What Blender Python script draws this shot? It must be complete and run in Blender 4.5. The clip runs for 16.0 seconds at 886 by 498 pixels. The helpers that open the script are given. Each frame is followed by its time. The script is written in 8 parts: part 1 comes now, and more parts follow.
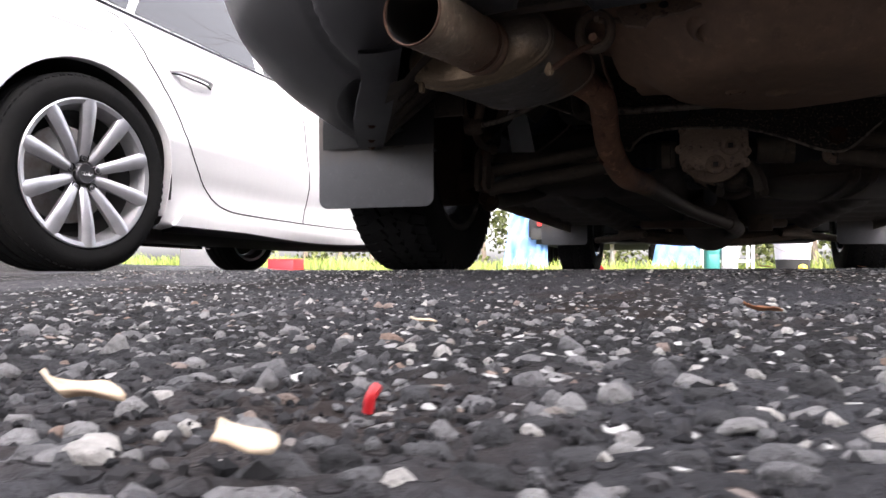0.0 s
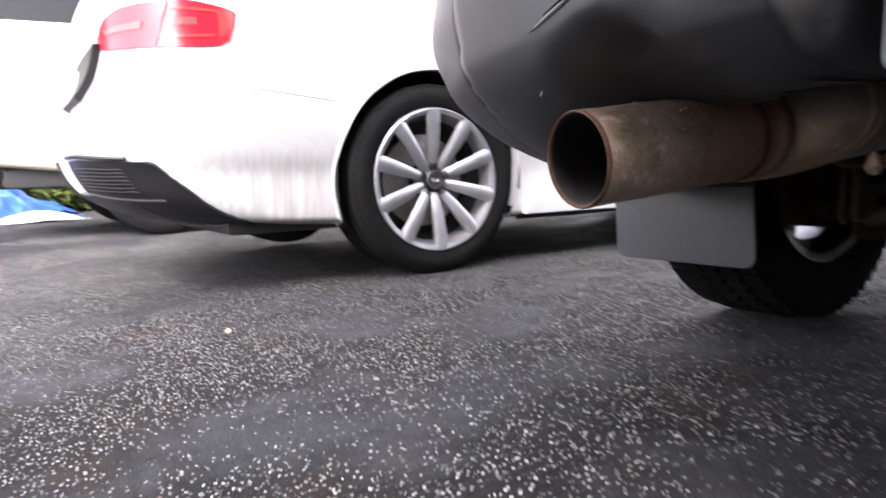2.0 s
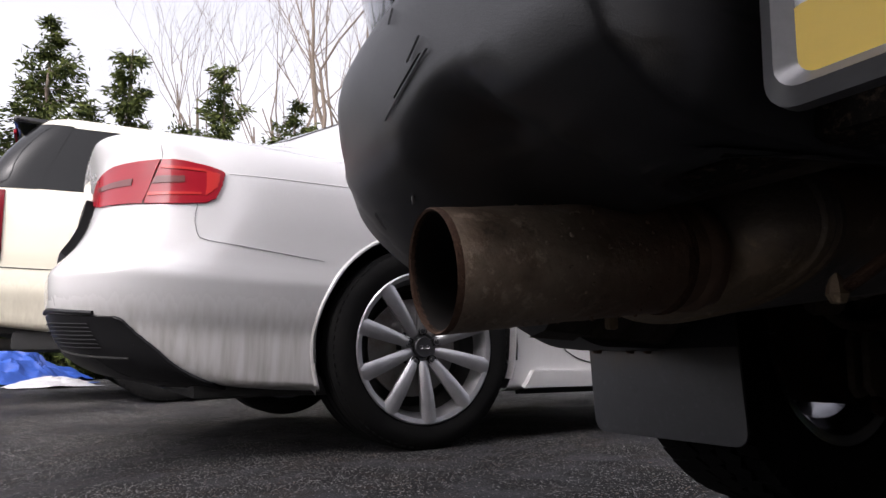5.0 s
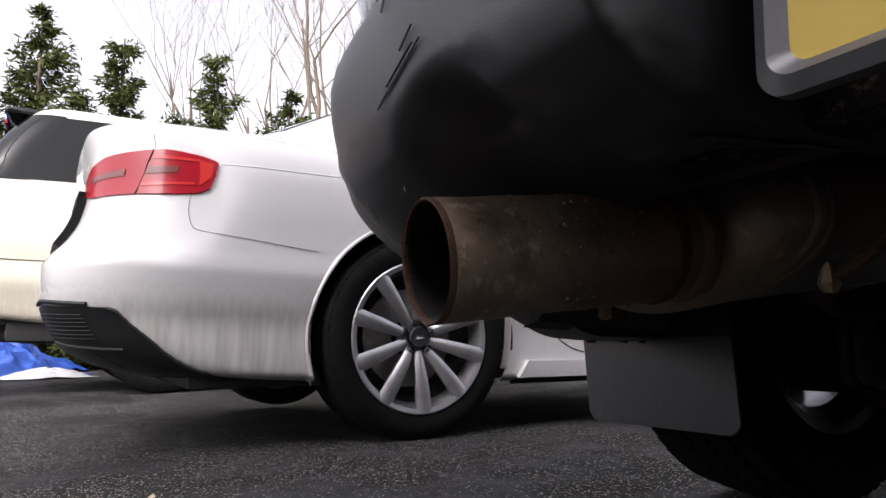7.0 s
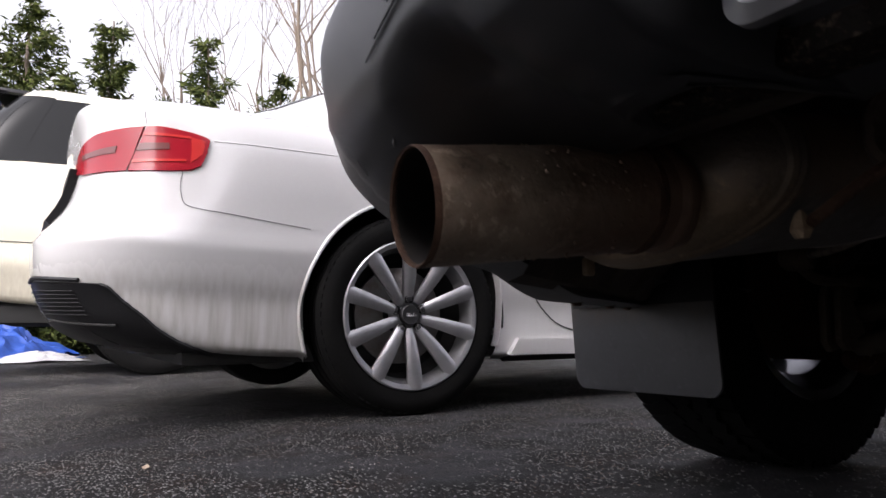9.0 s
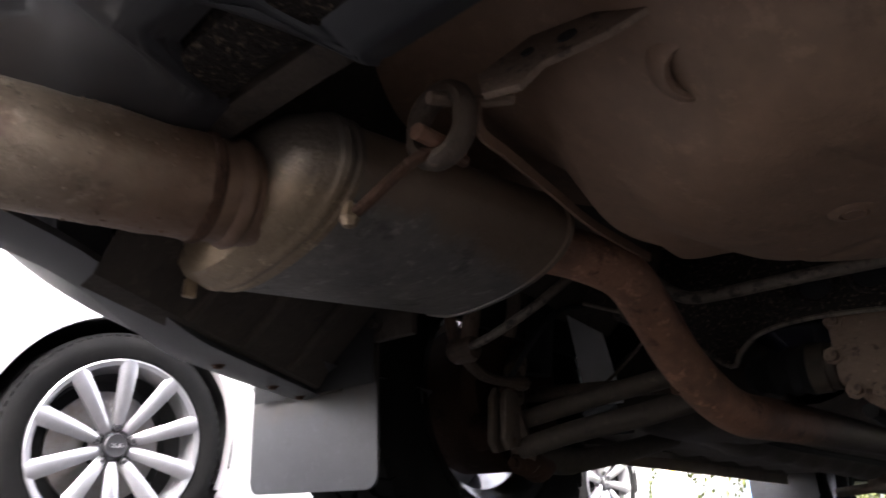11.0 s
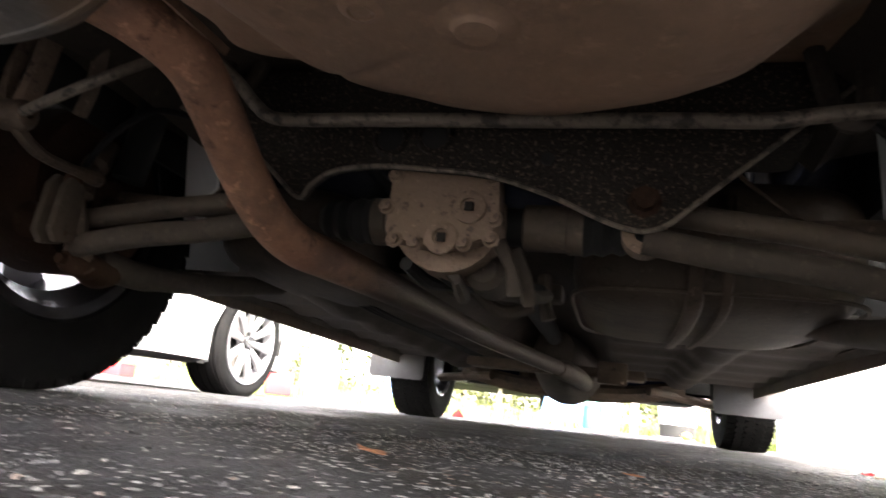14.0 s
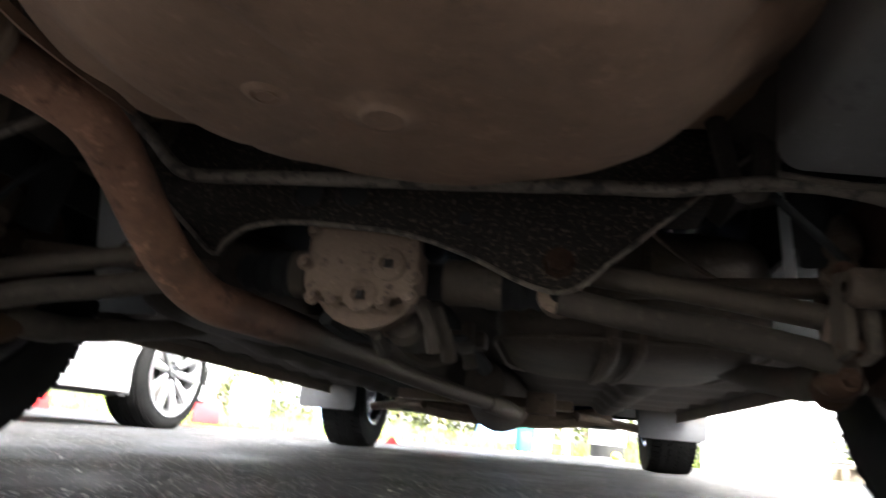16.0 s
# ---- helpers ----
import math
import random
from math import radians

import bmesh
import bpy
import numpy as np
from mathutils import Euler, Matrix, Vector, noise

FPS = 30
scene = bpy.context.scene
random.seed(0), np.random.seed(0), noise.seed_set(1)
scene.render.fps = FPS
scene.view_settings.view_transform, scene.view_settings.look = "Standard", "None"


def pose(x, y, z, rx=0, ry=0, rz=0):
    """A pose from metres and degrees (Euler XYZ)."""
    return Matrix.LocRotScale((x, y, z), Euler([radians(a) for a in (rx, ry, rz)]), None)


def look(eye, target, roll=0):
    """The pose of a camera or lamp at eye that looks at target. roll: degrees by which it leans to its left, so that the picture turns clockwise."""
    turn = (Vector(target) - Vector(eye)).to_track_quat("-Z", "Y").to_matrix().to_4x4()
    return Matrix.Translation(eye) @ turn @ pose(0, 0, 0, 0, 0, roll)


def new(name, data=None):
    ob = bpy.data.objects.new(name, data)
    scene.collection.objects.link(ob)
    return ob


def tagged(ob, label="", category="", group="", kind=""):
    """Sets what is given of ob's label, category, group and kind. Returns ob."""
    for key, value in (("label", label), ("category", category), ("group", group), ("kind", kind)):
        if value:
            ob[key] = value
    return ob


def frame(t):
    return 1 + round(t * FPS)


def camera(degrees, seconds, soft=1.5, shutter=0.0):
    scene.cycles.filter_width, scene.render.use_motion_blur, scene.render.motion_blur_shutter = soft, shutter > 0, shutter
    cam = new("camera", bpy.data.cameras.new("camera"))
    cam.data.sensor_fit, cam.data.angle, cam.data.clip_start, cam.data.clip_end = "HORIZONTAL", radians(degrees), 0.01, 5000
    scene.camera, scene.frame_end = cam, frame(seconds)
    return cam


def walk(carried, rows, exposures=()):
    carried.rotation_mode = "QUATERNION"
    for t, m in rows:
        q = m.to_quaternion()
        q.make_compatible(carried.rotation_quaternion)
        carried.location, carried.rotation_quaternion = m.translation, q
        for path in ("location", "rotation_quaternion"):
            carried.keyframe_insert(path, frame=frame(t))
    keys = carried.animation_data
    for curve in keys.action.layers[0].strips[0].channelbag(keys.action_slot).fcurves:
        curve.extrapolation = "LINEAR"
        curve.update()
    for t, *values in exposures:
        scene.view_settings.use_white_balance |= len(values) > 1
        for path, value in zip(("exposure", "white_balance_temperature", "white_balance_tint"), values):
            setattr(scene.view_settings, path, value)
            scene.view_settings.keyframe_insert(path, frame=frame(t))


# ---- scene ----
cam = camera(67.0, 16.0, shutter=0.5)
PATH = [
    (0, (-0.018, -1.751, 0.0), (-0.752, 0.108, 0.076), 0.7),
    (0.5, (0.019, -1.735, 0.076), (-0.765, 0.102, 0.172), -1.2),
    (0.7, (0.047, -1.717, 0.186), (-0.799, 0.093, 0.274), -2.1),
    (0.8, (0.065, -1.716, 0.246), (-0.814, 0.08, 0.3), -2.0),
    (0.9, (0.082, -1.708, 0.293), (-0.872, 0.05, 0.282), -1.7),
    (1, (0.1, -1.694, 0.332), (-0.959, 0.002, 0.273), -1.6),
    (1.3, (0.128, -1.638, 0.38), (-1.175, -0.128, 0.227), -2.1),
    (1.5, (0.119, -1.563, 0.35), (-1.318, -0.185, 0.158), -2.1),
    (2, (0.054, -1.394, 0.326), (-1.617, -0.317, 0.114), -2.4),
    (2.5, (0.014, -1.275, 0.289), (-1.813, -0.461, 0.32), -2.2),
    (3, (-0.004, -1.229, 0.267), (-1.851, -0.486, 0.462), -1.4),
    (3.5, (-0.002, -1.224, 0.262), (-1.811, -0.415, 0.537), -1.0),
    (4, (0.004, -1.214, 0.276), (-1.755, -0.312, 0.582), -0.7),
    (4.5, (0.011, -1.205, 0.278), (-1.713, -0.247, 0.614), -0.5),
    (4.7, (0.013, -1.199, 0.278), (-1.695, -0.214, 0.615), -0.7),
    (6.8, (0.016, -1.193, 0.279), (-1.682, -0.179, 0.579), -0.9),
    (7, (0.014, -1.195, 0.278), (-1.686, -0.184, 0.575), -0.9),
    (7.5, (0.012, -1.197, 0.278), (-1.691, -0.187, 0.563), -0.9),
    (8, (0.011, -1.199, 0.281), (-1.695, -0.193, 0.558), -0.8),
    (8.2, (0.011, -1.201, 0.281), (-1.696, -0.196, 0.556), -0.7),
    (10.3, (0.082, -1.134, 0.147), (-1.432, 0.142, 0.43), -1.3),
    (10.5, (0.09, -1.092, 0.137), (-1.334, 0.27, 0.479), -1.7),
    (11, (0.098, -1.018, 0.114), (-1.122, 0.376, 0.867), -0.2),
    (11.5, (0.096, -0.979, 0.089), (-1.042, 0.476, 0.856), 1.3),
    (12, (0.105, -0.962, 0.072), (-0.991, 0.576, 0.731), 2.8),
    (12.5, (0.129, -0.928, 0.072), (-0.888, 0.68, 0.688), 4.6),
    (13, (0.172, -0.899, 0.068), (-0.666, 0.82, 0.655), 5.7),
    (13.5, (0.197, -0.885, 0.06), (-0.494, 0.916, 0.588), 6.3),
    (14, (0.228, -0.87, 0.05), (-0.303, 0.999, 0.522), 6.9),
    (14.5, (0.262, -0.859, 0.058), (-0.126, 1.052, 0.502), 7.7),
    (15, (0.301, -0.861, 0.068), (0.043, 1.072, 0.511), 8.0),
    (15.5, (0.308, -0.877, 0.088), (0.07, 1.057, 0.537), 8.5),
    (16, (0.247, -0.879, 0.101), (-0.103, 1.014, 0.642), 5.5),
]
EXPOSURES = [
    (0.0, 2.65, 6500, 18), (0.5, 2.9, 6400, 18), (1.0, 2.93, 6350, 18), (1.5, 2.9, 6350, 18), (2.0, 2.78, 6350, 18), (2.5, 2.35, 6400, 18),
    (3.0, 1.25, 6450, 18), (3.5, 0.85, 6450, 18), (4.5, 0.76, 6450, 18), (7.0, 0.92, 6450, 18), (8.2, 0.92, 6450, 18), (10.3, 1.75, 6400, 18), (10.5, 2.1, 6400, 18),
    (11.0, 3.6, 6500, 17), (11.5, 5.0, 6600, 16), (12.5, 5.3, 7000, 16), (13.5, 5.05, 7100, 15), (14.5, 4.36, 6760, 13), (15.0, 4.12, 6600, 12), (15.5, 4.1, 6500, 10), (16.0, 4.4, 6500, 9)]
walk(cam, [(t, look(eye, target, roll)) for t, eye, target, roll in PATH], EXPOSURES)
SKY = 0.24

# ------------------------------------------------------------------ world and light
world = bpy.data.worlds.new("overcast_sky")
scene.world = world
world.use_nodes = True
wn = world.node_tree.nodes
wl = world.node_tree.links
sky = wn.new("ShaderNodeTexSky")
sky.sky_type = "NISHITA"
sky.sun_disc = False
sky.sun_elevation = radians(42)
sky.sun_rotation = radians(147)
sky.dust_density = 6.0
sky.air_density = 1.0
veil = wn.new("ShaderNodeHueSaturation")
veil.inputs["Saturation"].default_value = 0.18
wl.new(sky.outputs["Color"], veil.inputs["Color"])
wl.new(veil.outputs["Color"], wn["Background"].inputs["Color"])
wn["Background"].inputs["Strength"].default_value = SKY

sun_data = bpy.data.lights.new("sun", "SUN")
sun_data.energy = 0.55
sun_data.angle = radians(25)
sun_data.color = (1.0, 0.96, 0.9)
sun = new("sun", sun_data)
sun.matrix_world = pose(0, 0, 20, 48, 0, 33)


# ------------------------------------------------------------------ materials
def mat(name, color, rough=0.5, metal=0.0, grain=0.0, grain_scale=60.0, stain=0.0, stain_scale=5.0,
        bump=0.0, bump_scale=200.0, coat=0.0, stain_color=None, spec=0.5, sheen=0.0, rough_var=0.0, vary=0.0, sharp=0.13, fleck=0.0, fleck_scale=110.0):
    m = bpy.data.materials.new(name)
    m.use_nodes = True
    nt = m.node_tree
    n, l = nt.nodes, nt.links
    b = n["Principled BSDF"]
    b.inputs["Base Color"].default_value = (*color, 1)
    b.inputs["Roughness"].default_value = rough
    b.inputs["Metallic"].default_value = metal
    b.inputs["Specular IOR Level"].default_value = spec
    if coat:
        b.inputs["Coat Weight"].default_value = coat
        b.inputs["Coat Roughness"].default_value = 0.04
    co = n.new("ShaderNodeTexCoord")
    out = None

    def tex(scale, detail=6.0, rgh=0.6):
        t = n.new("ShaderNodeTexNoise")
        t.inputs["Scale"].default_value = scale
        t.inputs["Detail"].default_value = detail
        t.inputs["Roughness"].default_value = rgh
        l.new(co.outputs["Object"], t.inputs["Vector"])
        return t.outputs["Fac"]

    def ramp(fac, lo, hi):
        r = n.new("ShaderNodeMapRange")
        r.inputs["From Min"].default_value, r.inputs["From Max"].default_value = lo, hi
        l.new(fac, r.inputs["Value"])
        return r.outputs["Result"]

    def blend(fac, a, bcol, amount):
        x = n.new("ShaderNodeMix")
        x.data_type = "RGBA"
        k = n.new("ShaderNodeMath")
        k.operation = "MULTIPLY"
        k.inputs[1].default_value = amount
        l.new(fac, k.inputs[0])
        l.new(k.outputs[0], x.inputs["Factor"])
        if a is None:
            x.inputs["A"].default_value = (*color, 1)
        else:
            l.new(a, x.inputs["A"])
        x.inputs["B"].default_value = (*bcol, 1)
        return x.outputs["Result"]

    if stain:
        sc = stain_color or tuple(c * 0.45 for c in color)
        out = blend(ramp(tex(stain_scale, 8, 0.65), (0.55 if stain_scale < 50 else 0.60) - sharp, (0.55 if stain_scale < 50 else 0.60) + sharp), out, sc, stain)
    if grain:
        out = blend(ramp(tex(grain_scale, 4), 0.35, 0.7), out, tuple(c * 0.5 for c in color), grain)
    if fleck:
        out = blend(ramp(tex(fleck_scale, 7, 0.7), 0.56, 0.66), out, tuple(min(0.6, c * 1.7 + 0.01) for c in color), fleck)
        out = blend(ramp(tex(fleck_scale * 0.37, 9, 0.75), 0.57, 0.64), out, tuple(c * 0.25 for c in color), fleck)
    if vary:
        info = n.new("ShaderNodeObjectInfo")
        out = blend(info.outputs["Random"], out, tuple(c * 0.4 for c in color), vary)
    if out is not None:
        l.new(out, b.inputs["Base Color"])
    if rough_var:
        k = n.new("ShaderNodeMapRange")
        k.inputs["To Min"].default_value = max(0.02, rough - rough_var)
        k.inputs["To Max"].default_value = min(1.0, rough + rough_var)
        l.new(tex(stain_scale * 2.3, 6), k.inputs["Value"])
        l.new(k.outputs["Result"], b.inputs["Roughness"])
    if bump:
        bp = n.new("ShaderNodeBump")
        bp.inputs["Strength"].default_value = bump
        bp.inputs["Distance"].default_value = 0.004
        l.new(tex(bump_scale, 5), bp.inputs["Height"])
        l.new(bp.outputs["Normal"], b.inputs["Normal"])
    return m


def asphalt_material():
    """Worn asphalt: dark binder with pale stone chips, darker and paler sealed patches."""
    m = mat("asphalt", (0.045, 0.044, 0.046), 0.75)
    n, l = m.node_tree.nodes, m.node_tree.links
    b = n["Principled BSDF"]
    co = n.new("ShaderNodeTexCoord")

    def mixc(fac, a, bb):
        x = n.new("ShaderNodeMix")
        x.data_type = "RGBA"
        l.new(fac, x.inputs["Factor"])
        for s, v in (("A", a), ("B", bb)):
            if isinstance(v, tuple):
                x.inputs[s].default_value = (*v, 1)
            else:
                l.new(v, x.inputs[s])
        return x.outputs["Result"]

    def rng(v, lo, hi, a=0.0, c=1.0):
        r = n.new("ShaderNodeMapRange")
        for k, q in (("From Min", lo), ("From Max", hi), ("To Min", a), ("To Max", c)):
            r.inputs[k].default_value = q
        l.new(v, r.inputs["Value"])
        return r.outputs["Result"]

    def math2(op, a, bb):
        k = n.new("ShaderNodeMath")
        k.operation = op
        for i, v in enumerate((a, bb)):
            if isinstance(v, (int, float)):
                k.inputs[i].default_value = v
            else:
                l.new(v, k.inputs[i])
        return k.outputs[0]

    vo = n.new("ShaderNodeTexVoronoi")
    vo.inputs["Scale"].default_value = 150
    wob = n.new("ShaderNodeTexNoise")
    wob.inputs["Scale"].default_value = 140
    wob.inputs["Detail"].default_value = 3
    l.new(co.outputs["Object"], wob.inputs["Vector"])
    shift = n.new("ShaderNodeVectorMath")
    shift.operation = "MULTIPLY_ADD"
    shift.inputs[1].default_value = (0.0035, 0.0035, 0.0035)
    l.new(wob.outputs["Color"], shift.inputs[0])
    l.new(co.outputs["Object"], shift.inputs[2])
    l.new(shift.outputs["Vector"], vo.inputs["Vector"])
    sep = n.new("ShaderNodeSeparateColor")
    l.new(vo.outputs["Color"], sep.inputs["Color"])
    pn = n.new("ShaderNodeTexNoise")
    pn.inputs["Scale"].default_value = 2.3
    pn.inputs["Detail"].default_value = 7
    pn.inputs["Roughness"].default_value = 0.62
    l.new(co.outputs["Object"], pn.inputs["Vector"])
    patch = rng(pn.outputs["Fac"], 0.44, 0.54)
    chance = math2("LESS_THAN", sep.outputs["Red"], rng(pn.outputs["Fac"], 0.42, 0.58, 0.10, 0.64))
    core = rng(vo.outputs["Distance"], 0.33, 0.42, 1.0, 0.0)
    stone = math2("MULTIPLY", chance, core)
    fine = n.new("ShaderNodeTexNoise")
    fine.inputs["Scale"].default_value = 330
    fine.inputs["Detail"].default_value = 4
    l.new(co.outputs["Object"], fine.inputs["Vector"])
    binder = mixc(patch, (0.040, 0.040, 0.0435), (0.014, 0.0132, 0.013))
    binder = mixc(rng(fine.outputs["Fac"], 0.35, 0.7, 0.0, 0.65), binder, (0.010, 0.010, 0.0108))
    tone = mixc(sep.outputs["Green"], (0.035, 0.0345, 0.035), (0.54, 0.53, 0.51))
    tone = mixc(rng(sep.outputs["Blue"], 0.85, 0.95), tone, (0.26, 0.20, 0.165))
    br = n.new("ShaderNodeTexNoise")
    br.inputs["Scale"].default_value = 5.0
    br.inputs["Detail"].default_value = 9
    br.inputs["Roughness"].default_value = 0.7
    l.new(co.outputs["Object"], br.inputs["Vector"])
    binder = mixc(rng(br.outputs["Fac"], 0.52, 0.66, 0.0, 0.75), binder, (0.022, 0.014, 0.010))
    # the shade under and beyond the saloon is put into the binder colour
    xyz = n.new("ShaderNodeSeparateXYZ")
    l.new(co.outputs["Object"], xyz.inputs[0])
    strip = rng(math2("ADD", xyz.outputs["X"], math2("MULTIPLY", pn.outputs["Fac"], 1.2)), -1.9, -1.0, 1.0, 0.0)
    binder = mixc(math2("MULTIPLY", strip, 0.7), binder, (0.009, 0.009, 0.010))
    col = mixc(stone, binder, tone)
    l.new(col, b.inputs["Base Color"])
    l.new(rng(pn.outputs["Fac"], 0.38, 0.60, 0.52, 0.85), b.inputs["Roughness"])
    b.inputs["Specular IOR Level"].default_value = 0.16
    h = math2("ADD", math2("MULTIPLY", core, 0.8), math2("MULTIPLY", fine.outputs["Fac"], 0.5))
    bp = n.new("ShaderNodeBump")
    bp.inputs["Strength"].default_value = 0.9
    bp.inputs["Distance"].default_value = 0.006
    l.new(h, bp.inputs["Height"])
    l.new(bp.outputs["Normal"], b.inputs["Normal"])
    return m


def chip_material():
    """Stone chips, each of its own grey."""
    m = mat("stone_chips", (1.0, 0.98, 0.96), 0.8, grain=0.75, grain_scale=420, bump=1.0, bump_scale=480)
    n, l = m.node_tree.nodes, m.node_tree.links
    g = n.new("ShaderNodeNewGeometry")
    r = n.new("ShaderNodeValToRGB")
    els = r.color_ramp.elements
    els[0].color, els[1].color = (0.024, 0.024, 0.026, 1), (0.66, 0.64, 0.60, 1)
    els[1].position = 1.0
    for p, c in ((0.25, (0.05, 0.05, 0.054)), (0.45, (0.115, 0.115, 0.12)), (0.66, (0.22, 0.218, 0.222)), (0.85, (0.34, 0.335, 0.33)), (0.88, (0.28, 0.19, 0.145)), (0.91, (0.42, 0.41, 0.39))):
        e = els.new(p)
        e.color = (*c, 1)
    l.new(g.outputs["Random Per Island"], r.inputs["Fac"])
    old = n["Principled BSDF"].inputs["Base Color"].links[0].from_node
    mx = n.new("ShaderNodeMix")
    mx.data_type = "RGBA"
    mx.blend_type = "MULTIPLY"
    mx.inputs["Factor"].default_value = 0.8
    l.new(r.outputs["Color"], mx.inputs["A"])
    l.new(old.outputs["Result"], mx.inputs["B"])
    l.new(mx.outputs["Result"], n["Principled BSDF"].inputs["Base Color"])
    return m


def leaf_stuff_material(name, dark, light, rough=0.6, trans=0.2):
    m = mat(name, light, rough)
    n, l = m.node_tree.nodes, m.node_tree.links
    b = n["Principled BSDF"]
    g = n.new("ShaderNodeNewGeometry")
    mx = n.new("ShaderNodeMix")
    mx.data_type = "RGBA"
    mx.inputs["A"].default_value = (*dark, 1)
    mx.inputs["B"].default_value = (*light, 1)
    l.new(g.outputs["Random Per Island"], mx.inputs["Factor"])
    l.new(mx.outputs["Result"], b.inputs["Base Color"])
    b.inputs["Specular IOR Level"].default_value = 0.12
    return m


def glass_material(name, tint, rough=0.02):
    m = mat(name, tint, rough, spec=1.0)
    return m


def dirty_paint(name, color, dirt, z0, z1, amount):
    """White paint with road film and run marks on its lower part."""
    m = mat(name, color, 0.28, coat=0.6, spec=0.5)
    n, l = m.node_tree.nodes, m.node_tree.links
    b = n["Principled BSDF"]
    co = n.new("ShaderNodeTexCoord")
    mp = n.new("ShaderNodeMapping")
    mp.inputs["Scale"].default_value = (45, 45, 2.2)
    l.new(co.outputs["Object"], mp.inputs["Vector"])
    t = n.new("ShaderNodeTexNoise")
    t.inputs["Scale"].default_value = 1.0
    t.inputs["Detail"].default_value = 4
    l.new(mp.outputs["Vector"], t.inputs["Vector"])
    cl = n.new("ShaderNodeTexNoise")
    cl.inputs["Scale"].default_value = 3.0
    cl.inputs["Detail"].default_value = 6
    l.new(co.outputs["Object"], cl.inputs["Vector"])
    sep = n.new("ShaderNodeSeparateXYZ")
    l.new(co.outputs["Object"], sep.inputs["Vector"])
    r = n.new("ShaderNodeMapRange")
    r.interpolation_type = "SMOOTHSTEP"
    r.inputs["From Min"].default_value, r.inputs["From Max"].default_value = z1, z0
    l.new(sep.outputs["Z"], r.inputs["Value"])
    s = n.new("ShaderNodeMapRange")
    s.inputs["From Min"].default_value, s.inputs["From Max"].default_value = 0.3, 0.75
    s.inputs["To Min"].default_value, s.inputs["To Max"].default_value = 0.25, 1.0
    l.new(t.outputs["Fac"], s.inputs["Value"])
    k = n.new("ShaderNodeMath")
    k.operation = "MULTIPLY"
    tail = n.new("ShaderNodeMapRange")
    tail.interpolation_type = "SMOOTHSTEP"
    tail.inputs["From Min"].default_value, tail.inputs["From Max"].default_value = -0.45, -0.2
    tail.inputs["To Min"].default_value, tail.inputs["To Max"].default_value = 1.0, 0.12
    l.new(sep.outputs["Y"], tail.inputs["Value"])
    zt = n.new("ShaderNodeMath")
    zt.operation = "MULTIPLY"
    l.new(r.outputs["Result"], zt.inputs[0])
    l.new(tail.outputs["Result"], zt.inputs[1])
    l.new(zt.outputs[0], k.inputs[0])
    l.new(s.outputs["Result"], k.inputs[1])
    k2 = n.new("ShaderNodeMath")
    k2.operation = "MULTIPLY"
    l.new(k.outputs[0], k2.inputs[0])
    k2.inputs[1].default_value = amount
    mx = n.new("ShaderNodeMix")
    mx.data_type = "RGBA"
    l.new(k2.outputs[0], mx.inputs["Factor"])
    mx.inputs["A"].default_value = (*color, 1)
    mx.inputs["B"].default_value = (*dirt, 1)
    l.new(mx.outputs["Result"], b.inputs["Base Color"])
    k3 = n.new("ShaderNodeMapRange")
    k3.inputs["To Min"].default_value, k3.inputs["To Max"].default_value = 0.22, 0.6
    l.new(k.outputs[0], k3.inputs["Value"])
    l.new(k3.outputs["Result"], b.inputs["Roughness"])
    k4 = n.new("ShaderNodeMapRange")
    k4.inputs["To Min"].default_value, k4.inputs["To Max"].default_value = 0.7, 0.0
    l.new(k.outputs[0], k4.inputs["Value"])
    l.new(k4.outputs["Result"], b.inputs["Coat Weight"])
    return m


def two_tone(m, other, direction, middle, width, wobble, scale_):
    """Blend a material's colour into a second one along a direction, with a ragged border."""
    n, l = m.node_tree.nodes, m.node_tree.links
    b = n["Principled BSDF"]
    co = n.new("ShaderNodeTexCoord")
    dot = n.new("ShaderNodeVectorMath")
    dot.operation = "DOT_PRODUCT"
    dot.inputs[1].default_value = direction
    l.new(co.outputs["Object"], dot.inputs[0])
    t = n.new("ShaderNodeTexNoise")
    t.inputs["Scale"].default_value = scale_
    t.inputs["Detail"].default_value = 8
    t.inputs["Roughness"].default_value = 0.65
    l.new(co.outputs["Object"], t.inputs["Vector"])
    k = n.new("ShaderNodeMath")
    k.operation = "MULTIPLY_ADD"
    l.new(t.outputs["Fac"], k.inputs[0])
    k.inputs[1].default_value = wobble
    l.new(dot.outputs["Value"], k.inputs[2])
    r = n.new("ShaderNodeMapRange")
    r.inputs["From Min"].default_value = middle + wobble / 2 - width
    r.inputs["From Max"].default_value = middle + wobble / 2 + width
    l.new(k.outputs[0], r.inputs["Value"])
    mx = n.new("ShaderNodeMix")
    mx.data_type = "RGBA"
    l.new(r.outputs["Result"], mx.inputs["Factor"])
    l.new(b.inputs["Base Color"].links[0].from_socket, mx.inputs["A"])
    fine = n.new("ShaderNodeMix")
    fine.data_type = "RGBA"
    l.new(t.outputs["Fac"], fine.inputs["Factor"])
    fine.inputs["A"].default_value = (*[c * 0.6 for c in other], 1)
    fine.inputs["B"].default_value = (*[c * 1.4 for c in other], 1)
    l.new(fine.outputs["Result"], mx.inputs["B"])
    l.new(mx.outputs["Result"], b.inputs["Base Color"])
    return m


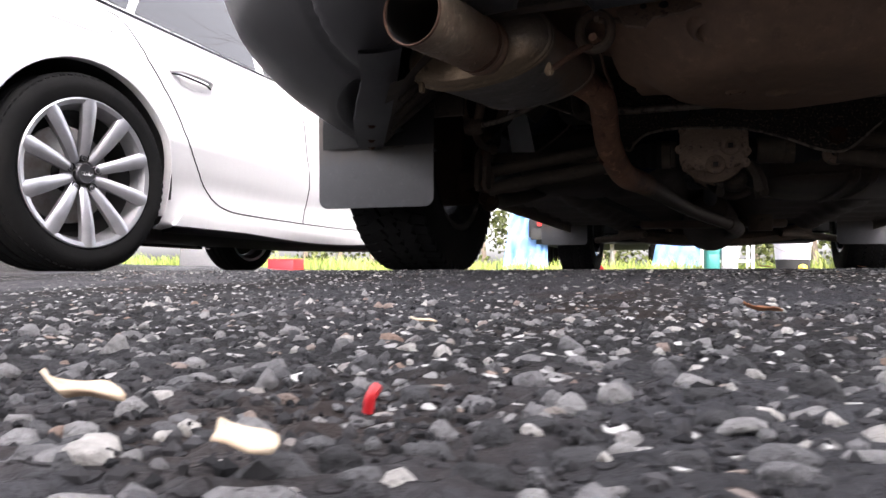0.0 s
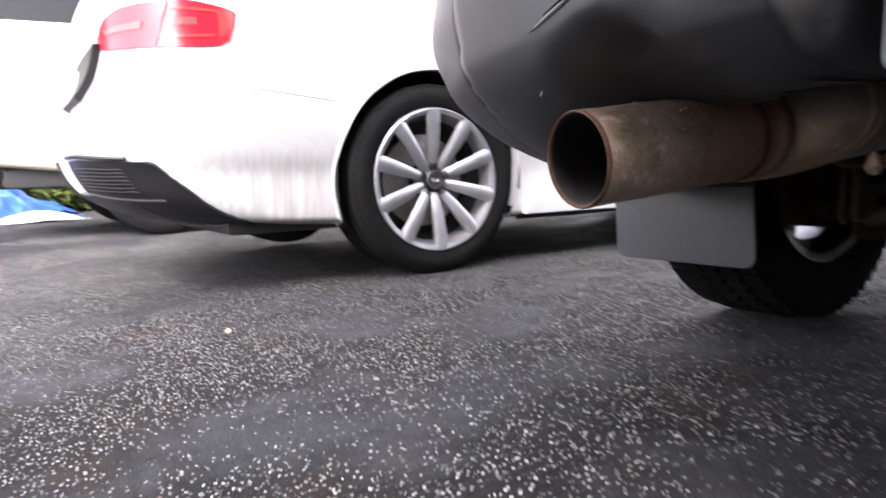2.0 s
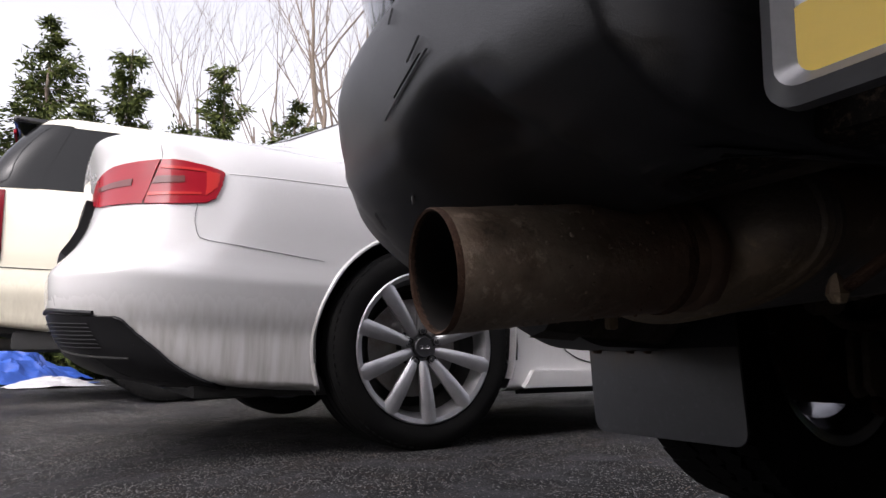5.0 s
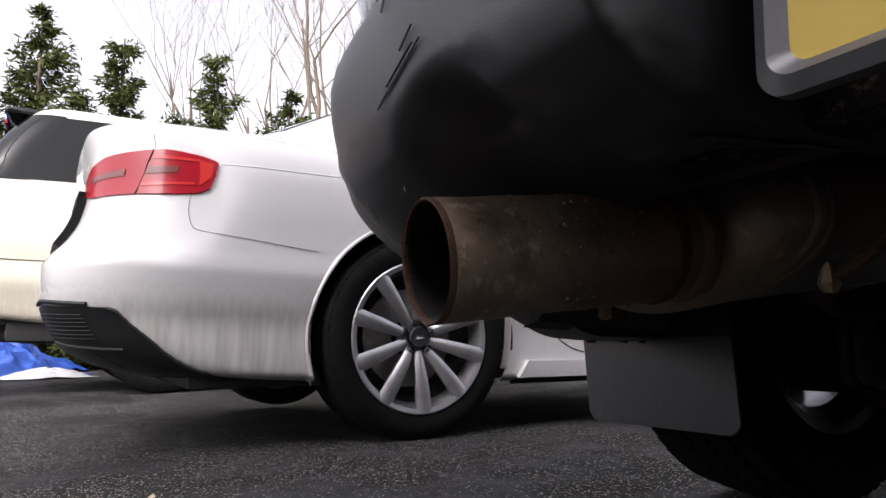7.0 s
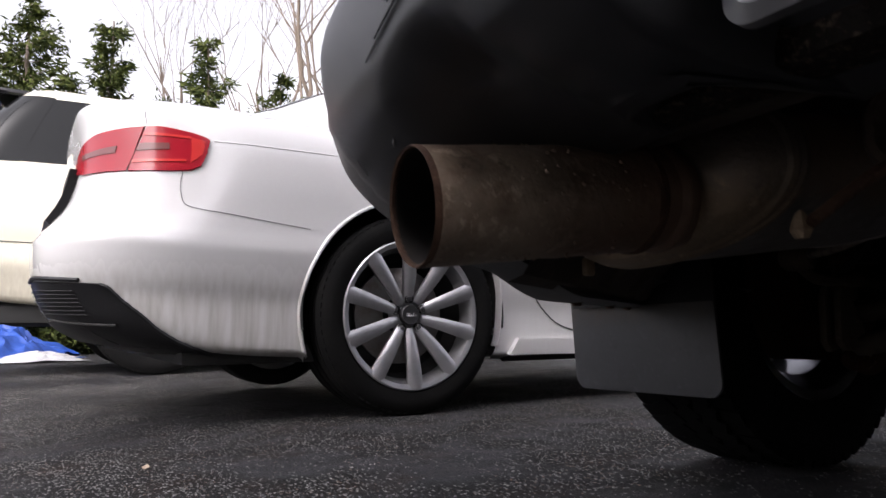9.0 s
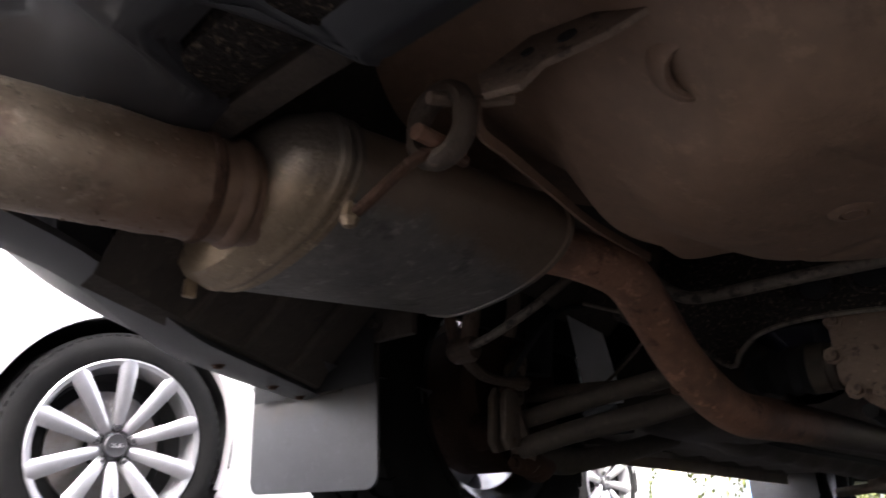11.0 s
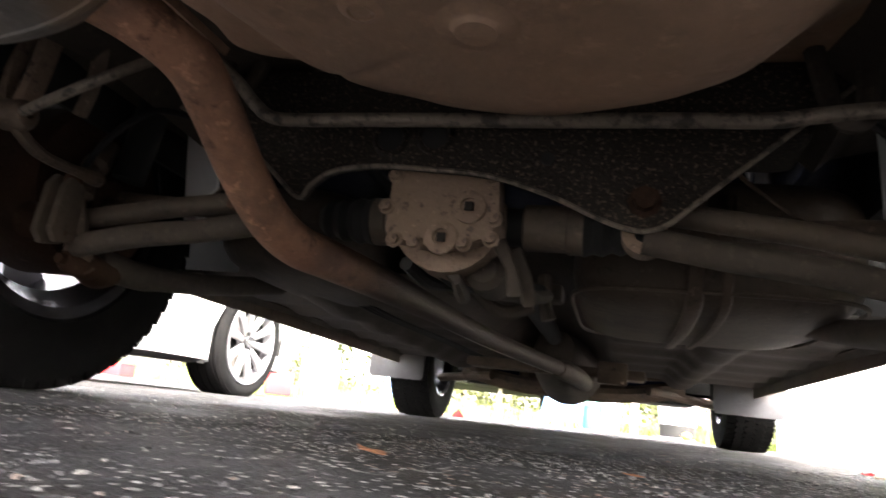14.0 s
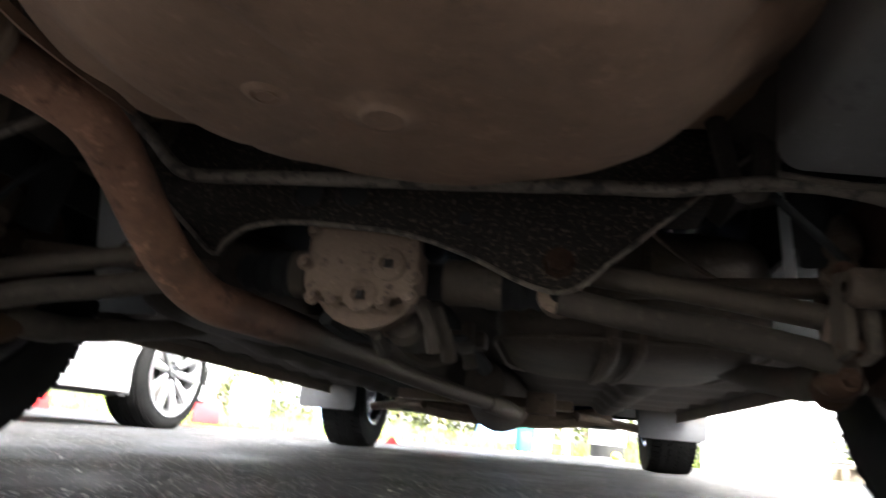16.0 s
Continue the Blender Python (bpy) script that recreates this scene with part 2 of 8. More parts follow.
M = {}
M["asphalt"] = asphalt_material()
M["chips"] = chip_material()
M["grains"] = leaf_stuff_material("asphalt_grains", (0.012, 0.012, 0.013), (0.060, 0.058, 0.060), 0.85)
M["soil"] = mat("lawn_soil", (0.10, 0.13, 0.04), 0.9, grain=0.5, grain_scale=30, stain=0.6, stain_scale=2, stain_color=(0.12, 0.085, 0.05), bump=0.8, bump_scale=40)
M["grass"] = leaf_stuff_material("grass_blades", (0.06, 0.10, 0.02), (0.30, 0.34, 0.09))
M["needles"] = leaf_stuff_material("conifer_sprays", (0.012, 0.021, 0.007), (0.088, 0.105, 0.028), 0.85)
M["bush"] = leaf_stuff_material("bush_leaves", (0.015, 0.020, 0.007), (0.085, 0.095, 0.032))
M["bark"] = mat("bark", (0.16, 0.125, 0.10), 0.9, grain=0.6, grain_scale=25, bump=0.9, bump_scale=50)
M["white"] = dirty_paint("white_paint", (0.64, 0.637, 0.637), (0.33, 0.315, 0.29), 0.34, 0.53, 0.92)
M["cream"] = dirty_paint("pearl_paint", (0.61, 0.58, 0.475), (0.36, 0.32, 0.25), 0.40, 0.85, 0.75)
M["navy"] = mat("navy_paint", (0.020, 0.024, 0.060), 0.25, coat=0.8, stain=0.2, stain_scale=3)
M["plastic"] = mat("bumper_plastic", (0.030, 0.030, 0.033), 0.42, grain=0.25, grain_scale=14, stain=0.35, stain_scale=4, stain_color=(0.034, 0.034, 0.037), bump=0.15, bump_scale=900, rough_var=0.1, spec=0.6)
M["scratch"] = mat("scratched_plastic", (0.21, 0.21, 0.22), 0.8, grain=0.6, grain_scale=200)
M["trim"] = mat("black_trim", (0.008, 0.008, 0.009), 0.45, rough_var=0.1, spec=0.25)
M["gloss_black"] = mat("gloss_black", (0.008, 0.008, 0.009), 0.12)
M["void"] = mat("dark_liner_and_shade", (0.012, 0.012, 0.012), 0.9, grain=0.3, grain_scale=20, bump=0.3, bump_scale=100)
M["liner"] = mat("dusty_liner", (0.042, 0.032, 0.024), 0.85, stain=0.6, stain_scale=6, stain_color=(0.080, 0.060, 0.044), grain=0.4, grain_scale=40, bump=0.4, bump_scale=90, fleck=0.6, fleck_scale=60)
M["flap"] = two_tone(mat("mud_flap_rubber", (0.042, 0.0434, 0.047), 0.55, stain=0.35, stain_scale=9, grain=0.2, grain_scale=300, rough_var=0.1, fleck=0.25, fleck_scale=70), (0.040, 0.030, 0.022), (0.0, 0.0, 1.0), 0.285, 0.035, 0.12, 24.0)
M["rubber"] = mat("tyre_rubber", (0.0062, 0.0062, 0.0064), 0.85, grain=0.3, grain_scale=90, stain=0.35, stain_scale=9, stain_color=(0.016, 0.0152, 0.014), bump=0.3, bump_scale=350, spec=0.07)
M["alloy"] = mat("alloy", (0.46, 0.46, 0.475), 0.36, metal=0.8, stain=0.3, stain_scale=14, rough_var=0.1)
M["barrel_inside"] = mat("bare_wheel_barrel", (0.26, 0.26, 0.28), 0.22, metal=0.9, stain=0.6, stain_scale=10, stain_color=(0.03, 0.03, 0.032), rough_var=0.1)
M["alloy_dark"] = mat("alloy_barrel", (0.077, 0.077, 0.0809), 0.45, metal=0.8, stain=0.5, stain_scale=8)
M["steel"] = mat("bare_steel", (0.35, 0.34, 0.33), 0.45, metal=0.9, stain=0.5, stain_scale=15, stain_color=(0.16, 0.09, 0.05))
M["chrome"] = mat("chrome", (0.42, 0.42, 0.43), 0.28, metal=1.0, stain=0.3, stain_scale=30, rough_var=0.08)
M["tip"] = mat("tailpipe_steel", (0.3305, 0.2596, 0.195), 0.5, metal=0.5, stain=0.9, stain_scale=14, stain_color=(0.1268, 0.064, 0.0368), grain=0.5, grain_scale=70, bump=0.3, bump_scale=150, rough_var=0.15, sharp=0.09, fleck=0.6, fleck_scale=80)
M["tip"] = two_tone(M["tip"], (0.20, 0.125, 0.085), (0.0, 1.0, 0.0), -0.875, 0.05, 0.10, 45.0)
M["rust"] = mat("rust", (0.08, 0.038, 0.02), 0.9, grain=0.5, grain_scale=120, stain=0.5, stain_scale=30, stain_color=(0.048, 0.02, 0.012), bump=0.7, bump_scale=260, fleck=0.6, fleck_scale=140)
M["soot"] = mat("soot", (0.01, 0.0085, 0.0075), 0.9, stain=0.5, stain_scale=12, stain_color=(0.035, 0.0225, 0.015))
M["muffler"] = two_tone(mat("muffler_steel", (0.20, 0.18, 0.16), 0.5, metal=0.25, stain=0.8, stain_scale=9, stain_color=(0.09, 0.084, 0.078), grain=0.45, grain_scale=70, bump=0.3, bump_scale=120, rough_var=0.12, fleck=0.6, fleck_scale=50), (0.165, 0.118, 0.082), (0.30, 0.05, 1.0), 0.243, 0.010, 0.075, 10.0)
# muffler cap: its sunlit lower part is put into the colour, darker above
M["muffler_cap"] = two_tone(mat("muffler_cap_steel", (0.3456, 0.2583, 0.1678), 0.5, metal=0.45, stain=0.6, stain_scale=10, stain_color=(0.1469, 0.0886, 0.048), grain=0.4, grain_scale=70, bump=0.4, bump_scale=160, fleck=0.7, fleck_scale=70), (0.13, 0.105, 0.085), (0.0, 0.0, 1.0), 0.352, 0.020, 0.06, 18.0)
# pipe: the shade and dust of its front end are put into the colour
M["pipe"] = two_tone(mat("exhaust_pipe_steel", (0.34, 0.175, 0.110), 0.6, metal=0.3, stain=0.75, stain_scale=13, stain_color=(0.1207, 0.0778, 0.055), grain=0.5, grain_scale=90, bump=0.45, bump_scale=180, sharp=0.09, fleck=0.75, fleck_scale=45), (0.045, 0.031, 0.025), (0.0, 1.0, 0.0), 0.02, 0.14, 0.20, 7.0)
M["underbody"] = mat("dusty_undercoat", (0.265, 0.163, 0.106), 0.6, stain=0.42, stain_scale=5, stain_color=(0.105, 0.078, 0.058), grain=0.35, grain_scale=45, bump=0.35, bump_scale=70, sharp=0.11, fleck=0.28, fleck_scale=38)
M["crossmember"] = mat("flaking_black_paint", (0.015, 0.0115, 0.0092), 0.65, grain=0.4, grain_scale=45, stain=0.95, stain_scale=190, stain_color=(0.15, 0.112, 0.082), bump=0.9, bump_scale=130, spec=0.2, sharp=0.06)
M["cast"] = mat("dusty_cast_metal", (0.215, 0.150, 0.108), 0.75, metal=0.05, stain=0.9, stain_scale=55, stain_color=(0.045, 0.032, 0.025), grain=0.4, grain_scale=120, bump=0.6, bump_scale=150, sharp=0.04, fleck=0.6, fleck_scale=120)
M["arm"] = mat("dusty_arm_steel", (0.105, 0.074, 0.052), 0.7, metal=0.15, stain=0.6, stain_scale=12, stain_color=(0.0287, 0.0226, 0.0181), grain=0.4, grain_scale=90, bump=0.4, bump_scale=160, fleck=0.7, fleck_scale=90)
M["drum"] = mat("rusted_drum", (0.048, 0.026, 0.017), 0.9, stain=0.6, stain_scale=14, stain_color=(0.012, 0.009, 0.008), grain=0.4, grain_scale=90, bump=0.4, bump_scale=160, spec=0.1, fleck=0.5, fleck_scale=90)
M["worn_bar"] = mat("worn_bar_steel", (0.17, 0.14, 0.11), 0.65, metal=0.1, stain=0.95, stain_scale=48, stain_color=(0.022, 0.018, 0.015), grain=0.5, grain_scale=160, bump=0.5, bump_scale=200, sharp=0.05)
M["tank"] = mat("dusty_tank", (0.095, 0.072, 0.052), 0.75, stain=0.6, stain_scale=7, stain_color=(0.03, 0.025, 0.021), grain=0.4, grain_scale=60, bump=0.3, bump_scale=90, fleck=0.5, fleck_scale=60)
M["plate_frame"] = mat("plate_frame_metal", (0.22, 0.22, 0.23), 0.35, metal=0.6, stain=0.4, stain_scale=30)
M["red_lens"] = mat("red_lens", (0.31, 0.009, 0.019), 0.2, coat=0.15, spec=0.35)
M["red_lens_b"] = mat("bright_red_lens", (0.52, 0.032, 0.030), 0.2, coat=0.15, spec=0.35)
M["dark_red_lens"] = mat("dark_red_lens", (0.11, 0.005, 0.010), 0.2, spec=0.2)
M["lamp_dark"] = mat("smoked_lamp", (0.022, 0.016, 0.017), 0.12, coat=0.3)
M["grey_lens"] = mat("smoked_lens", (0.16, 0.05, 0.05), 0.2, coat=0.15, spec=0.35)
M["clear_lens"] = mat("clear_lens", (0.55, 0.55, 0.56), 0.12, coat=0.5)
M["window"] = glass_material("tinted_glass", (0.012, 0.013, 0.014))
M["dark_glass"] = mat("privacy_glass", (0.006, 0.0065, 0.007), 0.03, spec=0.25)
M["canister"] = mat("dusty_grey_plastic", (0.098, 0.095, 0.092), 0.5, stain=0.5, stain_scale=6, stain_color=(0.1155, 0.099, 0.0825), grain=0.3, grain_scale=50, fleck=0.5, fleck_scale=50)
M["tarp"] = mat("blue_tarp", (0.014, 0.062, 0.31), 0.48, grain=0.25, grain_scale=40, stain=0.4, stain_scale=4, stain_color=(0.012, 0.05, 0.25), bump=1.0, bump_scale=16)
M["tarp_pale"] = mat("faded_blue_cover", (0.07, 0.17, 0.38), 0.6, stain=0.5, stain_scale=7, stain_color=(0.20, 0.32, 0.50), grain=0.3, grain_scale=40, bump=0.4, bump_scale=30)
M["tarp_grey"] = mat("grey_tarp", (0.42, 0.42, 0.43), 0.5, stain=0.4, stain_scale=5)
M["red_plastic"] = mat("red_plastic", (0.60, 0.02, 0.025), 0.4, stain=0.2, stain_scale=10)
M["green_plastic"] = mat("green_plastic", (0.02, 0.13, 0.115), 0.4, stain=0.2, stain_scale=10)
M["grey_plastic"] = mat("grey_plastic", (0.42, 0.42, 0.45), 0.45, stain=0.2, stain_scale=10)
M["white_plastic"] = mat("white_plastic", (0.75, 0.75, 0.74), 0.45, stain=0.25, stain_scale=8, stain_color=(0.5, 0.48, 0.42))
M["tank_white"] = mat("propane_tank_paint", (0.75, 0.75, 0.73), 0.5, stain=0.5, stain_scale=9, stain_color=(0.36, 0.27, 0.2))
M["tank_rust"] = mat("rusty_tank_paint", (0.40, 0.33, 0.27), 0.75, stain=0.9, stain_scale=16, stain_color=(0.20, 0.12, 0.08), grain=0.4)
M["wall_white"] = mat("white_siding", (0.78, 0.78, 0.76), 0.6, stain=0.2, stain_scale=2, stain_color=(0.6, 0.6, 0.57), bump=0.1, bump_scale=40)
M["light_block"] = mat("light_block_dull", (0.05, 0.0475, 0.045), 0.9, grain=0.3, grain_scale=20, stain=0.3, stain_scale=2, bump=0.4, bump_scale=60)
M["wood"] = mat("weathered_wood", (0.30, 0.24, 0.18), 0.85, grain=0.5, grain_scale=30, stain=0.4, stain_scale=4, bump=0.5, bump_scale=60)
M["dead_leaf"] = mat("dry_leaf", (0.62, 0.50, 0.36), 0.8, stain=0.5, stain_scale=90, stain_color=(0.42, 0.20, 0.10))
M["brown_leaf"] = mat("brown_leaf", (0.26, 0.11, 0.05), 0.8, stain=0.4, stain_scale=60)
M["hose"] = mat("orange_cord", (0.48, 0.20, 0.12), 0.6)
M["yellow"] = mat("yellow_plastic", (0.75, 0.50, 0.03), 0.45)
M["plate_white"] = mat("plate_white", (0.72, 0.72, 0.74), 0.35, stain=0.2, stain_scale=20)
M["plate_yellow"] = mat("plate_yellow", (0.78, 0.52, 0.03), 0.35, stain=0.15, stain_scale=20)
M["plate_navy"] = mat("plate_navy", (0.018, 0.018, 0.055), 0.35)
M["diamond"] = mat("aluminium_tread", (0.40, 0.40, 0.41), 0.45, metal=0.8, grain=0.4, grain_scale=60)


# ------------------------------------------------------------------ mesh helpers
def part(name, bm, material, parent=None, label="", smooth=True, angle=35.0):
    """One bmesh as one object; it is freed afterwards."""
    me = bpy.data.meshes.new(name)
    bm.normal_update()
    bm.to_mesh(me)
    bm.free()
    ms = material if isinstance(material, (list, tuple)) else [material]
    for m in ms:
        me.materials.append(m)
    if smooth:
        me.shade_smooth()
        me.set_sharp_from_angle(angle=radians(angle))
    ob = new(name, me)
    if parent is not None:
        ob.parent = parent
    if label:
        ob["label"] = label
    return ob


def thing(name, m=None, label="", category="", group="", kind=""):
    ob = new(name)
    ob.empty_display_size = 0.05
    if m is not None:
        ob.matrix_world = m
    return tagged(ob, label, category, group, kind)


def put(ob, m):
    ob.matrix_basis = m
    return ob


def add_box(bm, cx, cy, cz, sx, sy, sz, m=None, bevel=0.0):
    t = bmesh.new()
    bmesh.ops.create_cube(t, size=1.0)
    bmesh.ops.scale(t, vec=(sx, sy, sz), verts=t.verts)
    if bevel:
        bmesh.ops.bevel(t, geom=t.edges[:], offset=bevel, segments=2, profile=0.6, affect="EDGES")
    bmesh.ops.translate(t, vec=(cx, cy, cz), verts=t.verts)
    if m is not None:
        bmesh.ops.transform(t, matrix=m, verts=t.verts)
    me = bpy.data.meshes.new("tmp")
    t.to_mesh(me)
    t.free()
    bm.from_mesh(me)
    bpy.data.meshes.remove(me)
    return bm


def box(cx, cy, cz, sx, sy, sz, m=None, bevel=0.0):
    return add_box(bmesh.new(), cx, cy, cz, sx, sy, sz, m, bevel)


def tube_into(bm, pts, radius, sides=12, caps=True, squash=None):
    """A round bar along a polyline; radius one number or one for each point. squash: (axis vector, factor)."""
    pts = [Vector(p) for p in pts]
    rad = radius if isinstance(radius, (list, tuple)) else [radius] * len(pts)
    rings = []
    up = None
    for i, p in enumerate(pts):
        d = (pts[min(i + 1, len(pts) - 1)] - pts[max(i - 1, 0)]).normalized()
        if up is None:
            up = Vector((0, 0, 1)) if abs(d.z) < 0.9 else Vector((1, 0, 0))
        a = d.cross(up).normalized()
        b = a.cross(d).normalized()
        up = b
        ring = []
        for k in range(sides):
            t = 2 * math.pi * k / sides
            off = (a * math.cos(t) + b * math.sin(t)) * rad[i]
            if squash:
                ax, f = squash
                ax = Vector(ax).normalized()
                off -= ax * (off.dot(ax)) * (1 - f)
            ring.append(bm.verts.new(p + off))
        rings.append(ring)
    for r0, r1 in zip(rings, rings[1:]):
        for k in range(sides):
            bm.faces.new((r0[k], r0[(k + 1) % sides], r1[(k + 1) % sides], r1[k]))
    if caps:
        bm.faces.new(rings[0][::-1])
        bm.faces.new(rings[-1])
    return bm


def tube(pts, radius, sides=12, caps=True, squash=None):
    return tube_into(bmesh.new(), pts, radius, sides, caps, squash)


def curve(pts, steps=8):
    """A smooth polyline through the points (Catmull-Rom)."""
    p = [Vector(q) for q in pts]
    p = [p[0] * 2 - p[1]] + p + [p[-1] * 2 - p[-2]]
    out = []
    for i in range(1, len(p) - 2):
        for s in range(steps):
            t = s / steps
            a, b, c, d = p[i - 1], p[i], p[i + 1], p[i + 2]
            out.append(0.5 * ((2 * b) + (c - a) * t + (2 * a - 5 * b + 4 * c - d) * t * t + (3 * b - a - 3 * c + d) * t ** 3))
    out.append(p[-2])
    return out


def lathe_into(bm, profile, seg=48, axis="x", center=(0, 0, 0), close=False):
    """Turn (along, radius) pairs round an axis through center."""
    c = Vector(center)
    rings = []
    for a, r in profile:
        ring = []
        for k in range(seg):
            t = 2 * math.pi * k / seg
            u, v = r * math.cos(t), r * math.sin(t)
            ring.append(bm.verts.new(c + Vector({"x": (a, u, v), "y": (u, a, v), "z": (u, v, a)}[axis])))
        rings.append(ring)
    if close:
        rings.append(rings[0])
    for r0, r1 in zip(rings, rings[1:]):
        for k in range(seg):
            bm.faces.new((r0[k], r0[(k + 1) % seg], r1[(k + 1) % seg], r1[k]))
    return bm


def lathe(profile, seg=48, axis="x", center=(0, 0, 0), close=False, cap=False):
    bm = lathe_into(bmesh.new(), profile, seg, axis, center, close)
    if cap:
        bmesh.ops.holes_fill(bm, edges=[e for e in bm.edges if e.is_boundary], sides=0)
    bmesh.ops.recalc_face_normals(bm, faces=bm.faces)
    return bm


def slab(outline, thick, m=None, bevel=0.0):
    """A plate: outline in (u, v), thickness along w; m takes (u, v, w) to its place."""
    bm = bmesh.new()
    vs = [bm.verts.new((u, v, -thick / 2)) for u, v in outline]
    f = bm.faces.new(vs)
    r = bmesh.ops.extrude_face_region(bm, geom=[f])
    bmesh.ops.translate(bm, vec=(0, 0, thick), verts=[g for g in r["geom"] if isinstance(g, bmesh.types.BMVert)])
    bmesh.ops.recalc_face_normals(bm, faces=bm.faces)
    if bevel:
        es = [e for e in bm.edges if e.calc_face_angle(0) > 0.6]
        bmesh.ops.bevel(bm, geom=es, offset=bevel, segments=2, profile=0.6, affect="EDGES")
    if m is not None:
        bmesh.ops.transform(bm, matrix=m, verts=bm.verts)
    return bm


def rounded(w, h, r, seg=5, corners=(1, 1, 1, 1)):
    """Outline of a rounded rectangle round the origin; corners: lower right, upper right, upper left, lower left."""
    out = []
    for (sx, sy, a0), on in zip(((1, -1, -90), (1, 1, 0), (-1, 1, 90), (-1, -1, 180)), corners):
        cx, cy = sx * (w / 2 - r), sy * (h / 2 - r)
        if not on:
            out.append((sx * w / 2, sy * h / 2))
            continue
        for k in range(seg + 1):
            a = radians(a0 + 90 * k / seg)
            out.append((cx + r * math.cos(a), cy + r * math.sin(a)))
    return out


def grid_mesh(P, flip=False, keep=None):
    """A bmesh from an array of points (rows, columns, 3)."""
    bm = bmesh.new()
    nv, nu = P.shape[:2]
    vs = [[bm.verts.new(P[i, j]) for j in range(nu)] for i in range(nv)]
    for i in range(nv - 1):
        for j in range(nu - 1):
            if keep is not None and not keep(i, j):
                continue
            q = (vs[i][j], vs[i][j + 1], vs[i + 1][j + 1], vs[i + 1][j])
            bm.faces.new(q[::-1] if flip else q)
    loose = [v for v in bm.verts if not v.link_faces]
    bmesh.ops.delete(bm, geom=loose, context="VERTS")
    return bm


def smooth_rows(rows, steps):
    """Rows of numbers, interpolated smoothly between given rows without overshooting."""
    R = np.array(rows, float)
    out = []
    n = len(R)
    d = np.diff(R, axis=0)
    m = np.zeros_like(R)
    m[1:-1] = np.where(d[:-1] * d[1:] > 0, 2 * d[:-1] * d[1:] / np.where(np.abs(d[:-1] + d[1:]) < 1e-9, 1, d[:-1] + d[1:]), 0)
    m[0], m[-1] = d[0], d[-1]
    for i in range(n - 1):
        for s in range(steps):
            t = s / steps
            out.append((2 * t ** 3 - 3 * t * t + 1) * R[i] + (t ** 3 - 2 * t * t + t) * m[i] + (-2 * t ** 3 + 3 * t * t) * R[i + 1] + (t ** 3 - t * t) * m[i + 1])
    out.append(R[-1])
    return np.array(out)


